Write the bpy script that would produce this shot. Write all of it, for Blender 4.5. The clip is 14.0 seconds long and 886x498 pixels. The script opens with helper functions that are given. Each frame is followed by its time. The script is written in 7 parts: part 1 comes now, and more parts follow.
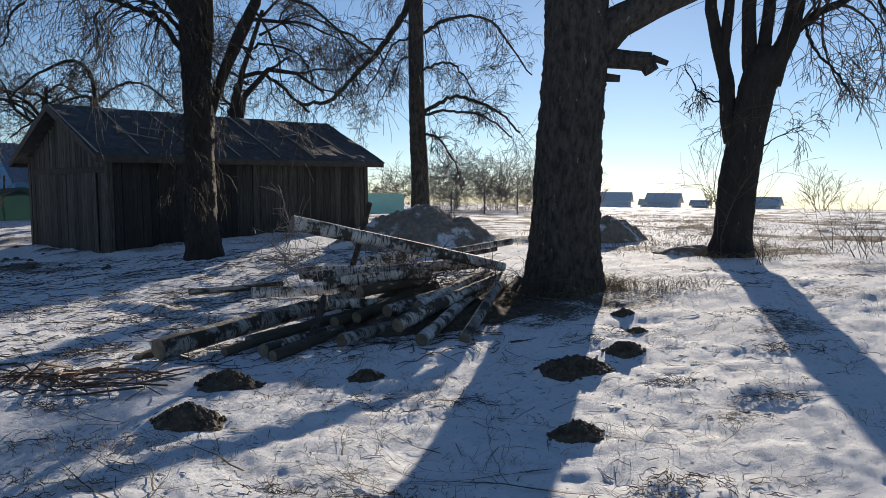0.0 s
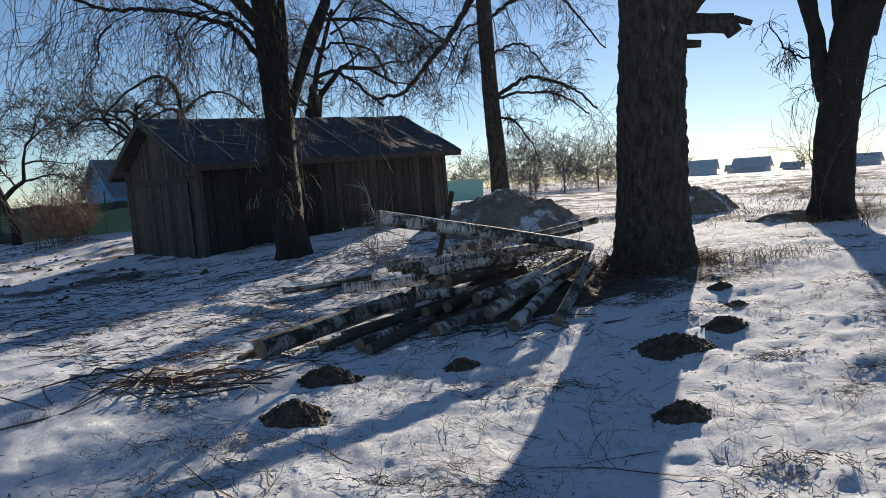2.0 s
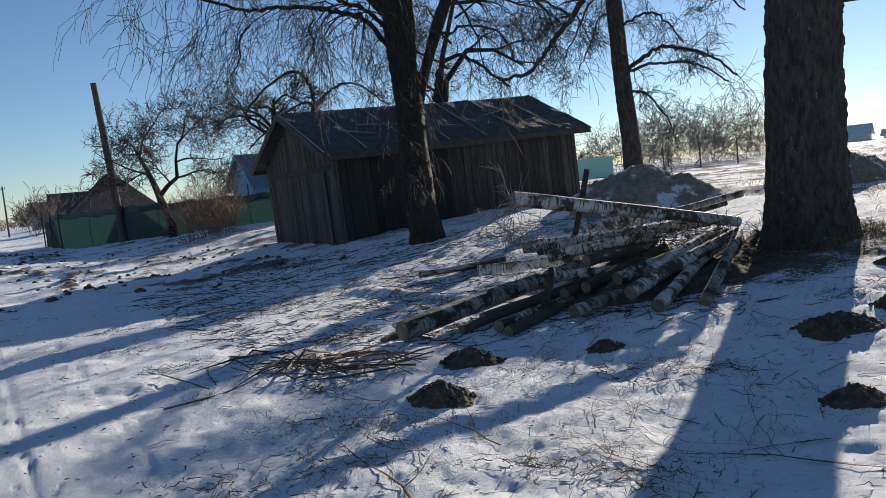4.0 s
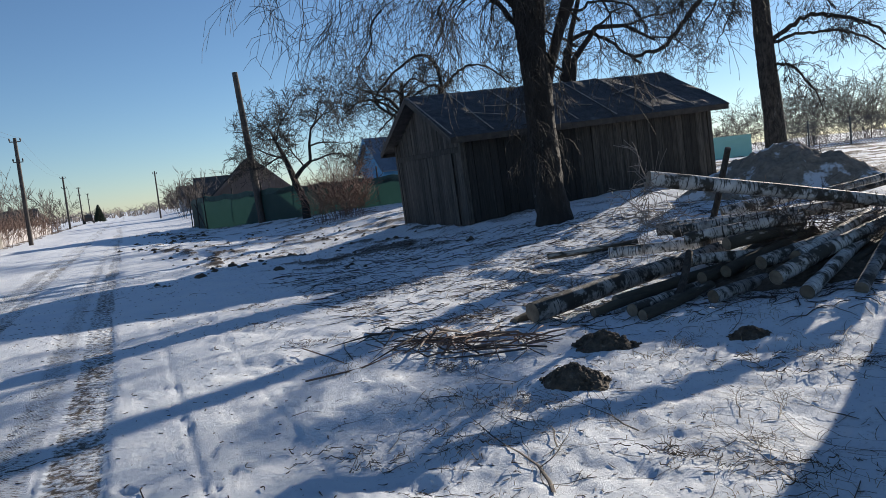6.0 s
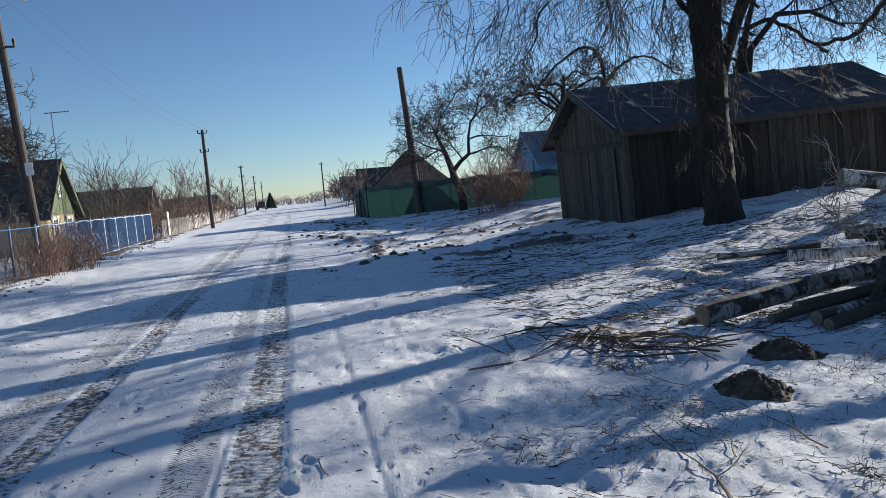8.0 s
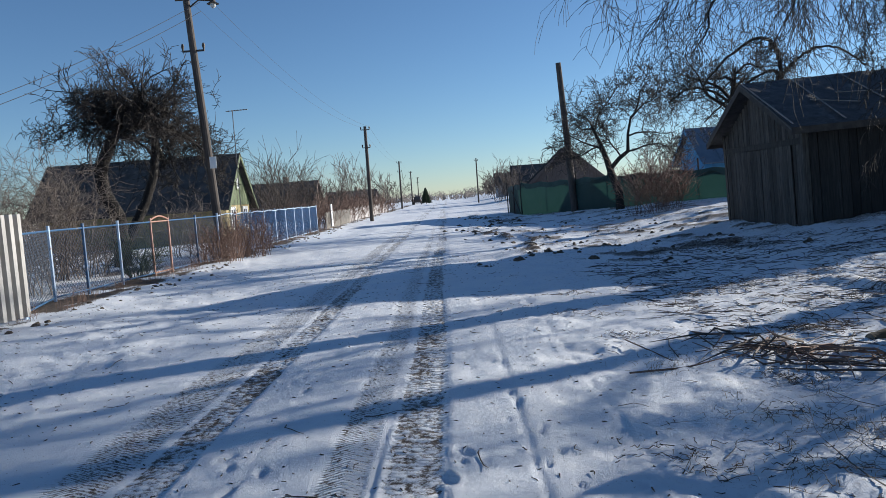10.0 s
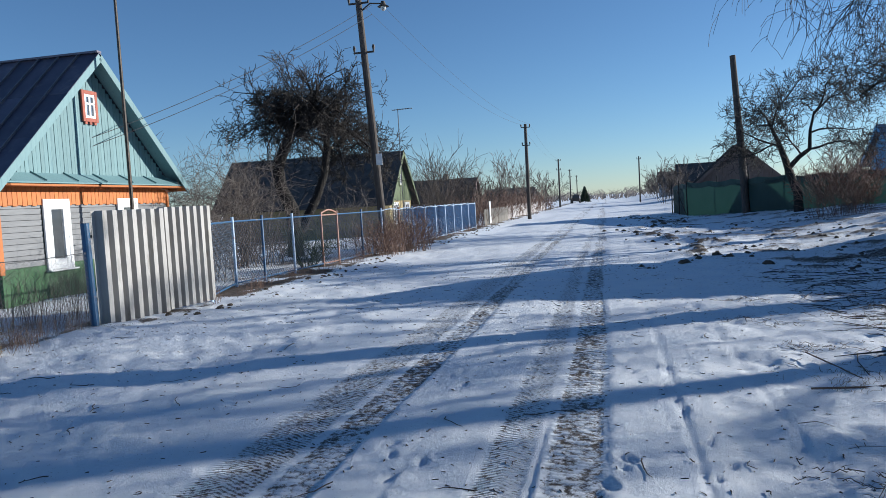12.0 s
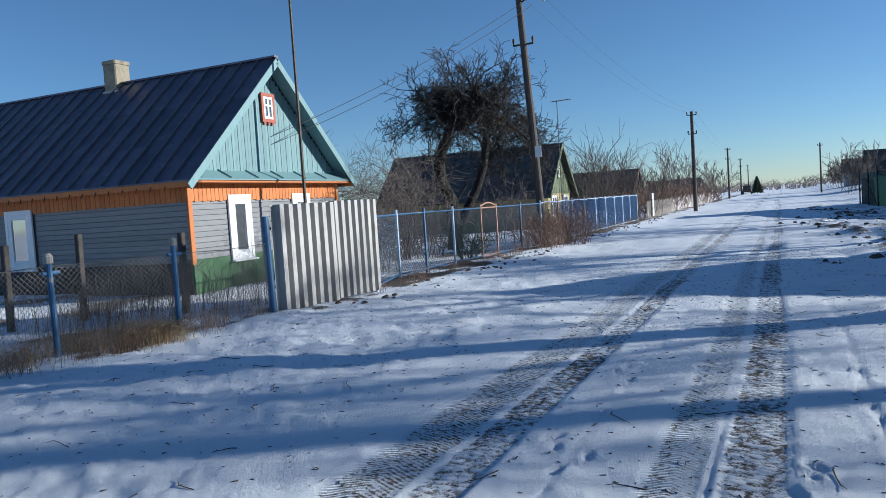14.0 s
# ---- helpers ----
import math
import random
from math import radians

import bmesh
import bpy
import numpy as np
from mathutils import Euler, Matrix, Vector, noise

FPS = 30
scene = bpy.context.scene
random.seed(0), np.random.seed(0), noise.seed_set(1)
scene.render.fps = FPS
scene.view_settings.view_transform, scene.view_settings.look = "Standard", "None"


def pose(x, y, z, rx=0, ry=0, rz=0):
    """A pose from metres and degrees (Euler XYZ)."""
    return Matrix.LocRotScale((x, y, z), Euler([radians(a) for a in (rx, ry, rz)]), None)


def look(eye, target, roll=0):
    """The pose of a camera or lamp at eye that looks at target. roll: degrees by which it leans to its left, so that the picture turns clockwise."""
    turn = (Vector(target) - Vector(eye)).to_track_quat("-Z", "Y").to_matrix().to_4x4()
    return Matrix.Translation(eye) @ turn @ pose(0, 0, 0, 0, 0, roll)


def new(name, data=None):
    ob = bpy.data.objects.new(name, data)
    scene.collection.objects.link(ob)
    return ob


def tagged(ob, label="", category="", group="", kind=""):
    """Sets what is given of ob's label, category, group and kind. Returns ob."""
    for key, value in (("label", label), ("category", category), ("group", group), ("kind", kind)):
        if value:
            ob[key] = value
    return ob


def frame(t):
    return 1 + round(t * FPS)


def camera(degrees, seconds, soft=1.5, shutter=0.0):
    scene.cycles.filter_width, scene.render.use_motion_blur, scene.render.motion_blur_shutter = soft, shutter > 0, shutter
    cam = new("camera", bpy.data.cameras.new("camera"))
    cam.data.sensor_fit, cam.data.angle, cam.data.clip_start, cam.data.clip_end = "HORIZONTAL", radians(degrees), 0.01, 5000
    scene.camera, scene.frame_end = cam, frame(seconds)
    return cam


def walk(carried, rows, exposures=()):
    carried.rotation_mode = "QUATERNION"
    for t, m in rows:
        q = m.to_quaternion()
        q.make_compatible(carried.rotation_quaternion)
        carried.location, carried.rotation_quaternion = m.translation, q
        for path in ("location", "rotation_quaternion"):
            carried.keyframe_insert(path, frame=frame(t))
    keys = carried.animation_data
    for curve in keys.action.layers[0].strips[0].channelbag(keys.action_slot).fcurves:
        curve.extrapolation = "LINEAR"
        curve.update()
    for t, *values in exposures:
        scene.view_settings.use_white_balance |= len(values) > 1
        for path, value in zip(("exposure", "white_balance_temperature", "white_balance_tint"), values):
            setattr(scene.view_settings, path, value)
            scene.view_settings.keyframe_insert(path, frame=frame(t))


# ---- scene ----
cam = camera(61.6, 14.0, soft=0.6)
PATH = [
    (0, (-0.017, 0.0, 1.592), (0.07, 1.995, 1.473), 1.0),
    (0.5, (-0.023, 0.003, 1.607), (0.056, 1.998, 1.479), -0.5),
    (1, (-0.034, 0.011, 1.617), (0.015, 2.005, 1.477), -1.6),
    (1.5, (-0.057, 0.016, 1.615), (-0.119, 2.009, 1.468), -2.4),
    (2, (-0.067, 0.01, 1.617), (-0.2, 2.0, 1.462), -3.3),
    (2.5, (-0.083, 0.009, 1.612), (-0.282, 1.993, 1.452), -4.1),
    (3, (-0.103, 0.028, 1.609), (-0.384, 2.001, 1.444), -4.8),
    (3.5, (-0.141, 0.036, 1.613), (-0.524, 1.991, 1.442), -5.3),
    (6, (-0.252, 0.016, 1.61), (-1.039, 1.844, 1.42), -6.1),
    (6.5, (-0.285, -0.003, 1.616), (-1.174, 1.778, 1.426), -6.0),
    (7, (-0.306, -0.013, 1.619), (-1.273, 1.728, 1.432), -5.8),
    (7.5, (-0.331, -0.03, 1.62), (-1.371, 1.669, 1.441), -5.5),
    (8, (-0.367, -0.05, 1.612), (-1.509, 1.583, 1.445), -5.0),
    (8.5, (-0.393, -0.069, 1.609), (-1.644, 1.484, 1.447), -4.8),
    (11, (-0.467, -0.099, 1.613), (-2.01, 1.166, 1.483), -3.3),
    (11.5, (-0.477, -0.104, 1.608), (-2.085, 1.078, 1.483), -3.0),
    (12, (-0.503, -0.119, 1.604), (-2.207, 0.922, 1.481), -3.2),
    (12.5, (-0.533, -0.116, 1.59), (-2.299, 0.815, 1.463), -3.5),
    (13, (-0.545, -0.134, 1.589), (-2.359, 0.699, 1.463), -3.7),
    (13.5, (-0.551, -0.147, 1.59), (-2.4, 0.604, 1.467), -3.8),
    (14, (-0.558, -0.155, 1.581), (-2.442, 0.506, 1.466), -3.7),
]
walk(cam, [(t, look(eye, target, roll)) for t, eye, target, roll in PATH], [(0, 0.62, 6850, 12), (6, 0.62, 6300, 10), (11, 0.60, 5850, 8), (14, 0.55, 5500, 6)])

# ---- light ----
SUN_AZ, SUN_EL = -16.3, 15.2          # degrees left of +y (negative: right), above the horizon
sun_dir = Vector((-math.sin(radians(SUN_AZ)) * math.cos(radians(SUN_EL)), math.cos(radians(SUN_AZ)) * math.cos(radians(SUN_EL)), math.sin(radians(SUN_EL))))
world = bpy.data.worlds.new("world")
scene.world = world
world.use_nodes = True
wn = world.node_tree.nodes
sky = wn.new("ShaderNodeTexSky")
sky.sky_type, sky.sun_disc = "NISHITA", False
sky.sun_elevation, sky.sun_rotation = radians(SUN_EL), radians(-SUN_AZ)
sky.air_density, sky.dust_density, sky.ozone_density = 0.82, 0.04, 3.4
wn["Background"].inputs["Strength"].default_value = 0.074
world.node_tree.links.new(sky.outputs["Color"], wn["Background"].inputs["Color"])
lamp = bpy.data.lights.new("sun", "SUN")
lamp.energy, lamp.angle, lamp.color = 5.0, radians(0.55), (1.0, 0.89, 0.74)
sun_ob = new("sun", lamp)
sun_ob.matrix_world = look(sun_dir * 50, (0, 0, 0))

# ---- plan: u runs to the right of the road, v along it ----
RX, RY = 0.6947, 0.7193
def xy(u, v):
    return RX * u - RY * v, RY * u + RX * v
def uv(x, y):
    return RX * x + RY * y, -RY * x + RX * y
ROAD_TURN = math.degrees(math.atan2(RX, -RY))      # heading of the road, from +x

def polar(az, d, ox=-0.02, oy=0.0):
    """A place at azimuth az (degrees left of +y) and distance d."""
    return ox - math.sin(radians(az)) * d, oy + math.cos(radians(az)) * d

# ---- noise on arrays ----
def lattice(ix, iy, seed):
    h = np.sin(ix * 127.1 + iy * 311.7 + seed * 74.7) * 43758.5453
    return h - np.floor(h)
def vnoise(x, y, seed=0):
    x, y = np.asarray(x, float), np.asarray(y, float)
    ix, iy = np.floor(x), np.floor(y)
    fx, fy = x - ix, y - iy
    fx, fy = fx * fx * (3 - 2 * fx), fy * fy * (3 - 2 * fy)
    a, b = lattice(ix, iy, seed), lattice(ix + 1, iy, seed)
    c, d = lattice(ix, iy + 1, seed), lattice(ix + 1, iy + 1, seed)
    return (a * (1 - fx) + b * fx) * (1 - fy) + (c * (1 - fx) + d * fx) * fy
def fbm(x, y, seed=0, octaves=4):
    out, amp = 0.0, 0.5
    for k in range(octaves):
        out = out + amp * (vnoise(x, y, seed + k) - 0.5)
        x, y, amp = x * 2.03 + 3.1, y * 2.03 + 1.7, amp * 0.5
    return out
def ramp(x, a, b):
    s = np.clip((np.asarray(x, float) - a) / (b - a), 0, 1)
    return s * s * (3 - 2 * s)

rng_p = random.Random(11)
PRINTS = []
for k in range(44):                        # small animal tracks beside the wheel ruts, and a few shoe prints
    s = 1.9 + 0.26 * k
    PRINTS.append((0.10 - 0.11 * (s - 4.5) + 0.12 * (k % 2) + rng_p.uniform(-0.09, 0.09), s + rng_p.uniform(-0.09, 0.09), rng_p.uniform(-0.5, 0.5), 0.55))
for k in range(18):
    PRINTS.append((rng_p.uniform(-0.5, 1.2), rng_p.uniform(2.4, 7.0), rng_p.uniform(-1, 1), 0.5))
PRINTS += [(-0.38, 4.84, 0.5, 0.9), (-0.40, 4.66, 0.5, 0.6), (-0.48, 4.40, 0.3, 0.8), (-1.94, 4.98, -0.6, 0.85), (-1.86, 4.80, 0.2, 0.6), (-0.42, 3.5, 0.1, 0.85), (-1.9, 6.9, 0.3, 0.7)]
for k in range(9):
    PRINTS.append((-1.74 + rng_p.uniform(-0.2, 0.2), 2.6 + 0.8 * k + rng_p.uniform(-0.3, 0.3), rng_p.uniform(-0.4, 0.4), 0.7))

# wheel tracks: centre, width, depth, bareness, coarse lugs or fine tread
TRACKS = ((-1.10, 0.29, 0.012, 0.36, 0), (-0.70, 0.36, 0.016, 0.41, 1), (-2.70, 0.46, 0.012, 0.37, 0), (-2.27, 0.32, 0.015, 0.42, 1))
def wander(v, centre):
    return 0.03 * np.sin(v * 0.31 + centre) + 0.012 * np.sin(v * 0.9)
def tread(u, v, centre, width, depth):
    """A pressed wheel track: how far inside it a place is, the height, and the way across it in metres."""
    across_ = u - centre - wander(v, centre)
    w = np.abs(across_) / (width / 2)
    inside = 1 - ramp(w, 0.86, 1.10)
    return inside, -depth * inside + 0.004 * np.exp(-((w - 1.2) / 0.14) ** 2), across_

def broad(x, y):
    u, v = uv(x, y)
    w = np.maximum(u - 2, 0)
    z = 0.85 * w ** 3 / (w ** 3 + 300) + 0.008 * np.minimum(w, 150)
    return z + 0.03 * ramp(-u, 5.2, 7.6) * (1 - ramp(-u, 8.2, 10.5))

def surface(x, y):
    """Height of the snow, and how bare (dirty) it is."""
    x, y = np.asarray(x, float), np.asarray(y, float)
    u, v = uv(x, y)
    r = np.hypot(x, y)
    z = broad(x, y)
    fade = 1 / (1 + (r / 45) ** 2)
    road = ramp(u, -4.2, -3.4) * (1 - ramp(u, 0.0, 0.9))
    rough = 1 - 0.7 * road
    far_field = ramp(u, 14, 30)
    z = z + rough * (0.16 * fbm(x * 0.55, y * 0.55, 3, 3) + 0.075 * fbm(x * 2.3, y * 2.3, 7, 3) * fade) + far_field * 0.25 * fbm(x * 0.25, y * 0.25, 31, 3)
    z = z + (0.016 + 0.042 * rough) * fbm(x * 6, y * 6, 17, 3) * fade + 0.020 * rough * np.abs(fbm(x * 13, y * 13, 19, 2)) * fade
    dirt = np.zeros_like(z)
    for centre, width, depth, soil, lugs in TRACKS:
        inside, dz, _ = tread(u, v, centre, width, depth)
        z = z + dz
        patch = ramp(fbm(u * 3 + centre, v * 0.7, 41, 3), -0.10, 0.22)
        dirt = np.maximum(dirt, inside * soil * (0.80 + 0.30 * patch))
    for gu, gw, gd in ((-0.92, 0.028, 0.022), (-2.44, 0.028, 0.018), (-0.50, 0.018, 0.010), (-1.26, 0.02, 0.010), (-2.96, 0.025, 0.012), (-1.72, 0.02, 0.006), (0.02, 0.03, 0.012), (0.70, 0.03, 0.010)):
        z = z - gd * np.exp(-((u - gu - wander(v, gu)) / gw) ** 2)
    for pu, pv, pa, ps in PRINTS:
        du, dv = u - pu, v - pv
        a, b = du * math.cos(pa) + dv * math.sin(pa), dv * math.cos(pa) - du * math.sin(pa)
        q = (a / (0.05 * ps)) ** 2 + (b / (0.11 * ps)) ** 2
        z = z - 0.03 * ps * np.exp(-q ** 2) + 0.006 * ps * np.exp(-((q - 2.4) / 0.8) ** 2)
    # bare verge along the fences and the ditch edge on the far side of the road
    verge = ramp(-u, 7.15, 7.5) * (1 - ramp(-u, 8.1, 9.2)) * ramp(v, 9.2, 10.4) * ramp(fbm(x * 1.3, y * 1.3, 51, 3), -0.22, 0.06)
    dirt = np.maximum(dirt, 0.85 * verge)
    hedge = np.exp(-((u + 8.25 + 0.1 * np.sin(v * 1.7)) / 0.28) ** 2) * (1 - ramp(v, 9.2, 10.4)) * ramp(fbm(x * 2.1, y * 2.1, 53, 3), -0.2, 0.1)
    dirt = np.maximum(dirt, 0.8 * hedge)
    ridge = np.exp(-((u - 1.6 - 0.5 * np.sin(v * 0.35)) / 0.55) ** 2) * ramp(v, 16, 20) * (1 - ramp(v, 48, 62))
    lumps = ramp(fbm(x * 1.9, y * 1.9, 61, 3), 0.0, 0.2)
    z = z + 0.12 * ridge * lumps
    dirt = np.maximum(dirt, 0.85 * ridge * ramp(lumps, 0.1, 0.7))
    meadow = ramp(u, 9, 15) * ramp(fbm(x * 0.45 + 2, y * 0.9, 101, 4), -0.06, 0.20)
    dirt = np.maximum(dirt, 0.70 * meadow)
    hummock = ramp(u, 11, 16) * ramp(fbm(x * 0.75 + 9, y * 1.3, 111, 3), 0.12, 0.26)
    z = z + 0.10 * hummock * fade
    dirt = np.maximum(dirt, 0.80 * hummock)
    # churned, half-bare ground between the road and the shed
    churned = ramp(u, 1.0, 2.6) * (1 - ramp(u, 9, 12)) * ramp(v, 12, 16) * (1 - ramp(v, 46, 60)) * ramp(fbm(x * 0.9 + 4, y * 2.0, 131, 4), 0.0, 0.17)
    z = z + 0.05 * churned
    dirt = np.maximum(dirt, 0.60 * churned)
    # a furrow of crumbled earth and snow before the shed
    fu, fv = x + 3.2, y - 10.05
    along_, off_ = 0.847 * fu - 0.531 * fv, 0.531 * fu + 0.847 * fv + 0.10 * np.sin(x * 2.1)
    berm = np.exp(-(off_ / 0.16) ** 2) * (1 - ramp(np.abs(along_), 1.2, 1.7)) * (0.6 + 1.2 * np.abs(fbm(x * 5, y * 5, 141, 3)))
    z = z + 0.09 * berm
    dirt = np.maximum(dirt, 0.55 * berm)
    # thin, twig-strewn snow on the slope under the trees
    slope = ramp(u, 2.0, 5.5)
    thin = ramp(fbm(x * 0.8 + 5, y * 0.8, 71, 4), 0.02, 0.26) * slope
    dirt = np.maximum(dirt, 0.47 * thin)
    under = np.exp(-(((x - 2.0) / 2.0) ** 2 + ((y - 9.6) / 1.3) ** 2)) + 0.9 * np.exp(-(((x - 0.0) / 2.0) ** 2 + ((y - 8.6) / 1.0) ** 2))
    dirt = np.maximum(dirt, np.clip(0.9 * under * (0.7 + 1.2 * fbm(x * 3, y * 3, 81, 3)), 0, 0.9))
    yard = ramp(-u, 8.3, 9.5)
    dirt = np.maximum(dirt, yard * 0.6 * ramp(fbm(x * 0.5, y * 0.5, 91, 3), 0.02, 0.26))
    return z, np.clip(dirt, 0, 1)

def gz(x, y):
    return float(surface(np.array([x]), np.array([y]))[0][0])

# ---- materials ----
def node_mat(name):
    m = bpy.data.materials.new(name)
    m.use_nodes = True
    nt = m.node_tree
    return m, nt, nt.nodes, nt.links, nt.nodes["Principled BSDF"]

def mixer(nt, a, b, fac):
    n = nt.nodes.new("ShaderNodeMix")
    n.data_type = "RGBA"
    for sock, val in ((n.inputs[6], a), (n.inputs[7], b), (n.inputs[0], fac)):
        if hasattr(val, "node"):
            nt.links.new(val, sock)
        else:
            sock.default_value = (*val, 1) if isinstance(val, tuple) else val
    return n.outputs[2]

def noise_of(nt, vec, scale, detail=5, rough=0.6, lo=None, hi=None):
    n = nt.nodes.new("ShaderNodeTexNoise")
    n.inputs["Scale"].default_value, n.inputs["Detail"].default_value, n.inputs["Roughness"].default_value = scale, detail, rough
    nt.links.new(vec, n.inputs["Vector"])
    out = n.outputs["Fac"]
    if lo is not None:
        r = nt.nodes.new("ShaderNodeMapRange")
        r.inputs[1].default_value, r.inputs[2].default_value = lo, hi
        nt.links.new(out, r.inputs[0])
        out = r.outputs[0]
    return out

def coords(nt, stretch=(1, 1, 1), vary=True):
    """Object coordinates, stretched, shifted from piece to piece."""
    tc = nt.nodes.new("ShaderNodeTexCoord")
    mp = nt.nodes.new("ShaderNodeMapping")
    mp.inputs["Scale"].default_value = stretch
    nt.links.new(tc.outputs["Object"], mp.inputs["Vector"])
    if vary:
        oi = nt.nodes.new("ShaderNodeObjectInfo")
        mu = nt.nodes.new("ShaderNodeMath")
        mu.operation = "MULTIPLY"
        mu.inputs[1].default_value = 37.0
        nt.links.new(oi.outputs["Random"], mu.inputs[0])
        nt.links.new(mu.outputs[0], mp.inputs["Location"])
    return mp.outputs["Vector"]

def surf(name, c1, c2, scale=6.0, stretch=(1, 1, 1), rough=0.75, bump=0.3, fine=40.0, c3=None, spot=2.0, metal=0.0, lo=0.35, hi=0.65, dist=0.01, piece=0.0, spot_at=(0.55, 0.7)):
    """Two colours in a coarse grain, a third in patches, fine relief; piece: brightness change from piece to piece."""
    m, nt, nodes, links, bsdf = node_mat(name)
    vec = coords(nt, stretch)
    col = mixer(nt, c1, c2, noise_of(nt, vec, scale, 6, 0.65, lo, hi))
    if c3:
        col = mixer(nt, col, c3, noise_of(nt, vec, spot, 4, 0.7, *spot_at))
    if piece:
        oi = nodes.new("ShaderNodeObjectInfo")
        mr = nodes.new("ShaderNodeMapRange")
        mr.inputs[3].default_value, mr.inputs[4].default_value = 1 - piece, 1 + piece
        links.new(oi.outputs["Random"], mr.inputs[0])
        hsv = nodes.new("ShaderNodeHueSaturation")
        links.new(mr.outputs[0], hsv.inputs["Value"])
        links.new(col, hsv.inputs["Color"])
        col = hsv.outputs["Color"]
    links.new(col, bsdf.inputs["Base Color"])
    bsdf.inputs["Roughness"].default_value, bsdf.inputs["Metallic"].default_value = rough, metal
    if bump:
        b = nodes.new("ShaderNodeBump")
        b.inputs["Strength"].default_value, b.inputs["Distance"].default_value = bump, dist
        links.new(noise_of(nt, vec, fine, 5, 0.7), b.inputs["Height"])
        links.new(b.outputs["Normal"], bsdf.inputs["Normal"])
    return m

def snow_material():
    m, nt, nodes, links, bsdf = node_mat("snow_ground")
    vec = coords(nt, vary=False)
    at = nodes.new("ShaderNodeAttribute")
    at.attribute_name = "bare"
    soil = mixer(nt, (0.075, 0.062, 0.053), (0.215, 0.18, 0.15), noise_of(nt, vec, 9, 6, 0.7, 0.3, 0.7))
    straw = mixer(nt, soil, (0.30, 0.24, 0.16), noise_of(nt, vec, 30, 4, 0.7, 0.64, 0.74))
    snow = mixer(nt, (0.81, 0.855, 0.92), (0.90, 0.925, 0.955), noise_of(nt, vec, 1.7, 6, 0.6, 0.35, 0.65))
    grey = mixer(nt, snow, (0.42, 0.40, 0.38), noise_of(nt, vec, 6, 8, 0.75, 0.62, 0.92))
    # bare spots break up with a fine grain
    grain = noise_of(nt, vec, 22, 8, 0.8, 0.25, 0.75)
    add = nodes.new("ShaderNodeMath")
    add.operation = "ADD"
    links.new(at.outputs["Fac"], add.inputs[0])
    links.new(grain, add.inputs[1])
    # tyre marks: coarse blocks and a fine herringbone, along the road's axes
    def value(label):
        n = nodes.new("ShaderNodeAttribute")
        n.attribute_name = label
        return n.outputs["Fac"]
    def calc(kind, a, b=None, c=None):
        n = nodes.new("ShaderNodeMath")
        n.operation = kind
        for sock, val in zip(n.inputs, (a, b, c)):
            if hasattr(val, "node"):
                links.new(val, sock)
            elif val is not None:
                sock.default_value = val
        return n.outputs[0]
    axes = nodes.new("ShaderNodeMapping")
    axes.inputs["Rotation"].default_value = (0, 0, -math.atan2(RY, RX))
    links.new(nodes["Texture Coordinate"].outputs["Object"], axes.inputs["Vector"])
    sep = nodes.new("ShaderNodeSeparateXYZ")
    links.new(axes.outputs["Vector"], sep.inputs[0])
    squash = nodes.new("ShaderNodeMapping")
    squash.inputs["Scale"].default_value = (11.0, 15.0, 0.0)
    links.new(axes.outputs["Vector"], squash.inputs["Vector"])
    cell = nodes.new("ShaderNodeTexVoronoi")
    cell.inputs["Scale"].default_value, cell.inputs["Randomness"].default_value = 1.0, 0.75
    links.new(squash.outputs["Vector"], cell.inputs["Vector"])
    block = calc("MULTIPLY", calc("SUBTRACT", 0.62, cell.outputs["Distance"]), value("lug"))
    bone = calc("SINE", calc("MULTIPLY_ADD", sep.outputs[1], 150.0, calc("MULTIPLY", calc("ABSOLUTE", value("across")), 95.0)))
    bone = calc("MULTIPLY", bone, value("fine"))
    marks = calc("ADD", block, calc("MULTIPLY", bone, 0.16))
    ploughed = calc("MULTIPLY", calc("SUBTRACT", calc("MULTIPLY", value("lug"), 0.16), block), 0.42)
    soiled = calc("ADD", add.outputs[0], calc("SUBTRACT", ploughed, calc("MULTIPLY", bone, 0.10)))
    mr = nodes.new("ShaderNodeMapRange")
    mr.inputs[1].default_value, mr.inputs[2].default_value = 0.84, 1.06
    links.new(soiled, mr.inputs[0])
    specks = noise_of(nt, vec, 38, 4, 0.65, 0.64, 0.71)
    crumbs = calc("MULTIPLY", noise_of(nt, vec, 17, 7, 0.72, 0.570, 0.620), value("litter"))
    specks = calc("MAXIMUM", specks, crumbs)
    sm = nodes.new("ShaderNodeMath")
    sm.operation = "MULTIPLY"
    sm.inputs[1].default_value = 0.62
    links.new(specks, sm.inputs[0])
    mx = nodes.new("ShaderNodeMath")
    mx.operation = "MAXIMUM"
    links.new(sm.outputs[0], mx.inputs[0])
    links.new(mr.outputs[0], mx.inputs[1])
    links.new(mixer(nt, grey, straw, mx.outputs[0]), bsdf.inputs["Base Color"])
    rr = nodes.new("ShaderNodeMapRange")
    rr.inputs[3].default_value, rr.inputs[4].default_value = 0.85, 0.95
    bsdf.inputs["Specular IOR Level"].default_value = 0.12
    links.new(mr.outputs[0], rr.inputs[0])
    links.new(rr.outputs[0], bsdf.inputs["Roughness"])
    b1 = nodes.new("ShaderNodeBump")
    b1.inputs["Strength"].default_value, b1.inputs["Distance"].default_value = 0.6, 0.045
    links.new(noise_of(nt, vec, 20, 9, 0.78), b1.inputs["Height"])
    b2 = nodes.new("ShaderNodeBump")
    b2.inputs["Strength"].default_value, b2.inputs["Distance"].default_value = 0.5, 0.006
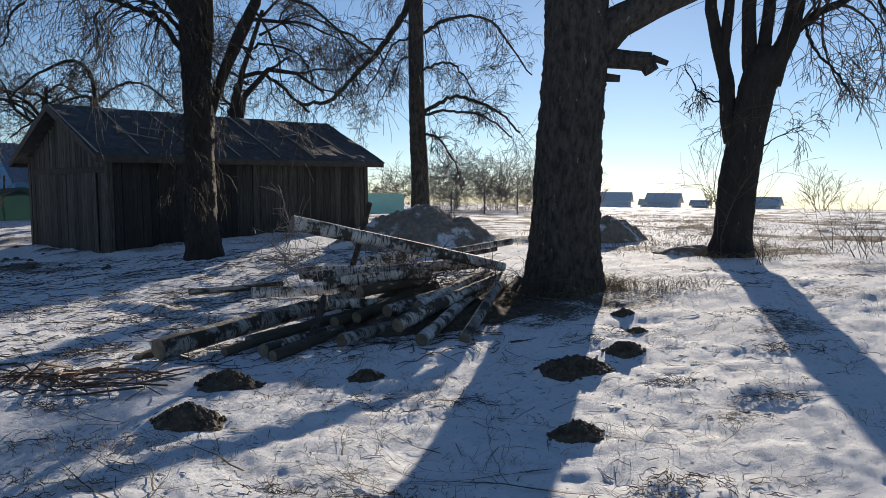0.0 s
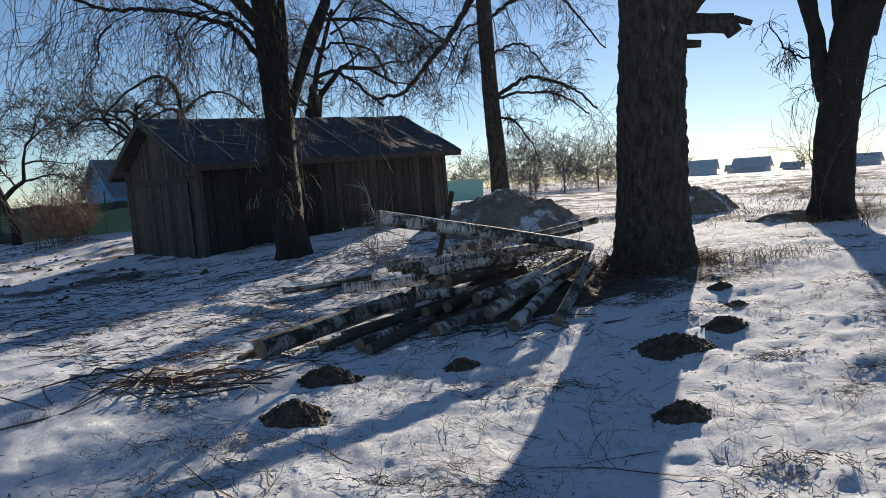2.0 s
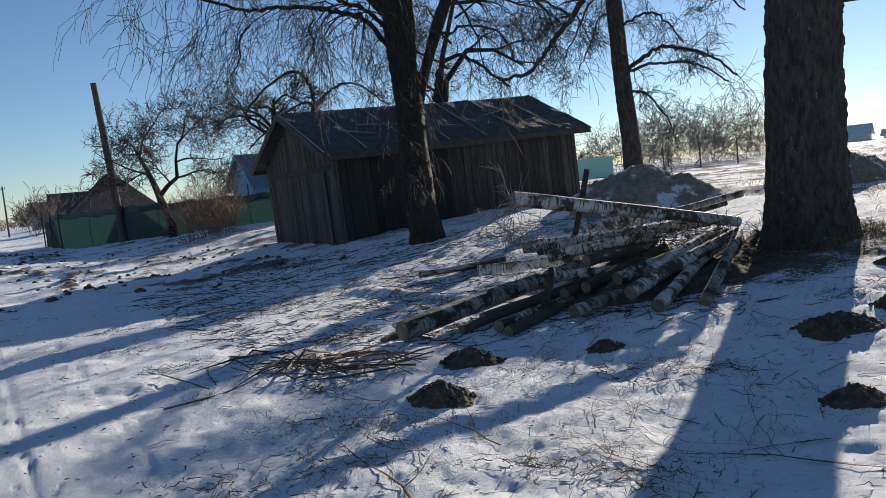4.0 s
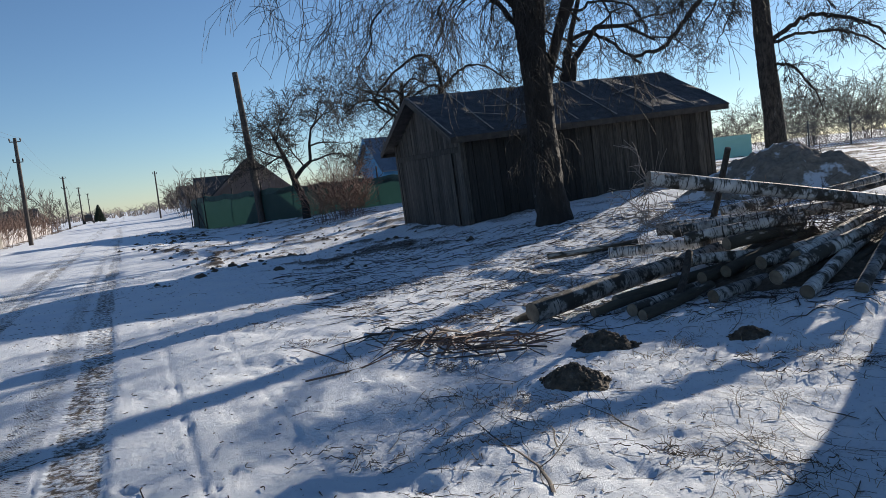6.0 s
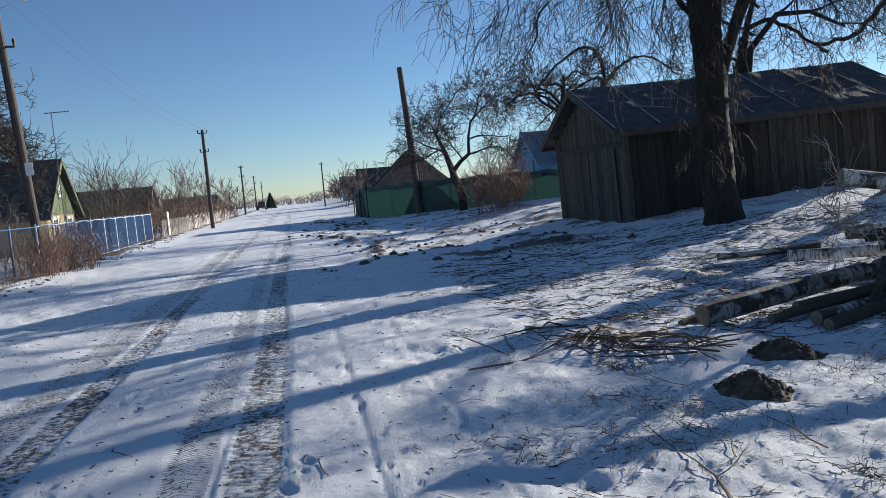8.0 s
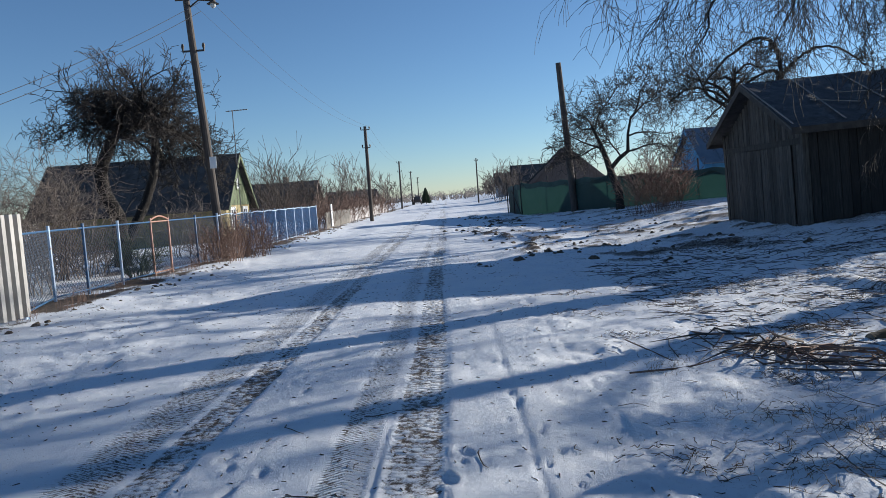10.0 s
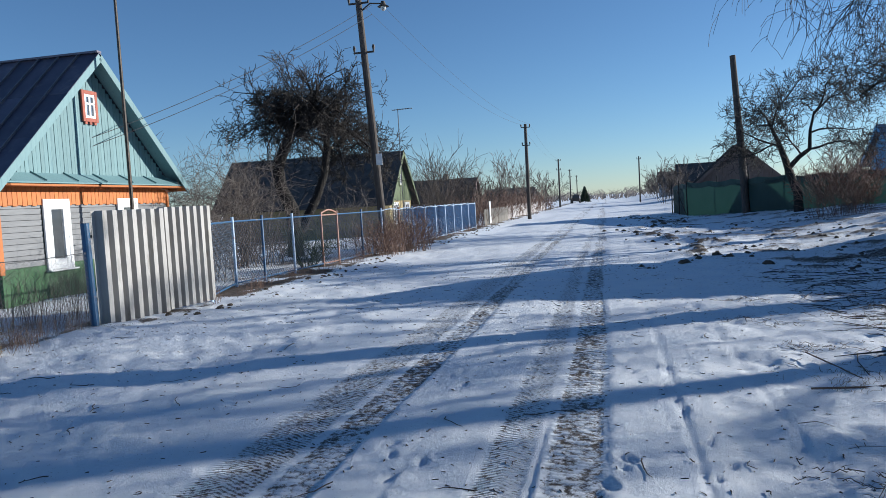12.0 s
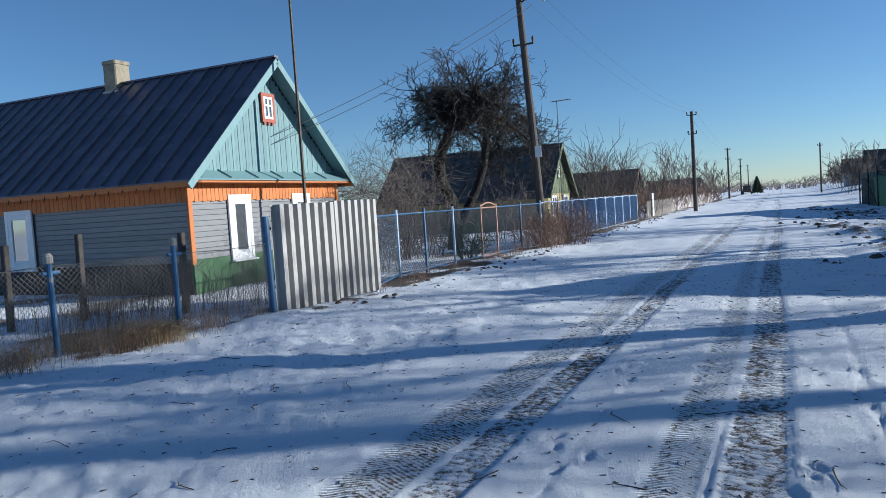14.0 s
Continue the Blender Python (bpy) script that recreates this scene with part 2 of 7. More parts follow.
    links.new(noise_of(nt, vec, 160, 3, 0.6), b2.inputs["Height"])
    links.new(b1.outputs["Normal"], b2.inputs["Normal"])
    b3 = nodes.new("ShaderNodeBump")
    b3.inputs["Strength"].default_value, b3.inputs["Distance"].default_value = 0.9, 0.035
    links.new(marks, b3.inputs["Height"])
    links.new(b2.outputs["Normal"], b3.inputs["Normal"])
    links.new(b3.outputs["Normal"], bsdf.inputs["Normal"])
    return m

def birch_material():
    """White bark with dark lenticel bands across the log, and patches of grey and moss."""
    m, nt, nodes, links, bsdf = node_mat("birch_bark")
    bands = coords(nt, (3.5, 3.5, 34))
    vec = coords(nt)
    white = mixer(nt, (0.68, 0.65, 0.61), (0.36, 0.32, 0.28), noise_of(nt, vec, 5, 5, 0.6, 0.40, 0.66))
    col = mixer(nt, white, (0.035, 0.028, 0.024), noise_of(nt, bands, 1.6, 4, 0.6, 0.54, 0.60))
    col = mixer(nt, col, (0.05, 0.042, 0.03), noise_of(nt, vec, 5.2, 5, 0.65, 0.48, 0.56))
    oi = nodes.new("ShaderNodeObjectInfo")
    mr = nodes.new("ShaderNodeMapRange")
    mr.inputs[3].default_value, mr.inputs[4].default_value = 0.45, 1.08
    links.new(oi.outputs["Random"], mr.inputs[0])
    hsv = nodes.new("ShaderNodeHueSaturation")
    links.new(mr.outputs[0], hsv.inputs["Value"])
    links.new(col, hsv.inputs["Color"])
    links.new(hsv.outputs["Color"], bsdf.inputs["Base Color"])
    bsdf.inputs["Roughness"].default_value = 0.7
    b = nodes.new("ShaderNodeBump")
    b.inputs["Strength"].default_value, b.inputs["Distance"].default_value = 0.6, 0.012
    links.new(noise_of(nt, bands, 3, 6, 0.7), b.inputs["Height"])
    links.new(b.outputs["Normal"], bsdf.inputs["Normal"])
    return m

M_SNOW = snow_material()
M_BIRCH = birch_material()
M_CUT = surf("cut_wood", (0.22, 0.175, 0.125), (0.11, 0.085, 0.06), 8, rough=0.8, bump=0.3, piece=0.25)
M_BARK = surf("dark_bark", (0.026, 0.022, 0.019), (0.100, 0.084, 0.070), 17, (1, 1, 0.34), 0.9, 1.0, 34, (0.27, 0.26, 0.235), 15.0, dist=0.05, lo=0.38, hi=0.64, spot_at=(0.66, 0.71))
M_BARKDARK = surf("black_bark", (0.014, 0.012, 0.010), (0.038, 0.032, 0.028), 9, (1, 1, 0.3), 0.9, 1.0, 26, (0.20, 0.19, 0.17), 12.0, dist=0.06, spot_at=(0.65, 0.70))
M_TWIG = surf("twig_bark", (0.042, 0.032, 0.028), (0.085, 0.064, 0.052), 3, rough=0.8, bump=0)
M_TWIG_DARK = surf("black_twig", (0.018, 0.015, 0.013), (0.045, 0.036, 0.030), 3, rough=0.8, bump=0)
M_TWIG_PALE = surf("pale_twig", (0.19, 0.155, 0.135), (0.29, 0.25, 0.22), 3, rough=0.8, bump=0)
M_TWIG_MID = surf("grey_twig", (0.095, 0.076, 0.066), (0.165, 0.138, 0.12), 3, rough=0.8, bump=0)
M_PLANK = surf("weathered_plank", (0.022, 0.0195, 0.017), (0.085, 0.075, 0.064), 5, (7, 7, 0.45), 0.88, 0.7, 22, (0.015, 0.0135, 0.012), 1.5, piece=0.5)
M_PLANKDARK = surf("tarred_plank", (0.010, 0.0095, 0.009), (0.032, 0.029, 0.026), 5, (7, 7, 0.45), 0.85, 0.7, 22, (0.06, 0.053, 0.046), 1.6, piece=0.4, spot_at=(0.62, 0.74))
M_FELT = surf("roofing_felt", (0.026, 0.026, 0.029), (0.066, 0.064, 0.066), 5, rough=0.68, bump=0.9, fine=9, c3=(0.12, 0.115, 0.11), spot=2.6, dist=0.04, spot_at=(0.58, 0.70))
M_LATHGLINT = surf("roof_lath_and_glint", (0.30, 0.285, 0.27), (0.15, 0.14, 0.13), 5, rough=0.8, bump=0.3)
M_SOIL = surf("dark_soil", (0.048, 0.037, 0.027), (0.135, 0.105, 0.076), 14, rough=0.95, bump=1.0, fine=30, dist=0.03, c3=(0.24, 0.20, 0.15), spot=9, spot_at=(0.58, 0.70))
M_STRAW = surf("dry_straw", (0.30, 0.22, 0.12), (0.16, 0.11, 0.06), 2, rough=0.85, bump=0)
M_STEM = surf("red_brown_stem", (0.13, 0.075, 0.055), (0.20, 0.13, 0.10), 2, rough=0.8, bump=0)
M_POLE = surf("old_pole", (0.050, 0.042, 0.038), (0.095, 0.078, 0.066), 6, (4, 4, 0.5), 0.85, 0.5, 20)
M_IRON = surf("dark_iron", (0.05, 0.045, 0.04), (0.10, 0.08, 0.065), 10, rough=0.6, bump=0.2, metal=0.5)
M_WIRE = surf("wire", (0.10, 0.10, 0.105), (0.18, 0.18, 0.18), 10, rough=0.5, bump=0, metal=0.6)
M_ROOF1 = surf("blue_grey_sheet_roof", (0.058, 0.057, 0.088), (0.098, 0.094, 0.130), 1.6, rough=0.40, bump=0.25, fine=4, c3=(0.14, 0.13, 0.15), spot=2.5, metal=0.15, piece=0.22)
# seams coloured lighter than the sheets to give the sky's glint on them
M_SEAMGLINT = surf("roof_seam_sky_glint", (0.12, 0.12, 0.14), (0.17, 0.165, 0.18), 2, rough=0.4, bump=0.1, metal=0.2)
M_TURQ = surf("turquoise_paint", (0.135, 0.235, 0.255), (0.165, 0.27, 0.285), 4, (8, 8, 0.6), 0.65, 0.25, 18, (0.10, 0.19, 0.22), 2.5, piece=0.1)
M_ORANGE = surf("orange_paint", (0.52, 0.17, 0.035), (0.42, 0.13, 0.028), 4, (8, 8, 0.6), 0.65, 0.25, 18, piece=0.12)
M_SIDING = surf("pale_grey_paint", (0.235, 0.24, 0.25), (0.19, 0.195, 0.205), 4, (0.6, 0.6, 6), 0.6, 0.25, 18, piece=0.10)
M_GREEN = surf("green_paint", (0.034, 0.125, 0.036), (0.02, 0.075, 0.026), 5, (3, 3, 1), rough=0.65, bump=0.3, c3=(0.05, 0.06, 0.035), spot=3)
M_PVC = surf("white_plastic", (0.78, 0.79, 0.80), (0.72, 0.73, 0.74), 2, rough=0.4, bump=0)
M_REDTRIM = surf("red_brown_trim", (0.38, 0.10, 0.06), (0.28, 0.075, 0.05), 6, rough=0.7, bump=0.2)
M_PLASTER = surf("yellowed_plaster", (0.32, 0.28, 0.20), (0.22, 0.19, 0.14), 4, rough=0.9, bump=0.6, fine=25, c3=(0.14, 0.12, 0.10), spot=3)
M_ZINC = surf("galvanised_sheet", (0.30, 0.29, 0.28), (0.40, 0.39, 0.37), 3, (1, 1, 0.3), 0.55, 0.15, 12, (0.22, 0.20, 0.17), 2.5, metal=0.05, spot_at=(0.58, 0.72))
M_BLUE = surf("blue_paint", (0.036, 0.115, 0.235), (0.026, 0.085, 0.18), 8, rough=0.5, bump=0.2, c3=(0.25, 0.20, 0.17), spot=5, spot_at=(0.62, 0.72))
M_MIDBLUE = surf("mid_blue_paint", (0.12, 0.23, 0.40), (0.09, 0.18, 0.33), 8, rough=0.55, bump=0)
M_PALEBLUE = surf("pale_blue_paint", (0.46, 0.58, 0.72), (0.36, 0.48, 0.64), 8, rough=0.5, bump=0.2, c3=(0.28, 0.20, 0.16), spot=5, spot_at=(0.62, 0.74))
M_RUST = surf("rusty_salmon_paint", (0.40, 0.21, 0.15), (0.30, 0.17, 0.13), 8, rough=0.6, bump=0.2)
M_MESH = surf("fence_wire", (0.10, 0.135, 0.19), (0.15, 0.19, 0.24), 8, rough=0.55, bump=0, metal=0.3)
M_MESHGREY = surf("chain_link_wire", (0.10, 0.095, 0.09), (0.19, 0.185, 0.18), 8, rough=0.5, bump=0, metal=0.4)
M_DARKPOST = surf("tarred_post_and_plinth_shade", (0.035, 0.03, 0.028), (0.07, 0.06, 0.05), 6, rough=0.85, bump=0.4)
M_SLATE = surf("dark_slate_roof", (0.040, 0.038, 0.037), (0.085, 0.080, 0.076), 1.8, rough=0.9, bump=0.4, fine=6, c3=(0.12, 0.105, 0.09), spot=1.6)
M_YELLOW = surf("yellow_paint", (0.32, 0.26, 0.12), (0.25, 0.20, 0.09), 4, rough=0.7, bump=0.2)
M_MOSSGREEN = surf("faded_green_boards", (0.085, 0.115, 0.055), (0.115, 0.145, 0.075), 4, (6, 6, 0.5), 0.75, 0.3, 16)
M_BRICK = surf("red_brown_boards", (0.135, 0.095, 0.080), (0.20, 0.15, 0.13), 6, (6, 6, 0.6), 0.8, 0.4, 20)
M_WALLBLUE = surf("blue_wall_paint", (0.10, 0.30, 0.52), (0.13, 0.36, 0.58), 3, rough=0.7, bump=0.2)
M_ROOFBLUE = surf("grey_blue_roof", (0.10, 0.14, 0.19), (0.14, 0.18, 0.23), 2, rough=0.6, bump=0.2)
M_OLDBOARD = surf("bleached_paling", (0.38, 0.35, 0.31), (0.26, 0.235, 0.20), 5, (6, 6, 0.5), 0.8, 0.3, 18, piece=0.2)
M_FARWALL = surf("far_wall", (0.30, 0.28, 0.28), (0.40, 0.37, 0.36), 2, rough=0.8, bump=0)
# roof and wall of the skyline houses: distance haze mixed into pale colours
M_HAZYROOF = surf("hazed_roof", (0.60, 0.61, 0.62), (0.68, 0.68, 0.68), 2, rough=0.8, bump=0)
M_HAZYWALL = surf("hazed_house_wall", (0.50, 0.52, 0.56), (0.60, 0.61, 0.64), 2, rough=0.8, bump=0)
M_VEHICLE = surf("dark_vehicle_paint", (0.03, 0.022, 0.022), (0.05, 0.035, 0.03), 3, rough=0.35, bump=0)
M_RUBBER = surf("rubber", (0.02, 0.02, 0.02), (0.035, 0.035, 0.035), 8, rough=0.8, bump=0)
M_LAMPGLASS = surf("lamp_glass", (0.6, 0.6, 0.58), (0.5, 0.5, 0.48), 3, rough=0.2, bump=0)
M_GREENSHEET = surf("mint_sheet", (0.42, 0.72, 0.55), (0.47, 0.77, 0.60), 2, rough=0.5, bump=0.1)
M_FIR = surf("fir_needles", (0.02, 0.035, 0.018), (0.04, 0.06, 0.03), 4, rough=0.8, bump=0)

def net_material():
    """Green shade netting: a woven sheet that lets part of the light through."""
    m, nt, nodes, links, bsdf = node_mat("green_shade_net")
    vec = coords(nt, vary=False)
    links.new(mixer(nt, (0.055, 0.085, 0.074), (0.078, 0.115, 0.10), noise_of(nt, vec, 1.2, 5, 0.6, 0.35, 0.65)), bsdf.inputs["Base Color"])
    bsdf.inputs["Roughness"].default_value = 0.75
    tr = nodes.new("ShaderNodeBsdfTranslucent")
    tr.inputs["Color"].default_value = (0.13, 0.225, 0.205, 1)
    mx = nodes.new("ShaderNodeMixShader")
    mx.inputs[0].default_value = 0.5
    out = nodes["Material Output"]
    links.new(bsdf.outputs[0], mx.inputs[1])
    links.new(tr.outputs[0], mx.inputs[2])
    links.new(mx.outputs[0], out.inputs["Surface"])
    return m
M_NET = net_material()
M_NETHEM = surf("green_net_hem", (0.030, 0.060, 0.050), (0.045, 0.080, 0.068), 2, rough=0.8, bump=0.1)

def glass_material():
    m, nt, nodes, links, bsdf = node_mat("window_glass")
    bsdf.inputs["Base Color"].default_value = (0.10, 0.11, 0.12, 1)
    bsdf.inputs["Roughness"].default_value, bsdf.inputs["IOR"].default_value = 0.05, 1.5
    bsdf.inputs["Transmission Weight"].default_value = 0.35
    return m
M_GLASS = glass_material()
M_CURTAIN = surf("lace_curtain", (0.20, 0.20, 0.195), (0.34, 0.335, 0.32), 5, (6, 6, 0.4), 0.9, 0.2, 20)

# ---- mesh helpers ----
class Acc:
    """Collects vertices and faces of one mesh."""
    def __init__(self):
        self.v, self.f = [], []

    def add(self, verts, faces):
        k = len(self.v)
        self.v += [tuple(p) for p in verts]
        self.f += [tuple(i + k for i in f) for f in faces]
        return self

    def tube(self, pts, radii, sides=6, caps=True):
        """A tube along pts."""
        k, n = len(self.v), len(pts)
        side = None
        for i in range(n):
            a, b = pts[max(i - 1, 0)], pts[min(i + 1, n - 1)]
            d = (b - a)
            d = d.normalized() if d.length > 1e-9 else Vector((0, 0, 1))
            if side is None:
                side = d.cross(Vector((0, 0, 1)) if abs(d.z) < 0.9 else Vector((1, 0, 0))).normalized()
            else:
                side = side - d * side.dot(d)
                side = side.normalized() if side.length > 1e-6 else d.orthogonal().normalized()
            up = d.cross(side)
            for s in range(sides):
                a = 2 * math.pi * s / sides
                q = pts[i] + (side * math.cos(a) + up * math.sin(a)) * radii[i]
                self.v.append((q.x, q.y, q.z))
        for i in range(n - 1):
            for s in range(sides):
                t = (s + 1) % sides
                self.f.append((k + i * sides + s, k + i * sides + t, k + (i + 1) * sides + t, k + (i + 1) * sides + s))
        if caps:
            self.f.append(tuple(k + s for s in range(sides))[::-1])
            self.f.append(tuple(k + (n - 1) * sides + s for s in range(sides)))
        return self

    def bar(self, p0, p1, w, h, up=(0, 0, 1), ch=0.12):
        """A bar of section w (across) by h (along up), with its long edges chamfered."""
        p0, p1 = Vector(p0), Vector(p1)
        d = (p1 - p0).normalized()
        up = Vector(up)
        s = d.cross(up)
        s = s.normalized() if s.length > 1e-6 else d.orthogonal().normalized()
        up = s.cross(d).normalized()
        c = ch * min(w, h)
        a, b = w / 2, h / 2
        ring = [(a - c, -b), (a, -b + c), (a, b - c), (a - c, b), (-a + c, b), (-a, b - c), (-a, -b + c), (-a + c, -b)]
        verts = [p + s * x + up * y for p in (p0, p1) for x, y in ring]
        faces = [(i, (i + 1) % 8, 8 + (i + 1) % 8, 8 + i) for i in range(8)] + [tuple(range(7, -1, -1)), tuple(range(8, 16))]
        return self.add(verts, faces)

    def box(self, x0, x1, y0, y1, z0, z1):
        return self.bar(((x0 + x1) / 2, (y0 + y1) / 2, z0), ((x0 + x1) / 2, (y0 + y1) / 2, z1), abs(x1 - x0), abs(y1 - y0), (0, 1, 0), 0.06)

    def slab(self, poly, offset):
        """A flat polygon given thickness along offset."""
        o, n = Vector(offset), len(poly)
        poly = [Vector(p) for p in poly]
        verts = poly + [p + o for p in poly]
        faces = [tuple(range(n - 1, -1, -1)), tuple(range(n, 2 * n))] + [(i, (i + 1) % n, n + (i + 1) % n, n + i) for i in range(n)]
        return self.add(verts, faces)

    def mesh(self, name, material, smooth=False):
        me = bpy.data.meshes.new(name)
        me.from_pydata(self.v, [], self.f)
        me.materials.append(material)
        if smooth:
            me.shade_smooth()
        me.update()
        return me

def part(name, acc, material, parent, label="", smooth=False, kind=""):
    """Links acc as one mesh object under a thing or a part."""
    me = acc if isinstance(acc, bpy.types.Mesh) else acc.mesh(name, material, smooth)
    ob = new(name, me)
    ob.parent = parent
    if label or kind:
        tagged(ob, label, kind=kind)
    return ob

def thing(name, label, category, m, group="", kind="", acc=None, material=None, smooth=False):
    """A top-level thing at the pose m: an Empty for parts, or one mesh."""
    ob = new(name, acc.mesh(name, material, smooth) if acc else None)
    ob.matrix_world = m
    return tagged(ob, label, category, group, kind)

def rag(rng, s=1.0):
    return Vector((rng.gauss(0, s), rng.gauss(0, s), rng.gauss(0, s)))

# ---- ground ----
def build_ground():
    az = np.concatenate([np.linspace(-46, 112, 620), np.linspace(113.5, 312.5, 70)])
    rad = np.concatenate([[0.02], np.linspace(0.10, 2.15, 36), 2.2 * np.exp(np.arange(0, 470) * 0.01045), 2.2 * math.exp(470 * 0.01045) * np.array([1.2, 1.5, 2, 3, 5, 9])])
    A, R = np.meshgrid(np.radians(az), rad, indexing="xy")
    X, Y = -np.sin(A) * R - 0.3, np.cos(A) * R
    Z, bare = surface(X.ravel(), Y.ravel())
    n_r, n_a = X.shape
    co = np.stack([X.ravel(), Y.ravel(), Z], 1)
    i, j = np.meshgrid(np.arange(n_r - 1), np.arange(n_a), indexing="ij")
    k = (j + 1) % n_a
    quads = np.stack([i * n_a + j, (i + 1) * n_a + j, (i + 1) * n_a + k, i * n_a + k], -1).reshape(-1, 4)
    me = bpy.data.meshes.new("ground")
    me.vertices.add(len(co))
    me.vertices.foreach_set("co", co.ravel())
    me.loops.add(quads.size)
    me.loops.foreach_set("vertex_index", quads[:, ::-1].ravel())
    me.polygons.add(len(quads))
    me.polygons.foreach_set("loop_start", np.arange(0, quads.size, 4))
    me.update(calc_edges=True)
    me.attributes.new("bare", "FLOAT", "POINT").data.foreach_set("value", bare)
    u, v = uv(X.ravel(), Y.ravel())
    lug, fine, across_ = np.zeros_like(u), np.zeros_like(u), np.zeros_like(u)
    for centre, width, depth, soil, coarse in TRACKS:
        inside, _, w = tread(u, v, centre, width, depth)
        near = inside * (1 - ramp(v, 22, 34))
        lug, fine = np.maximum(lug, near * coarse), np.maximum(fine, near * (1 - coarse))
        across_ = np.where(inside > 0.01, w, across_)
    for label, values in (("lug", lug), ("fine", fine), ("across", across_), ("litter", ramp(u, 0.3, 2.2) * (0.45 + 0.55 * ramp(fbm(u * 0.6, v * 0.6, 121, 3), -0.1, 0.15)))):
        me.attributes.new(label, "FLOAT", "POINT").data.foreach_set("value", values)
    me.shade_smooth()
    me.materials.append(M_SNOW)
    tagged(new("ground", me), "thin trodden snow over earth with wheel tracks and footprints", "ground", kind="structure")
build_ground()

# ---- trees ----
def grow(acc, rng, p, d, length, r, level, last, spec, thin=0.0025):
    """A branch with its side shoots. spec: one (shoots, length ratio, droop, wander, spread) a level."""
    kids, ratio, droop, wander, spread = spec[min(level, len(spec) - 1)]
    n = 7 if level == 0 else (6 if level < 2 else (4 if level < last else 3))
    pts, radii, dirs = [p.copy()], [r], [d.copy()]
    step = length / n
    for i in range(n):
        d = (d + rag(rng, wander) + Vector((0, 0, -droop * (0.4 + i / n)))).normalized()
        p = p + d * step
        pts.append(p.copy())
        radii.append(max(r * (1 - 0.8 * (i + 1) / n), thin))
        dirs.append(d.copy())
    acc.tube(pts, radii, 6 if level == 0 else (4 if level < 2 and r > 0.02 else 3), caps=False)
    if level >= last:
        return
    for k in range(kids):
        s = rng.uniform(0.18, 1.0) if level else rng.uniform(0.22, 1.0)
        i = min(int(s * n), n - 1)
        q = pts[i].lerp(pts[i + 1], s * n - i)
        side = rag(rng, 1.0)
        side = (side - dirs[i] * side.dot(dirs[i])).normalized()
        nd = (dirs[i] * (1 - spread) + side * spread + Vector((0, 0, 0.1))).normalized()
        grow(acc, rng, q, nd, length * ratio * rng.uniform(0.55, 1.15), max(radii[i] * 0.5, thin * 1.2), level + 1, last, spec, thin)

def bark_tube(acc, pts, radii, sides, seed, depth, plates=False):
    """A trunk or thick limb whose bark is broken into long ridges."""
    rng = random.Random(seed)
    fine_p, fine_r = [], []
    for i in range(len(pts) - 1):
        seg = max(2, int((pts[i + 1] - pts[i]).length / (0.032 if plates and pts[i].z < 4.2 else 0.07)))
        for j in range(seg):
            s = j / seg
            fine_p.append(pts[i].lerp(pts[i + 1], s))
            fine_r.append(radii[i] * (1 - s) + radii[i + 1] * s)
    fine_p.append(pts[-1])
    fine_r.append(radii[-1])
    k = len(acc.v)
    acc.tube(fine_p, fine_r, sides)
    off = rng.uniform(0, 50)
    for n in range(k, len(acc.v)):
        i, s = divmod(n - k, sides)
        i = min(i, len(fine_p) - 1)
        c, q = fine_p[i], Vector(acc.v[n])
        a = 2 * math.pi * s / sides
        rr = max(fine_r[i], 0.02)
        ridge = noise.noise(Vector((math.cos(a) * rr * 24 + off, math.sin(a) * rr * 24, c.z * 4.5)))
        lump = noise.noise(Vector((math.cos(a) * 1.4 + off, math.sin(a) * 1.4, c.z * 1.1)))
        q = c + (q - c) * (1 + depth * (0.55 * abs(ridge) * 2 - 0.4) + 0.055 * lump)
        if plates:                         # loose bark plates standing off the trunk
            chip = noise.noise(Vector((math.cos(a) * rr * 17 + off, math.sin(a) * rr * 17, c.z * 13)))
            q = q + (q - c).normalized() * (0.013 if chip > 0.2 else 0.0) + Vector((0, 0, 0.02 * chip))
        acc.v[n] = tuple(q)

def V(*a):
    return Vector(a)

WEEP = [(9, 0.48, 0.05, 0.20, 0.6), (6, 0.72, 0.26, 0.20, 0.6), (3, 0.95, 0.50, 0.12, 0.45), (0, 0.5, 0.50, 0.12, 0.4)]
HANG = [(5, 0.85, 0.55, 0.16, 0.5), (3, 0.85, 0.5, 0.14, 0.45), (0, 0.5, 0.5, 0.12, 0.4)]
SPREADING = [(10, 0.45, 0.0, 0.16, 0.6), (8, 0.5, 0.03, 0.18, 0.6), (5, 0.5, 0.06, 0.2, 0.55), (0, 0.5, 0.06, 0.2, 0.5)]
APPLE = [(11, 0.52, 0.05, 0.24, 0.62), (8, 0.55, 0.06, 0.26, 0.65), (4, 0.6, 0.05, 0.26, 0.6), (0, 0.5, 0, 0.24, 0.5)]

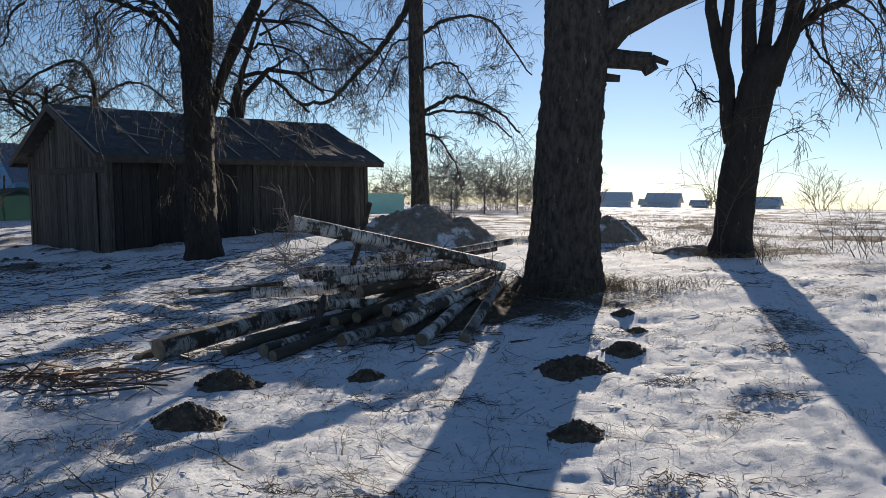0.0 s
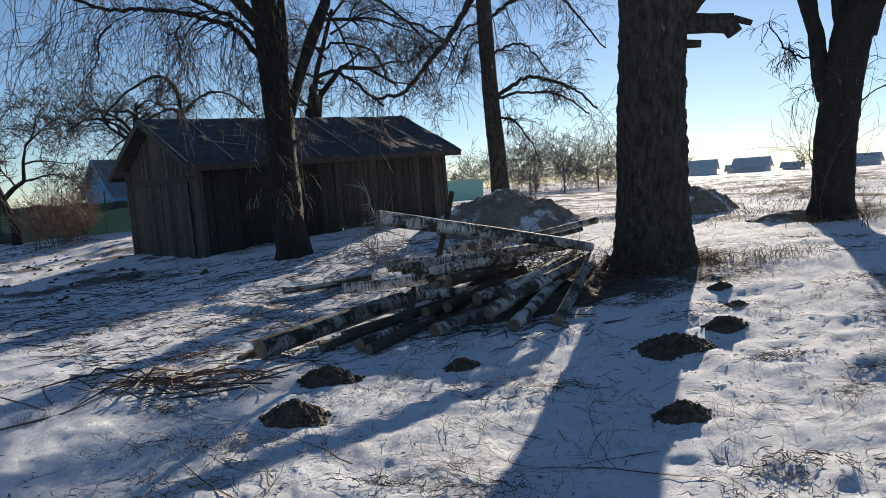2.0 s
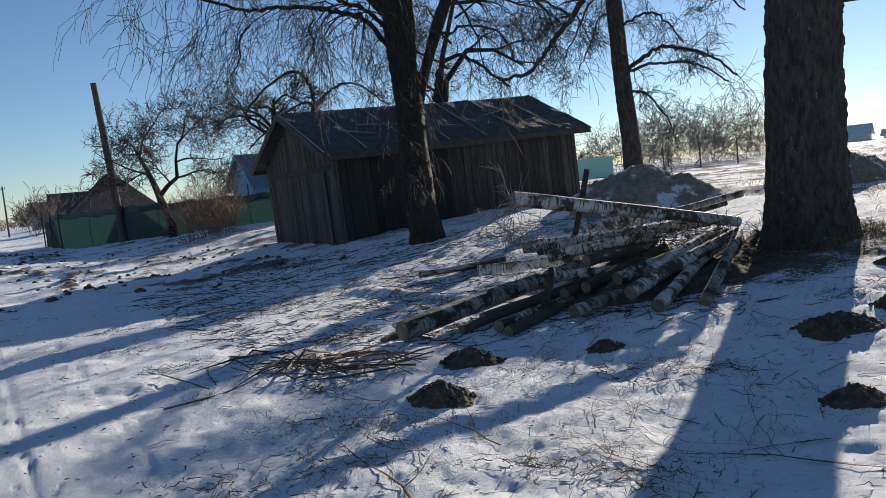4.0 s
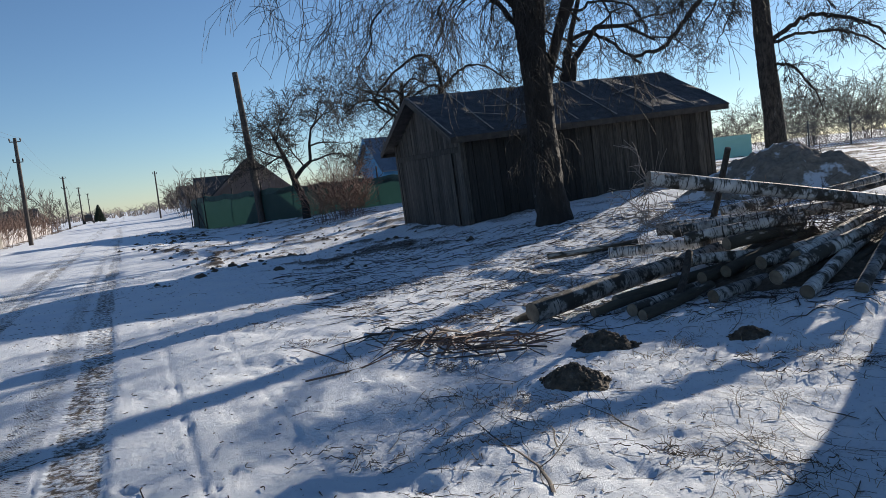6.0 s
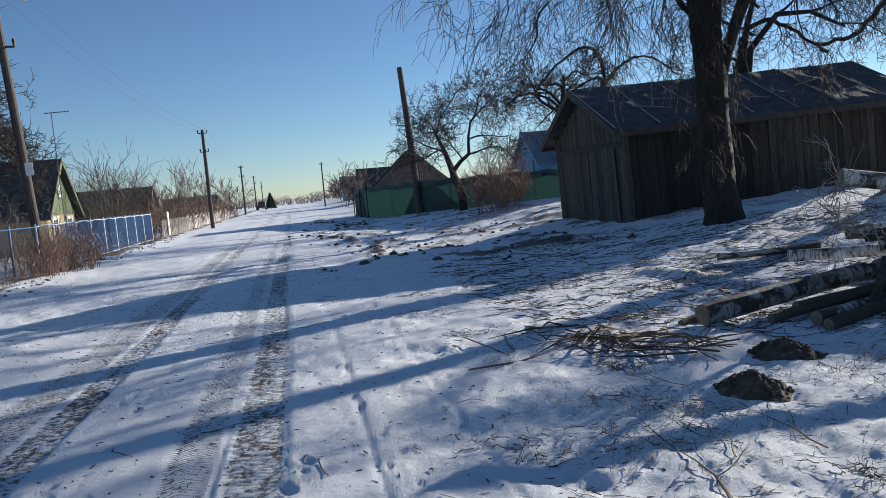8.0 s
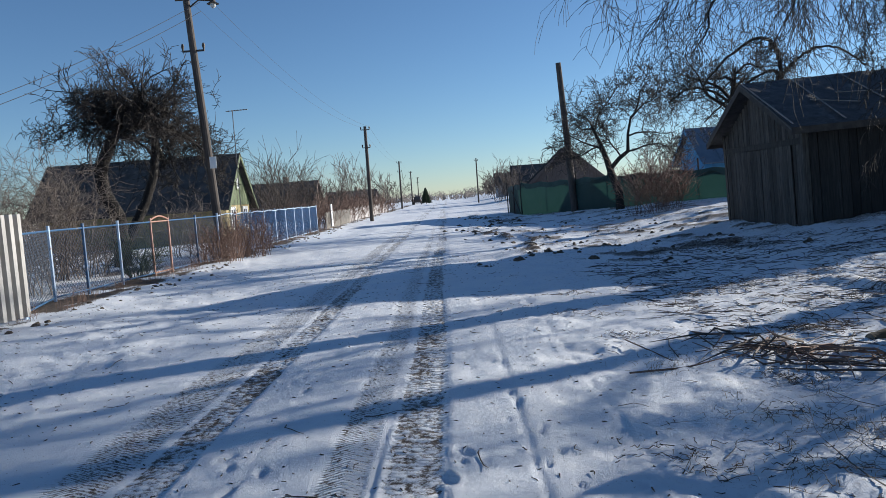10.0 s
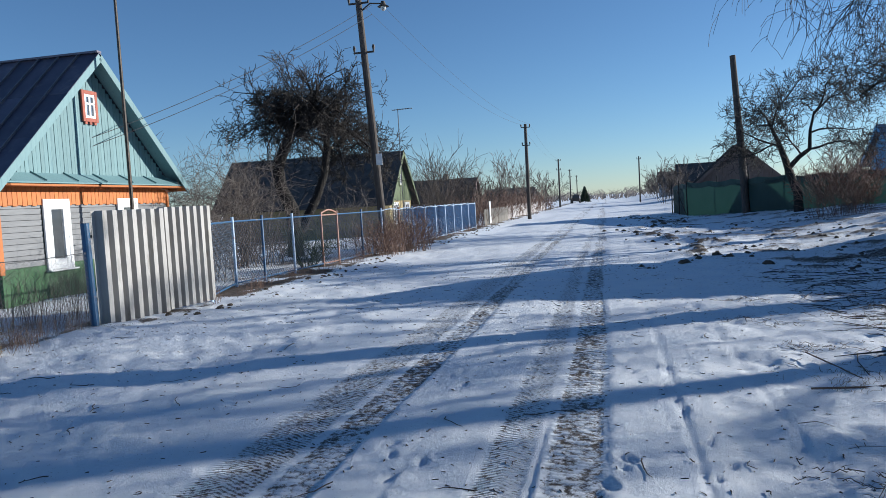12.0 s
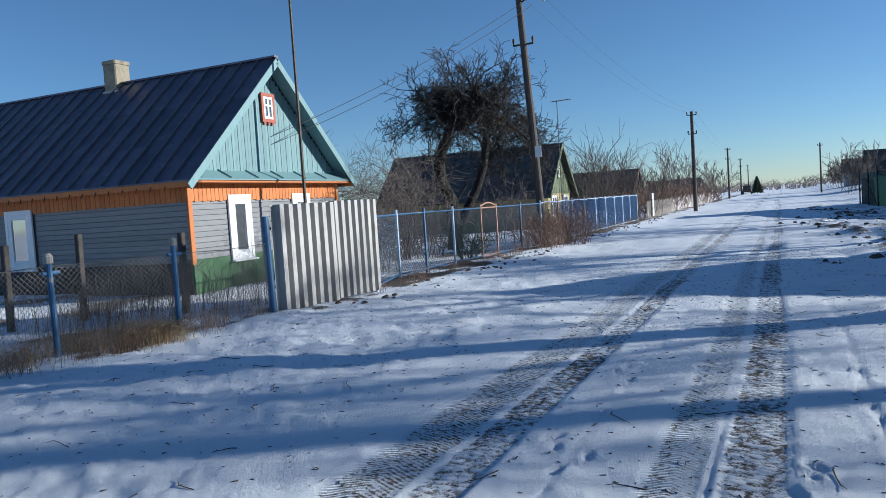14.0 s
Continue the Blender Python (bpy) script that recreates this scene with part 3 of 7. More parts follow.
def tree(name, label, x, y, stems, limbs, spec, seed, last=3, sides=30, bark=M_BARK, twig=M_TWIG, depth=0.12, group="", sink=0.15, thin=0.0045, shoots=(), shoot_spec=None, boughs=(), plates=False):
    """stems: lists of ((x, y, z), radius) from the ground up; limbs: (start, azimuth, elevation, length, radius)."""
    rng = random.Random(seed)
    root = thing(name, label, "tree", pose(x, y, gz(x, y)), group)
    for k, stem in enumerate(stems):
        acc = Acc()
        pts = [V(*p) for p, _ in stem]
        if k == 0:
            pts[0].z -= sink
        bark_tube(acc, pts, [r for _, r in stem], sides if k == 0 else max(14, sides - 10), seed + k, depth, plates and k == 0)
        part("trunk" if k == 0 else "stem", acc, bark, root, smooth=True)
    crown = Acc()
    for start, az, el, length, r in limbs:
        d = V(-math.sin(radians(az)) * math.cos(radians(el)), math.cos(radians(az)) * math.cos(radians(el)), math.sin(radians(el)))
        grow(crown, rng, V(*start), d, length, r, 0, last, spec, thin)
    for start, az, el, length, r in shoots:
        d = V(-math.sin(radians(az)) * math.cos(radians(el)), math.cos(radians(az)) * math.cos(radians(el)), math.sin(radians(el)))
        grow(crown, rng, V(*start), d, length, r, 0, 2, shoot_spec or HANG, thin)
    # boughs: the azimuth they are seen from, a line of (way to the right, height above the world's zero), radius, shoots, shoot length
    for az, line, r, count, length, spec_ in boughs:
        rx_, ry_ = math.cos(radians(az)), math.sin(radians(az))
        drift = rng.uniform(-0.25, 0.25)
        pts = [V(a * rx_ - drift * k * ry_, a * ry_ + drift * k * rx_, h - root.location.z) for k, (a, h) in enumerate(line)]
        fine, n = [], len(pts)
        for i in range(n - 1):             # rounded and slightly knotted between the bends
            p0, p1, p2, p3 = pts[max(i - 1, 0)], pts[i], pts[i + 1], pts[min(i + 2, n - 1)]
            for j in range(5):
                t = j / 5
                q = (p1 * 2 + (p2 - p0) * t + (p0 * 2 - p1 * 5 + p2 * 4 - p3) * t ** 2 + (p1 * 3 - p0 - p2 * 3 + p3) * t ** 3) * 0.5
                fine.append(q + rag(rng, 0.012 + 0.1 * r))
        fine.append(pts[-1])
        m = len(fine)
        radii = [r * (1 - 0.6 * i / m) * rng.uniform(0.9, 1.12) for i in range(m)]
        limb = Acc()
        bark_tube(limb, fine, radii, 10, seed, 0.06)
        part("limb", limb, bark, root, smooth=True)
        for k in range(count):
            i = min(int(rng.uniform(0.12, 1.0) * (m - 1)), m - 2)
            way = (fine[i + 1] - fine[i]).normalized()
            grow(crown, rng, fine[i], (way * 0.5 + rag(rng, 0.55)).normalized(), length * rng.uniform(0.5, 1.2), max(radii[i] * 0.4, thin * 1.6), 1, last, spec_, thin)
    part("crown", crown, twig, root, smooth=True)
    return root

def crown_limbs(rng, base, top, r0, count, length, el=(10, 60), az=(0, 360)):
    """Limbs set round a leader from height base to top."""
    out = []
    for k in range(count):
        s = (k + 0.5) / count
        out.append(((top[0] * s, top[1] * s, base + (top[2] - base) * s), az[0] + (az[1] - az[0]) * ((k * 0.381966) % 1), rng.uniform(*el), length * (1 - 0.5 * s) * rng.uniform(0.8, 1.15), r0 * (1 - 0.6 * s)))
    return out

# the thick old trunk by the log pile
rt = random.Random(5)
bx, by = polar(-11.8, 10.1)
lx, ly = math.cos(radians(12)), -math.sin(radians(12))      # to the right as seen from the road
big = tree("old_tree", "thick old tree trunk with rough dark bark and a sawn limb", bx, by,
    [[((0, 0, 0), 0.60), ((0.0, 0, 0.12), 0.53), ((0, 0, 0.45), 0.475), ((0.01, 0, 1.2), 0.435), ((0.04, 0, 2.4), 0.415), ((0.09, 0, 3.3), 0.425), ((0.06, 0, 4.1), 0.39), ((-0.15, 0.1, 5.6), 0.31), ((-0.25, 0.2, 8.0), 0.24), ((-0.2, 0.3, 11.5), 0.12)],
     [((0.32 * lx, 0.32 * ly, 3.22), 0.27), ((0.62 * lx, 0.62 * ly, 3.52), 0.22), ((1.05 * lx, 1.05 * ly, 3.72), 0.19), ((1.7 * lx, 1.7 * ly, 4.0), 0.17), ((2.8 * lx, 2.8 * ly, 5.0), 0.14), ((3.6 * lx, 3.6 * ly, 7.0), 0.09)],
     [((0.40 * lx, 0.40 * ly, 3.06), 0.135), ((0.78 * lx, 0.78 * ly, 3.02), 0.12), ((1.04 * lx, 1.04 * ly, 2.99), 0.125)],
     [((0.96 * lx, 0.96 * ly, 3.03), 0.11), ((1.06 * lx, 1.06 * ly, 2.86), 0.10)],
     [((1.05 * lx, 1.05 * ly, 3.05), 0.045), ((1.26 * lx, 1.26 * ly, 2.97), 0.035)],
     [((0.42 * lx, 0.42 * ly, 2.80), 0.06), ((0.66 * lx, 0.66 * ly, 2.78), 0.045)]],
    crown_limbs(rt, 5.0, (-0.2, 0.3, 11.0), 0.09, 7, 3.8) + [((2.8 * lx, 2.8 * ly, 5.0), -70, 35, 3.0, 0.07), ((3.4 * lx, 3.4 * ly, 6.5), -110, 30, 3.0, 0.06), ((3.5 * lx, 3.5 * ly, 6.8), -30, 50, 3.0, 0.06)],
    WEEP, 21, sides=130, depth=0.10, plates=True, thin=0.004)

# the forked tree beside it
tx, ty = polar(-23.7, 13.6)
fx, fy = math.cos(radians(24)), -math.sin(radians(24))
FORK = [(5, 0.6, 0.22, 0.24, 0.55), (5, 0.72, 0.30, 0.24, 0.6), (3, 0.9, 0.42, 0.18, 0.5), (0, 0.5, 0.45, 0.16, 0.4)]
def fork(a, h, b=0.0):
    """A place on the forked tree: a metres to the right, h above the world's zero."""
    return (a * fx, a * fy + b, h - gz(tx, ty))
tree("forked_tree", "dark forked tree with several stems standing in snow", tx, ty,
    [[((0, 0, 0), 0.43), ((0, 0, 0.12), 0.37), (fork(0.02, 1.15), 0.315), (fork(0.07, 2.1), 0.305), (fork(0.18, 2.9), 0.30), (fork(0.30, 3.6), 0.30), (fork(0.40, 4.0), 0.29), (fork(0.42, 4.3), 0.16)],
     [(fork(-0.02, 2.75), 0.17), (fork(-0.12, 3.1), 0.135), (fork(-0.18, 3.82), 0.125), (fork(-0.34, 4.4), 0.11), (fork(-0.47, 5.0), 0.10), (fork(-0.5, 7.0), 0.07), (fork(-0.6, 9.5), 0.04)],
     [(fork(-0.22, 4.0), 0.10), (fork(-0.24, 4.3), 0.095), (fork(-0.18, 4.95), 0.085), (fork(-0.1, 7.2), 0.06), (fork(0.0, 9.0), 0.03)],
     [(fork(0.24, 3.7), 0.14), (fork(0.17, 4.1), 0.125), (fork(0.13, 4.95), 0.11), (fork(0.2, 7.5), 0.08), (fork(0.1, 10.0), 0.04)],
     [(fork(0.40, 3.9), 0.13), (fork(0.39, 4.3), 0.11), (fork(0.44, 4.9), 0.10), (fork(0.6, 7.4), 0.07), (fork(0.7, 9.6), 0.03)],
     [(fork(0.48, 3.7), 0.20), (fork(0.60, 4.1), 0.17), (fork(0.77, 4.48), 0.155), (fork(0.84, 4.95), 0.14), (fork(1.1, 7.0), 0.10), (fork(1.3, 9.8), 0.05)]],
    [(fork(-0.5, 6.5), 70, 30, 2.8, 0.05), (fork(0.2, 6.5), 180, 30, 2.6, 0.05), (fork(1.1, 7.0), -80, 20, 3.0, 0.05), (fork(1.3, 8.0), -130, 30, 2.6, 0.05), (fork(0.5, 8.5), 20, 40, 2.4, 0.05), (fork(1.2, 7.6), -40, 20, 2.6, 0.05)],
    WEEP, 33, sides=60, depth=0.12, bark=M_BARKDARK, thin=0.0048,
    boughs=[(-24, [(0.70, 4.38), (1.01, 4.68), (1.25, 4.85), (1.9, 5.15), (2.8, 5.45), (3.7, 5.5)], 0.085, 24, 1.5, FORK),
            (-24, [(0.97, 4.66), (1.14, 4.27), (1.48, 3.88), (1.73, 3.5)], 0.03, 10, 0.6, FORK),
            (-24, [(1.9, 5.1), (2.2, 4.7), (2.45, 4.1), (2.6, 3.4)], 0.028, 10, 0.8, FORK),
            (-24, [(-0.12, 3.35), (-0.45, 3.5), (-0.7, 3.75), (-0.9, 4.2)], 0.02, 7, 0.5, FORK),
            (-24, [(0.35, 2.6), (0.62, 2.8), (1.0, 2.95)], 0.014, 4, 0.4, FORK)])

# saplings and suckers at the forked tree's foot
def sapling(name, label, x, y, h, seed, count=3, mat=M_TWIG, spec=None, lean=0.2, group="", r=0.014, cat="shrub"):
    rng = random.Random(seed)
    root = thing(name, label, cat, pose(x, y, gz(x, y) - 0.03), group)
    acc = Acc()
    for k in range(count):
        d = V(rng.gauss(0, lean), rng.gauss(0, lean), 1).normalized()
        grow(acc, rng, V(rng.gauss(0, 0.05 * count ** 0.5), rng.gauss(0, 0.05 * count ** 0.5), 0), d, h * rng.uniform(0.7, 1.1), r, 1, 3, spec or SPREADING)
    part("brush", acc, mat, root, smooth=True)
    return root
sapling("sapling", "thin bare sapling with fine twigs growing beside a trunk", *polar(-22.55, 13.3), 2.6, 5, 2, lean=0.07)
sapling("sapling", "thin bare sapling standing alone on the snowy slope", *polar(-3.9, 17.6), 1.1, 4, 2)
SPARSE = [(3, 0.5, 0, 0.1, 0.4), (5, 0.45, 0, 0.12, 0.45), (2, 0.5, 0, 0.14, 0.45), (0, 0.5, 0, 0.14, 0.4)]
for k, (a, d, h) in enumerate(((-30.6, 16, 1.5), (-33, 15, 1.0), (-35, 17, 1.3), (-31.8, 14.5, 0.7), (-32.6, 17, 1.2), (-25.5, 12.8, 0.6))):
    sapling("scrub_bush", "low bare scrub with dry weeds in the snow", *polar(a, d), h, 60 + k, 4, M_TWIG, SPARSE, 0.28, "scrub on the slope", 0.008)

# the weeping tree in front of the shed
sx, sy = polar(15.4, 16.0)
px, py = math.cos(radians(-15)), -math.sin(radians(-15))
LONGTWIG = [(4, 0.6, 0.3, 0.2, 0.5), (5, 0.8, 0.42, 0.22, 0.5), (3, 0.75, 0.5, 0.2, 0.5), (0, 0.5, 0.45, 0.2, 0.4)]
def weep(a, h, b=0.0):
    """A place on the weeping tree: a metres to the right, h above the world's zero, b behind."""
    return (a * px, a * py + b, h - gz(sx, sy))
tree("weeping_tree", "dark rough-barked tree with hanging twigs before the shed", sx, sy,
    [[(weep(0.02, 0.3), 0.45), (weep(0.01, 0.6), 0.385), (weep(-0.05, 1.15), 0.345), (weep(-0.08, 2.3), 0.305), (weep(-0.08, 3.44), 0.295), (weep(-0.17, 4.56), 0.285), (weep(-0.22, 5.67), 0.26), (weep(-0.3, 7.5), 0.2), (weep(-0.2, 10.5), 0.08)],
     [(weep(0.08, 3.3, 0.1), 0.12), (weep(0.20, 3.8, 0.2), 0.11), (weep(0.43, 4.5, 0.3), 0.12), (weep(0.66, 5.07, 0.3), 0.14), (weep(0.98, 5.7, 0.2), 0.11), (weep(1.3, 7.8), 0.07)],
     [(weep(0.05, 3.9, -0.1), 0.10), (weep(0.16, 4.8, -0.1), 0.085), (weep(0.12, 5.8, 0), 0.08), (weep(0.3, 8), 0.04)],
     [(weep(-0.4, 5.3), 0.13), (weep(-0.9, 5.9), 0.10), (weep(-1.6, 6.5), 0.07), (weep(-2.6, 7.6), 0.04)]],
    [(weep(-2.6, 7.2), 90, 20, 2.6, 0.04), (weep(-2.0, 6.9), 140, 20, 2.2, 0.03), (weep(-1.4, 6.4), 75, 0, 2.4, 0.035), (weep(-1.9, 6.8), 60, -5, 2.4, 0.035),
     (weep(1.0, 6.0), -75, -5, 2.8, 0.05), (weep(0.8, 5.4, 0.3), -60, 0, 2.6, 0.05), (weep(0.9, 5.6), -85, -10, 2.2, 0.035),
     (weep(-0.3, 6.5), 180, 30, 2.6, 0.05)],
    WEEP, 45, sides=48, depth=0.15, bark=M_BARKDARK, twig=M_TWIG_DARK, thin=0.0044,
    shoots=[(weep(-0.15 + 0.34 * math.cos(2.4 * k), 1.5 + 0.034 * k, -0.2 + 0.2 * math.sin(1.7 * k)), 90 + (k * 53) % 200, -5 + (k * 17) % 40, 0.35 + 0.045 * (k % 9), 0.007) for k in range(0, 130, 2)],
    boughs=[(15, [(-0.40, 4.60), (-0.75, 5.04), (-0.98, 5.16), (-1.41, 5.25), (-1.92, 5.32), (-2.36, 5.31), (-2.75, 5.24), (-3.18, 5.28), (-3.9, 5.5), (-4.8, 5.75)], 0.056, 25, 1.5, LONGTWIG),
            (15, [(-0.45, 5.0), (-0.8, 5.33), (-1.1, 5.42), (-1.46, 5.56), (-2.2, 6.0), (-3.2, 6.3), (-4.4, 6.3), (-5.4, 6.1)], 0.05, 30, 1.8, LONGTWIG),
            (15, [(-1.86, 5.30), (-1.98, 5.0), (-1.90, 4.7), (-2.05, 4.3)], 0.028, 8, 0.6, LONGTWIG),
            (15, [(-3.18, 5.28), (-3.45, 4.95), (-3.5, 4.5), (-3.8, 4.1)], 0.025, 9, 0.7, LONGTWIG),
            (15, [(0.5, 4.8), (0.9, 4.75), (1.3, 4.9), (1.9, 4.8), (2.3, 4.3)], 0.035, 9, 1.0, LONGTWIG)])

# the tall straight tree behind the earth heap
ARCHED = [(5, 0.6, 0.16, 0.2, 0.55), (6, 0.7, 0.22, 0.22, 0.55), (4, 0.6, 0.28, 0.22, 0.5), (0, 0.5, 0.3, 0.2, 0.4)]
hx, hy = polar(-1.05, 20.5)
tree("straight_tree", "tall straight dark tree with drooping side branches", hx, hy,
    [[((-0.08, 0, 0), 0.31), ((-0.1, 0, 0.3), 0.27), ((-0.15, 0, 1.5), 0.243), ((-0.24, 0, 3.0), 0.225), ((-0.30, 0, 4.5), 0.21), ((-0.33, 0, 6.0), 0.205), ((-0.35, 0, 8), 0.15), ((-0.3, 0, 12.0), 0.05)]],
    [((-0.33, 0, 5.8), 180, 20, 2.2, 0.04), ((-0.33, 0, 6.2), 0, 15, 2.2, 0.04), ((-0.33, 0, 6.6), -60, 10, 2.6, 0.04), ((-0.34, 0, 7.4), 60, 15, 2.6, 0.04)],
    WEEP, 57, sides=32, depth=0.08, twig=M_TWIG_DARK, thin=0.0048,
    boughs=[(-1, [(-0.30, 7.9), (-0.61, 6.9), (-0.95, 6.3), (-1.42, 5.7), (-1.97, 5.18), (-2.36, 4.72), (-2.82, 4.38), (-3.59, 4.35)], 0.10, 13, 1.0, ARCHED),
            (-1, [(-0.2, 4.0), (0.33, 4.33), (0.72, 4.48), (1.1, 4.4), (1.64, 4.17), (1.95, 3.93), (2.41, 3.47)], 0.06, 14, 0.9, ARCHED),
            (-1, [(-0.2, 4.0), (0.3, 4.1), (0.71, 4.1), (1.33, 4.02), (1.79, 3.78), (2.26, 3.4)], 0.045, 11, 0.8, ARCHED),
            (-1, [(-0.2, 3.45), (0.09, 3.49), (0.32, 3.41), (0.7, 2.94), (0.89, 2.48)], 0.04, 12, 0.5, ARCHED),
            (-1, [(-0.3, 5.9), (0.0, 6.35), (0.43, 6.67), (1.19, 6.87), (1.81, 6.75), (2.27, 6.29), (3.04, 5.38)], 0.055, 16, 1.1, ARCHED),
            (-1, [(-0.3, 5.1), (0.1, 5.3), (0.6, 5.4), (1.0, 5.0), (1.3, 4.5)], 0.04, 14, 0.8, ARCHED),
            (-1, [(-0.3, 6.2), (-0.5, 6.15), (-0.96, 5.93), (-1.27, 5.4), (-1.74, 4.64)], 0.04, 16, 0.9, ARCHED),
            (-1, [(-0.3, 5.5), (-0.47, 5.55), (-0.74, 5.4), (-0.97, 4.79), (-1.29, 4.18)], 0.032, 14, 0.8, ARCHED),
            (-1, [(-1.42, 5.7), (-1.9, 6.0), (-2.6, 6.3), (-3.4, 6.6)], 0.04, 12, 1.0, ARCHED)])

# trees behind the shed
GNARLED = [(6, 0.6, 0.05, 0.28, 0.6), (7, 0.6, 0.08, 0.3, 0.6), (4, 0.5, 0.06, 0.3, 0.6), (0, 0.5, 0, 0.24, 0.5)]
ax, ay = polar(13.2, 25.5)
tree("arching_tree", "bare tree with low arching branches behind the shed", ax, ay,
    [[((0, 0, 0), 0.22), ((-0.15, 0, 1.5), 0.16), ((-0.1, 0, 3.2), 0.125), ((0.25, 0, 5.0), 0.09), ((0.9, 0, 7.0), 0.06)],
     [((0.05, 0, 2.6), 0.13), ((0.3, 0, 4.2), 0.10), ((1.1, 0, 5.1), 0.085), ((2.0, 0, 5.0), 0.06), ((2.9, 0, 4.4), 0.04)]],
    [((1.1, 0, 5.1), -60, 15, 2.2, 0.05), ((2.0, 0, 5.0), -95, 0, 2.2, 0.045), ((2.8, 0, 4.5), -80, -15, 1.8, 0.03), ((0.2, 0, 3.6), 95, 35, 2.6, 0.06), ((0.4, 0, 4.6), 70, 40, 2.6, 0.06), ((0.6, 0, 5.4), 120, 45, 2.6, 0.05), ((0.8, 0, 6.2), -40, 40, 2.4, 0.05), ((0.9, 0, 6.8), -100, 35, 2.2, 0.05), ((0.1, 0, 3.0), 60, 20, 2.2, 0.05)],
    APPLE, 63, sides=18, thin=0.0062, twig=M_TWIG_DARK, bark=M_BARKDARK,
    boughs=[(13, [(-0.12, 4.37), (-0.03, 4.92), (0.12, 5.48), (0.67, 5.86), (1.21, 5.73), (1.93, 5.16), (2.5, 4.7)], 0.10, 13, 1.1, GNARLED)])
ax, ay = polar(24.6, 27.5, -0.3)
tree("apple_tree", "gnarled bare apple tree with drooping twigs behind the shed", ax, ay,
    [[((0, 0, 0), 0.24), ((0.1, 0, 1.4), 0.2), ((0, 0, 2.4), 0.18), ((-0.3, 0, 3.5), 0.12), ((-0.2, 0, 4.6), 0.06)]],
    [((0, 0, 2.3), 80, 40, 2.8, 0.09), ((-0.1, 0, 2.8), -80, 38, 2.8, 0.09), ((-0.2, 0, 3.2), 130, 40, 2.6, 0.07), ((-0.3, 0, 3.5), 60, 45, 2.4, 0.07), ((-0.3, 0, 3.8), -40, 45, 2.2, 0.06), ((-0.25, 0, 4.2), 100, 40, 2.0, 0.05), ((-0.2, 0, 4.4), -110, 40, 2.0, 0.05)],
    APPLE, 71, sides=18, thin=0.0068, twig=M_TWIG_DARK, bark=M_BARKDARK,
    boughs=[(25, [(0.5, 3.0), (1.18, 4.1), (1.22, 5.22), (0.98, 5.76), (0.65, 5.96), (0.15, 5.8), (-0.52, 5.3), (-1.18, 4.55)], 0.08, 16, 0.9, GNARLED),
            (25, [(0.8, 3.6), (1.2, 4.84), (0.44, 4.81), (-0.57, 4.03), (-1.22, 3.47)], 0.055, 12, 0.9, GNARLED),
            (25, [(1.1, 4.6), (1.7, 5.2), (2.3, 5.5), (3.0, 5.3), (3.6, 4.7)], 0.055, 12, 0.9, GNARLED),
            (25, [(0.4, 3.2), (-0.6, 4.3), (-1.6, 4.7), (-2.4, 4.3)], 0.055, 10, 0.9, GNARLED)])
# apple tree in the netted yard
ax, ay = polar(33.2, 36.5, -0.4, -0.1)
tree("apple_tree", "crooked bare apple tree standing at the green net fence", ax, ay,
    [[((0.2, -0.1, 0), 0.22), ((0.1, 0, 0.8), 0.19), ((-0.25, 0, 1.7), 0.17), ((-0.45, 0, 2.3), 0.15), ((-0.8, 0, 3.2), 0.10), ((-1.2, 0, 4.0), 0.06)],
     [((-0.35, 0, 1.9), 0.12), ((0.2, 0, 2.4), 0.10), ((0.7, 0, 2.7), 0.085), ((0.75, 0, 3.5), 0.065), ((0.95, 0, 4.3), 0.04)]],
    [((-0.6, 0, 2.8), 105, 28, 2.8, 0.06), ((-1.0, 0, 3.6), 70, 40, 2.7, 0.055), ((-1.2, 0, 4.0), 120, 50, 2.6, 0.05), ((-1.1, 0, 3.8), -30, 62, 2.6, 0.05), ((0.7, 0, 2.7), -90, 15, 2.7, 0.055), ((0.75, 0, 3.4), -70, 32, 2.6, 0.05), ((0.95, 0, 4.2), -110, 45, 2.4, 0.045), ((0.9, 0, 4.1), 40, 60, 2.4, 0.045), ((-0.7, 0, 3.0), 160, 30, 2.4, 0.05), ((0.3, 0, 2.5), 170, 40, 2.4, 0.045), ((-1.1, 0, 3.9), 85, 15, 2.4, 0.05), ((0.9, 0, 4.2), -60, 60, 2.4, 0.045)],
    APPLE, 75, sides=18, thin=0.009, twig=M_TWIG_DARK, bark=M_BARKDARK)

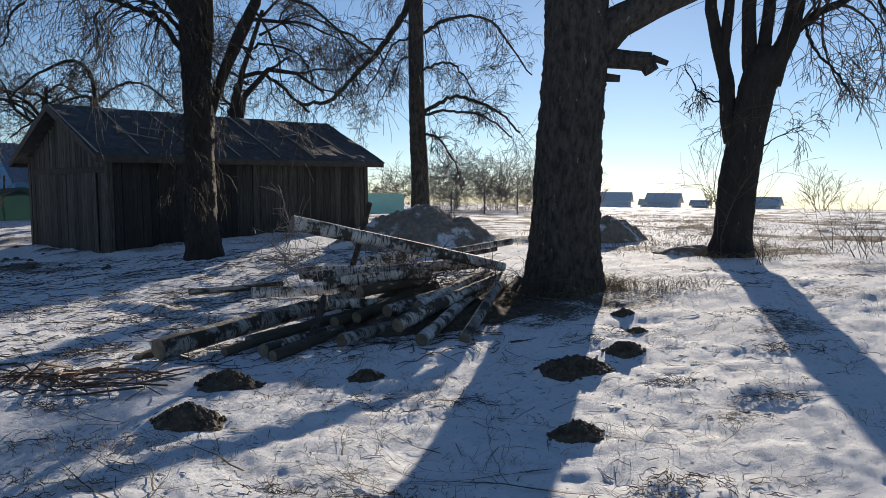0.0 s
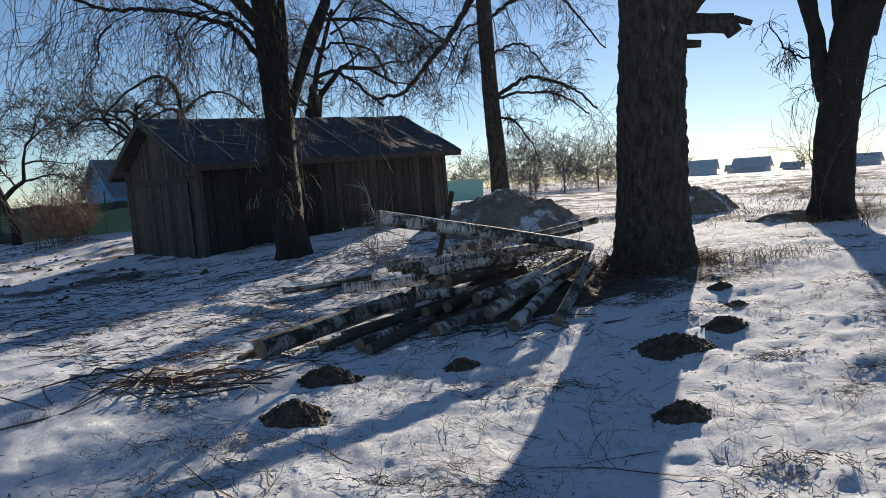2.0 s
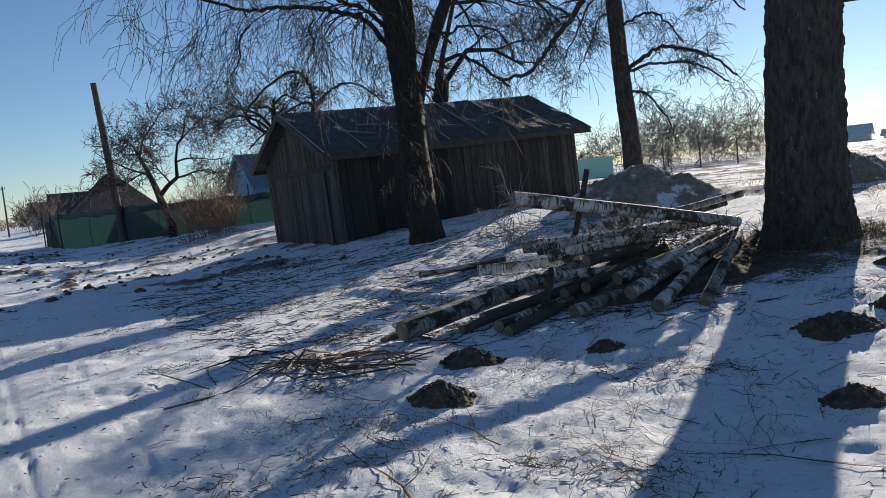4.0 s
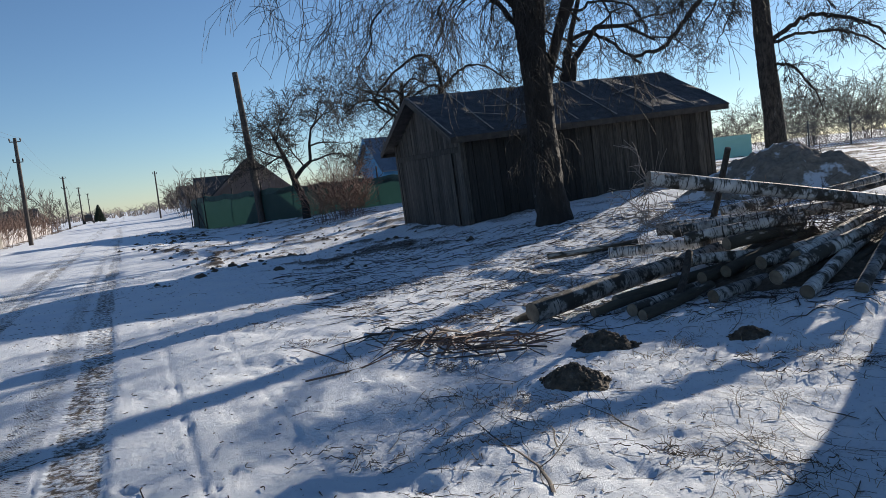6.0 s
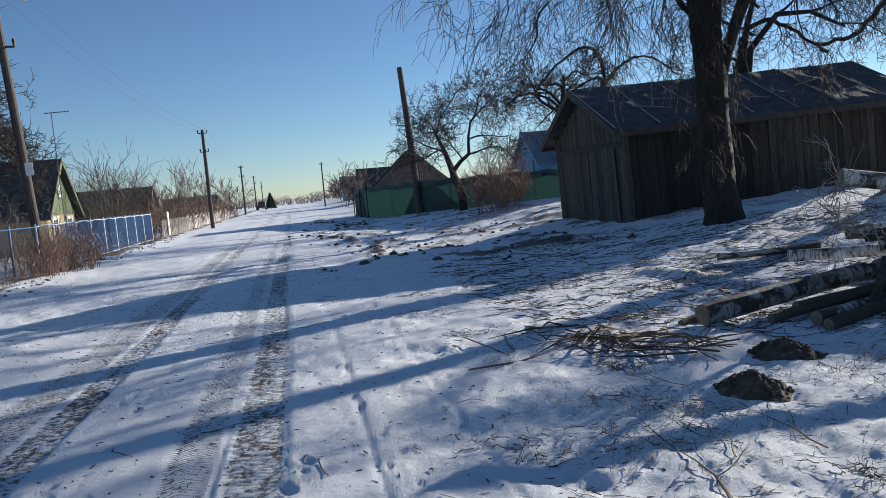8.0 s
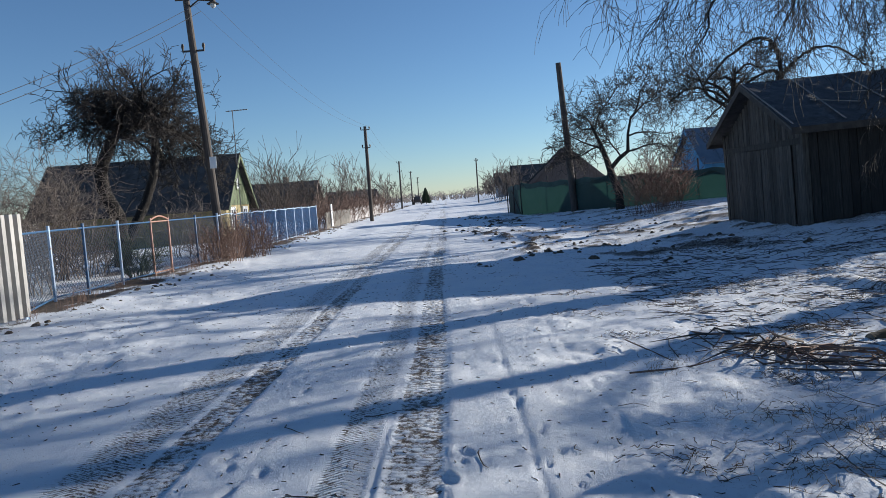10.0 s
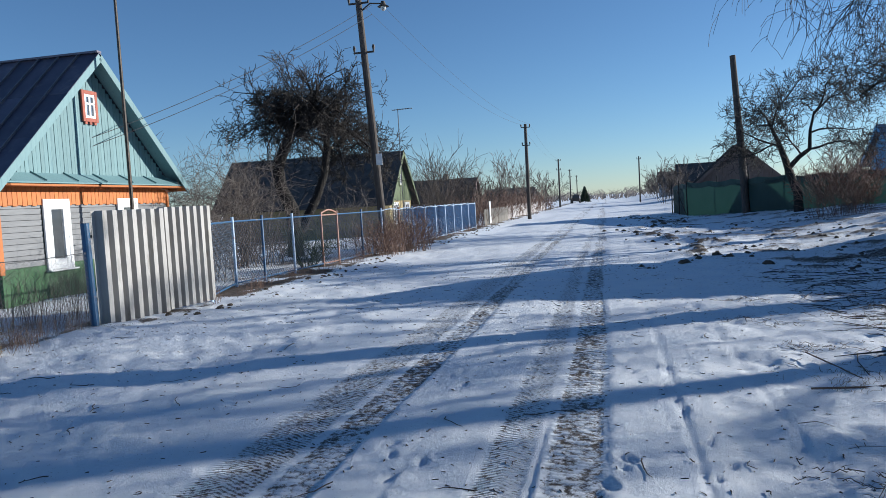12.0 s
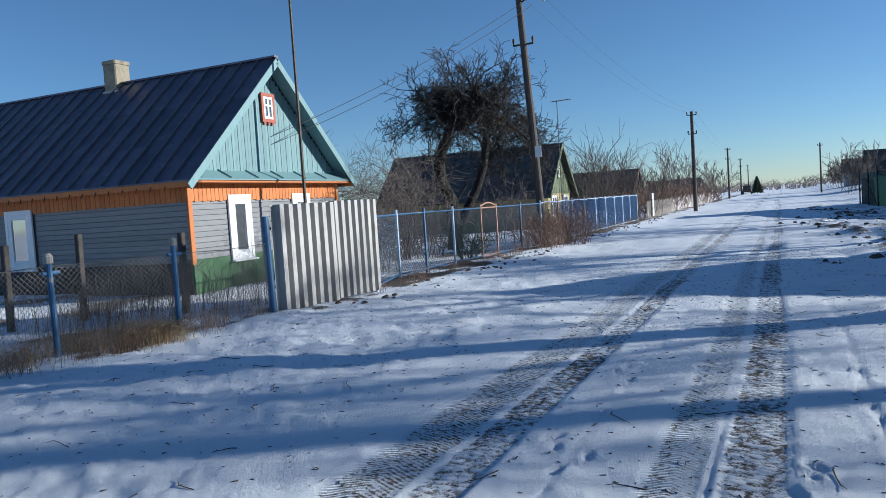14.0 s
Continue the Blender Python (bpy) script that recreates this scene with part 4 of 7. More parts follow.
# ---- the shed ----
def shed():
    ox, oy = -6.74, 17.02
    base = 0.26
    turn, W, L = 45.4, 4.6, 7.64
    m = pose(ox, oy, base, 0, 0, turn) @ pose(0, 0, 0, 0, -2.0, 0)
    root = thing("shed", "weathered grey plank shed with a felt roof and double doors", "shed", m)
    eave, ridge = 2.42, 3.52
    rng = random.Random(8)
    # local: x along the long wall, y along the gable; planks stand proud of a dark inner lining
    lining = Acc().box(0.06, L - 0.06, 0.06, W - 0.06, -0.3, eave - 0.05)
    lining.slab([(0.07, 0.1, eave - 0.06), (0.07, W - 0.1, eave - 0.06), (0.07, W / 2, ridge - 0.22)], (L - 0.14, 0, 0))
    part("lining", lining, M_DARKPOST, root)
    for cx, cy in ((0, 0), (L, 0), (0, W), (L, W)):
        part("corner_post", Acc().box(cx - 0.07, cx + 0.07, cy - 0.07, cy + 0.07, -0.3, eave), M_PLANK, root)
    def plank(p0, w, z1, along, lean=0.0, wood=M_PLANK):
        t = rng.uniform(0.022, 0.034)
        e = Vector((1, 0, 0)) if along else Vector((0, 1, 0))
        n = Vector((0, -1, 0)) if along else Vector((-1, 0, 0))
        a = Vector(p0) + e * (w / 2) + n * (t / 2 + rng.uniform(0, 0.015))
        z0 = a.z + rng.uniform(-0.02, 0.05)
        top = a + e * lean
        part("plank", Acc().bar((a.x, a.y, z0), (top.x, top.y, z1), w * 0.965, t, n), wood, root)
    x = 0.09
    while x < L - 0.1:
        w = min(rng.uniform(0.17, 0.27), L - 0.08 - x)
        rise = 0.055 * x
        plank((x, -0.01, -0.12 + rise * 0.3), w, eave - rng.uniform(0.02, 0.10), True, rng.uniform(-0.012, 0.012), M_PLANKDARK if x < 3.1 else M_PLANK)
        if x > 3.1 and rng.random() < 0.8:
            part("batten", Acc().bar((x, -0.045, 0.0 + rise * 0.3), (x + rng.uniform(-0.01, 0.01), -0.045, eave - 0.06), 0.05, 0.02, (0, -1, 0)), M_PLANK, root)
        x += w
    # gable: two door leaves, planks beside and above
    y = 0.09
    while y < W - 0.1:
        w = min(rng.uniform(0.14, 0.20), W - 0.08 - y)
        top = eave + (ridge - eave) * (1 - abs(y + w / 2 - W / 2) / (W / 2)) - 0.10
        z0 = 1.98 if 0.55 < y + w / 2 < 3.7 else 0.02
        if top > z0 + 0.05:
            plank((-0.01, y, z0), w, top, False)
        y += w
    part("lintel", Acc().bar((-0.05, 0.05, 1.99), (-0.05, W - 0.05, 1.99), 0.05, 0.14, (0, 0, 1)), M_PLANK, root)
    for y0, y1 in ((0.45, 2.10), (2.14, 3.76)):
        door = part("door_leaf", Acc().bar((-0.05, y0 + 0.08, 0.35), (-0.05, y1 - 0.08, 0.35), 0.04, 0.12), M_PLANK, root, "weathered plank door leaf, closed")
        part("rail", Acc().bar((-0.05, y0 + 0.08, 1.62), (-0.05, y1 - 0.08, 1.62), 0.04, 0.12), M_PLANK, door)
        n = 8
        for k in range(n):
            w = (y1 - y0) / n
            a = y0 + w * (k + 0.5)
            part("plank", Acc().bar((-0.085 - rng.uniform(0, 0.008), a, 0.06 + rng.uniform(0, 0.03)), (-0.085, a, 1.93 - rng.uniform(0, 0.03)), w * 0.95, 0.025, (-1, 0, 0)), M_PLANK, door)
    # roof: two slopes of felt sheets, laths over the seams, fascia boards
    o, ov = 0.38, 0.42
    rise = (ridge - eave) / (W / 2)
    for side in (0, 1):
        def at(x, s):          # s: 0 at the ridge, 1 at the eave edge
            d = s * (W / 2 + o)
            yy = W / 2 - d if side == 0 else W / 2 + d
            return Vector((x, yy, ridge + 0.06 - d * rise))
        n = 7
        xs = [-ov + (L + 2 * ov) * k / n for k in range(n + 1)]
        for k in range(n):
            acc = Acc()
            grid, rows, cols = [], 8, 6
            for i in range(cols + 1):
                for j in range(rows + 1):
                    q = at(xs[k] + (xs[k + 1] - xs[k] + 0.05) * i / cols, j / rows)
                    edge = 0.015 if i == cols else 0.0
                    q.z += 0.035 * noise.noise(Vector((q.x * 1.3, q.y * 1.1, side))) + 0.02 * noise.noise(Vector((q.x * 4, q.y * 2.2, 5))) + edge - (0.03 if j == rows else 0)
                    grid.append(q)
            low = [q - Vector((0, 0, 0.035)) for q in grid]
            nn = len(grid)
            faces = []
            for i in range(cols):
                for j in range(rows):
                    a, b, c, d = i * (rows + 1) + j, (i + 1) * (rows + 1) + j, (i + 1) * (rows + 1) + j + 1, i * (rows + 1) + j + 1
                    faces += [(a, b, c, d), (nn + d, nn + c, nn + b, nn + a)]
            for j in (0, rows):
                for i in range(cols):
                    a, b = i * (rows + 1) + j, (i + 1) * (rows + 1) + j
                    faces.append((a, b, nn + b, nn + a) if j == rows else (b, a, nn + a, nn + b))
            for i in (0, cols):
                for j in range(rows):
                    a, b = i * (rows + 1) + j, i * (rows + 1) + j + 1
                    faces.append((a, b, nn + b, nn + a))
            acc.add(grid + low, faces)
            part("felt_sheet", acc, M_FELT, root, "black roofing felt" if k == 0 and side == 0 else "", smooth=False)
            if side == 0:
                bend = rng.uniform(-0.12, 0.12)
                part("lath", Acc().bar(at(xs[k] + 0.03, 0.05) + Vector((0, 0, 0.04)), at(xs[k] + 0.03 + bend, 0.985) + Vector((0, 0, 0.045)), 0.035, 0.018), M_LATHGLINT, root)
        # short pale strips added to imitate bright crumples in the felt
        for k in range(5):
            a = rng.uniform(0.0, L - 1.5)
            s = rng.uniform(0.3, 0.8)
            if side == 0:
                part("lath", Acc().bar(at(a, s) + Vector((0, 0, 0.05)), at(a + rng.uniform(0.6, 1.3), s + rng.uniform(-0.15, 0.15)) + Vector((0, 0, 0.05)), rng.uniform(0.018, 0.04), 0.02), M_LATHGLINT, root)
        part("eave_board", Acc().bar(at(-ov, 1.0) - Vector((0, 0, 0.09)), at(L + ov, 1.0) - Vector((0, 0, 0.09)), 0.03, 0.15), M_DARKPOST, root)
        for xx in (-ov + 0.02, L + ov - 0.02):
            part("verge_board", Acc().bar(at(xx, 0.0) - Vector((0, 0, 0.09)), at(xx, 1.0) - Vector((0, 0, 0.09)), 0.035, 0.14), M_DARKPOST, root)
    return root
shed()

# ---- the log pile ----
def log(p0, p1, r, seed, label="cut birch log with peeling white bark in the pile", mat=None, taper=0.88):
    """A birch log: bark and two sawn ends; local z runs along the log."""
    a, b, r = Vector(p0), Vector(p1), r * 0.82
    d = b - a
    m = Matrix.Translation(a) @ d.to_track_quat("Z", "Y").to_matrix().to_4x4()
    root = thing("birch_log", label, "log", m, "logs in the pile")
    rng = random.Random(seed)
    n, sides, length = 12, 16, d.length
    ph = rng.uniform(0, 6)
    pts, radii = [], []
    for i in range(n + 1):
        s = i / n
        pts.append(Vector((0.025 * math.sin(s * 3 + ph) + rng.gauss(0, 0.003), 0.02 * math.sin(s * 2.3 + ph * 2), s * length)))
        radii.append(r * (1 - (1 - taper) * s) * (1 + rng.gauss(0, 0.025)))
    acc = Acc().tube(pts, radii, sides, caps=False)
    part("bark", acc, mat or M_BIRCH, root, smooth=True)
    for k, (i, sgn) in enumerate(((0, -1), (n, 1))):
        e = Acc()
        c = pts[i]
        ring = [c + Vector((math.cos(t), math.sin(t), 0)) * radii[i] * 0.985 for t in [2 * math.pi * q / sides for q in range(sides)]]
        mid = [c + (q - c) * 0.55 + Vector((0, 0, sgn * 0.006)) for q in ring]
        faces = [(q, (q + 1) % sides, sides + (q + 1) % sides, sides + q) for q in range(sides)] + [tuple(range(sides, 2 * sides))]
        e.add(ring + mid, faces if sgn > 0 else [f[::-1] for f in faces])
        part("sawn_end", e, M_CUT, root, "pale sawn end")
    return root
M_MOSSLOG = surf("mossy_dark_bark", (0.035, 0.03, 0.023), (0.085, 0.072, 0.05), 7, (1, 1, 0.3), 0.9, 0.7, 25, (0.38, 0.35, 0.31), 4.5, dist=0.02, spot_at=(0.60, 0.66))
MOSS = "dark mossy log lying low in the birch pile"
log((-2.45, 7.30, 0.11), (-0.70, 9.90, 0.38), 0.135, 1, "long birch log lying on the snow at the pile's edge")
log((-2.68, 7.28, 0.05), (-2.36, 7.86, 0.10), 0.06, 2, "short dark log end lying in the snow", M_MOSSLOG)
log((-1.86, 7.48, 0.07), (-0.40, 9.48, 0.33), 0.06, 3, MOSS, M_MOSSLOG)
log((-1.44, 7.36, 0.11), (-0.63, 8.96, 0.20), 0.08, 4)
log((-1.71, 7.82, 0.10), (-0.35, 9.53, 0.27), 0.085, 5, MOSS, M_MOSSLOG)
log((-2.20, 10.37, 0.33), (-0.50, 10.36, 0.45), 0.095, 6)
log((-3.30, 11.13, 0.24), (-2.00, 11.6, 0.33), 0.06, 7, MOSS, M_MOSSLOG)
log((-1.47, 9.79, 0.65), (-0.10, 9.93, 0.76), 0.10, 8)
log((-1.24, 9.42, 0.67), (0.85, 9.37, 0.84), 0.09, 9, "long white birch log across the top of the pile")
log((-1.07, 9.04, 0.59), (0.20, 9.25, 0.74), 0.085, 10)
log((-0.71, 10.58, 0.75), (0.35, 10.88, 0.92), 0.11, 11)
log((-1.30, 8.10, 1.38), (1.15, 9.33, 0.80), 0.105, 12, "long birch log raised at one end above the pile", taper=0.72)
log((-0.25, 8.20, 0.40), (1.05, 9.70, 0.68), 0.09, 13)
log((-0.13, 7.80, 0.29), (1.10, 9.40, 0.68), 0.095, 14)
log((0.10, 7.50, 0.23), (0.95, 9.45, 0.54), 0.085, 15)
log((0.56, 7.48, 0.25), (1.12, 9.30, 0.70), 0.075, 16)
log((0.07, 8.30, 0.43), (0.96, 9.76, 0.69), 0.09, 17)
log((-0.98, 8.55, 0.40), (-0.07, 9.20, 0.40), 0.075, 18)
log((-0.73, 7.57, 0.17), (0.02, 8.75, 0.24), 0.085, 19)
log((-1.37, 7.28, 0.10), (-0.75, 8.25, 0.17), 0.075, 20, MOSS, M_MOSSLOG)
log((-0.59, 8.68, 0.54), (0.14, 9.40, 0.64), 0.09, 21, MOSS, M_MOSSLOG)
log((-0.63, 8.38, 0.32), (0.00, 9.50, 0.43), 0.08, 22, MOSS, M_MOSSLOG)
log((0.62, 11.48, 0.88), (1.67, 12.39, 0.98), 0.08, 23)
log((0.51, 10.99, 0.80), (1.30, 11.32, 0.95), 0.05, 24)
log((0.20, 8.00, 0.22), (0.92, 8.96, 0.43), 0.07, 25, MOSS, M_MOSSLOG)
log((-0.88, 8.36, 0.24), (-0.07, 9.50, 0.33), 0.08, 26, MOSS, M_MOSSLOG)
log((-0.48, 8.69, 0.30), (0.32, 9.45, 0.57), 0.09, 27, MOSS, M_MOSSLOG)
for k in range(9):                         # the dark heart of the pile
    x0 = -0.75 + 0.21 * k
    log((x0, 8.75 + 0.05 * (k % 3), 0.22 + 0.07 * (k % 2)), (x0 + 0.55, 10.1, 0.42 + 0.09 * (k % 3)), 0.075, 30 + k, MOSS, M_MOSSLOG)
def tangle(x, y, z, w, h, count, seed, label, mat=M_TWIG):
    """A knot of thin cut branches."""
    rng = random.Random(seed)
    root = thing("twig_tangle", label, "twigs", pose(x, y, z))
    acc = Acc()
    for k in range(count):
        c = V(rng.gauss(0, w), rng.gauss(0, w * 0.7), rng.uniform(0, h))
        d = rag(rng, 1.0)
        d.z *= 0.4
        grow(acc, rng, c, d.normalized(), rng.uniform(0.25, 0.6), 0.007, 1, 2, SPREADING, 0.003)
    part("brush", acc, mat, root, smooth=True)
tangle(0.15, 9.3, 0.5, 0.28, 0.35, 70, 3, "dark tangle of twigs stuffed between the logs")
tangle(1.35, 9.2, 0.42, 0.25, 0.25, 45, 4, "dark tangle of twigs between logs and trunk")
tangle(-1.32, 8.08, 0.85, 0.06, 0.5, 26, 5, "pale drooping twigs at the raised log end", M_TWIG_PALE)
def stake(p0, p1, r, label):
    a, b = Vector(p0), Vector(p1)
    root = thing("stake", label, "stake", Matrix.Translation(a))
    acc = Acc()
    bark_tube(acc, [Vector((0, 0, 0)), (b - a) * 0.5 + Vector((0.015, 0, 0)), b - a], [r, r * 0.95, r * 0.85], 10, 5, 0.08)
    part("pole", acc, M_BARK, root, smooth=True)
stake((-0.95, 10.16, 0.25), (-0.55, 9.59, 1.60), 0.042, "leaning dark wooden stake holding the log pile")
stake((-1.09, 7.75, 0.06), (-0.96, 8.25, 0.55), 0.045, "short dark wooden stake leaning on the pile")

# ---- molehills, earth heaps ----
def heap(name, label, x, y, rx_, ry_, h, seed, mat=M_SOIL, rough=0.5, rings=22, sides=56, lump=9.0, group="", clods=0):
    acc, rng = Acc(), random.Random(seed)
    g = gz(x, y)
    verts = [(0, 0, h)]
    for i in range(1, rings + 1):
        s = i / rings
        for k in range(sides):
            a = 2 * math.pi * k / sides
            wob = 1 + 0.22 * noise.noise(Vector((math.cos(a) * 1.6, math.sin(a) * 1.6, seed)))
            px_, py_ = rx_ * s * wob * math.cos(a), ry_ * s * wob * math.sin(a)
            top = h * (1 - s ** 1.7) ** 1.2 if s < 1 else 0
            q = Vector((px_ * lump / max(rx_, 0.01) * 0.35, py_ * lump / max(rx_, 0.01) * 0.35, seed * 3.1))
            cl = noise.noise(q * 1.6) + 0.7 * abs(noise.noise(q * 3.7)) + 0.4 * noise.noise(q * 8)
            z = top + h * rough * cl * min(1, (1 - s) * 3 + 0.15)
            verts.append((px_, py_, z - (0.05 if i == rings else 0)))
    arr = np.array(verts)
    arr[:, 2] += surface(x + arr[:, 0], y + arr[:, 1])[0] - g
    verts = [tuple(float(c) for c in q) for q in arr]
    faces = [(0, 1 + k, 1 + (k + 1) % sides) for k in range(sides)]
    for i in range(rings - 1):
        for k in range(sides):
            a, b = 1 + i * sides + k, 1 + i * sides + (k + 1) % sides
            faces.append((a, a + sides, b + sides, b))
    acc.add(verts, faces)
    if clods:
        for k in range(clods):
            a, s = rng.uniform(0, 6.28), math.sqrt(rng.random()) * 1.05
            cx, cy, cr = rx_ * s * math.cos(a), ry_ * s * math.sin(a), rng.uniform(0.05, 0.11) * rx_ * (1.15 - 0.4 * s)
            cz = h * max(0, 1 - s ** 1.7) ** 1.2 + surface(np.array([x + cx]), np.array([y + cy]))[0][0] - g
            rings_ = [Vector((cx, cy, float(cz) - cr * 0.5)), Vector((cx, cy, float(cz))), Vector((cx, cy, float(cz) + cr * 0.6)), Vector((cx, cy, float(cz) + cr * 0.85))]
            k0 = len(acc.v)
            acc.tube(rings_, [cr * 0.9, cr, cr * 0.75, cr * 0.3], 7)
            for q in range(k0, len(acc.v)):
                acc.v[q] = tuple(c + rng.gauss(0, cr * 0.14) for c in acc.v[q])
    return thing(name, label, "earth heap", pose(x, y, g), group, acc=acc, material=mat, smooth=not clods)
MOLE = "dark crumbly molehill on the snow"
for k, (x, y, a, h) in enumerate(((1.12, 4.90, 0.20, 0.09), (1.44, 6.40, 0.33, 0.10), (-0.40, 6.50, 0.17, 0.06), (-1.55, 6.32, 0.30, 0.11), (-1.55, 5.20, 0.25, 0.11), (2.00, 6.85, 0.20, 0.09), (2.4, 8.3, 0.13, 0.06), (2.35, 7.6, 0.12, 0.05))):
    heap("molehill", MOLE, x, y, a, a * 0.8, h, 3 + k, rough=0.25, group="molehills", clods=90)
heap("bark_litter", "dark bark litter and soil under the log pile", 0.1, 8.75, 1.35, 0.75, 0.16, 50, M_SOIL, 0.4, 22, 60, 10)
M_HEAP = surf("snow_dusted_earth", (0.17, 0.14, 0.11), (0.30, 0.25, 0.20), 9, rough=0.95, bump=1.0, fine=18, dist=0.03, c3=(0.70, 0.71, 0.74), spot=1.6, spot_at=(0.53, 0.60))
heap("earth_heap", "large brown earth heap dusted with snow", *polar(-0.5, 16.2), 2.0, 1.3, 0.80, 40, M_HEAP, 0.15, 40, 110, 9)
heap("earth_heap", "small brown earth heap behind the old tree", *polar(-15.0, 17.0), 0.9, 0.7, 0.5, 41, M_HEAP, 0.18, 26, 70, 8)
heap("straw_mound", "flat brown heap of earth and straw", *polar(-21.0, 13.8), 0.7, 0.4, 0.16, 42, M_HEAP, 0.15, 20, 50, 5)

# ---- houses ----
def road_pose(u, v, z=0.0):
    """Local x runs along u (away from the road's line, to the right), local y along the road."""
    x, y = xy(u, v)
    return pose(x, y, z, 0, 0, math.degrees(math.atan2(RY, RX)))

def window(root, centre, w, h, normal, frame_mat=M_PVC, surround=0.10, bars=(0.5,), sill=True, label="white framed window with lace curtain", f=0.06):
    """A window with casing, frame, panes and a curtain behind; normal: unit vector out of the wall."""
    n = Vector(normal)
    s = Vector((0, 0, 1)).cross(n).normalized()
    c = Vector(centre)
    up = Vector((0, 0, 1))
    win = part("window", Acc().bar(c - s * (w / 2) - n * 0.02, c + s * (w / 2) - n * 0.02, 0.02, h, up), M_DARKPOST, root, label)
    part("curtain", Acc().bar(c - s * (w / 2 - 0.02) - n * 0.006, c + s * (w / 2 - 0.02) - n * 0.006, 0.006, h - 0.04, up), M_CURTAIN, win)
    for q in (-1, 1):
        part("casing", Acc().bar(c + s * q * (w / 2 + surround / 2) - up * (h / 2 + surround) + n * 0.03, c + s * q * (w / 2 + surround / 2) + up * (h / 2 + surround) + n * 0.03, surround, 0.05, n), frame_mat, win)
        part("casing", Acc().bar(c - s * (w / 2) + up * q * (h / 2 + surround / 2) + n * 0.03, c + s * (w / 2) + up * q * (h / 2 + surround / 2) + n * 0.03, 0.05, surround, up), frame_mat, win)
        part("window_frame", Acc().bar(c + s * q * (w / 2 - f / 2) - up * (h / 2) + n * 0.025, c + s * q * (w / 2 - f / 2) + up * (h / 2) + n * 0.025, f, 0.05, n), M_PVC, win)
        part("window_frame", Acc().bar(c - s * (w / 2 - f) + up * q * (h / 2 - f / 2) + n * 0.025, c + s * (w / 2 - f) + up * q * (h / 2 - f / 2) + n * 0.025, 0.05, f, up), M_PVC, win)
    edges = [-w / 2 + f] + [(-0.5 + b) * w for b in bars] + [w / 2 - f]
    for b in bars:
        part("mullion", Acc().bar(c + s * (-0.5 + b) * w - up * (h / 2 - f) + n * 0.025, c + s * (-0.5 + b) * w + up * (h / 2 - f) + n * 0.025, 0.06, 0.045, n), M_PVC, win)
    for e0, e1 in zip(edges, edges[1:]):
        ob = part("pane", Acc().bar(c + s * (e0 + 0.01) + n * 0.018, c + s * (e1 - 0.01) + n * 0.018, 0.008, h - 2 * f, up), M_GLASS, win)
        ob.visible_shadow = False
    if sill:
        part("window_sill", Acc().bar(c - s * (w / 2 + surround + 0.03) - up * (h / 2 + surround + 0.02) + n * 0.07, c + s * (w / 2 + surround + 0.03) - up * (h / 2 + surround + 0.02) + n * 0.07, 0.16, 0.035, up), M_PVC, win)
    return win

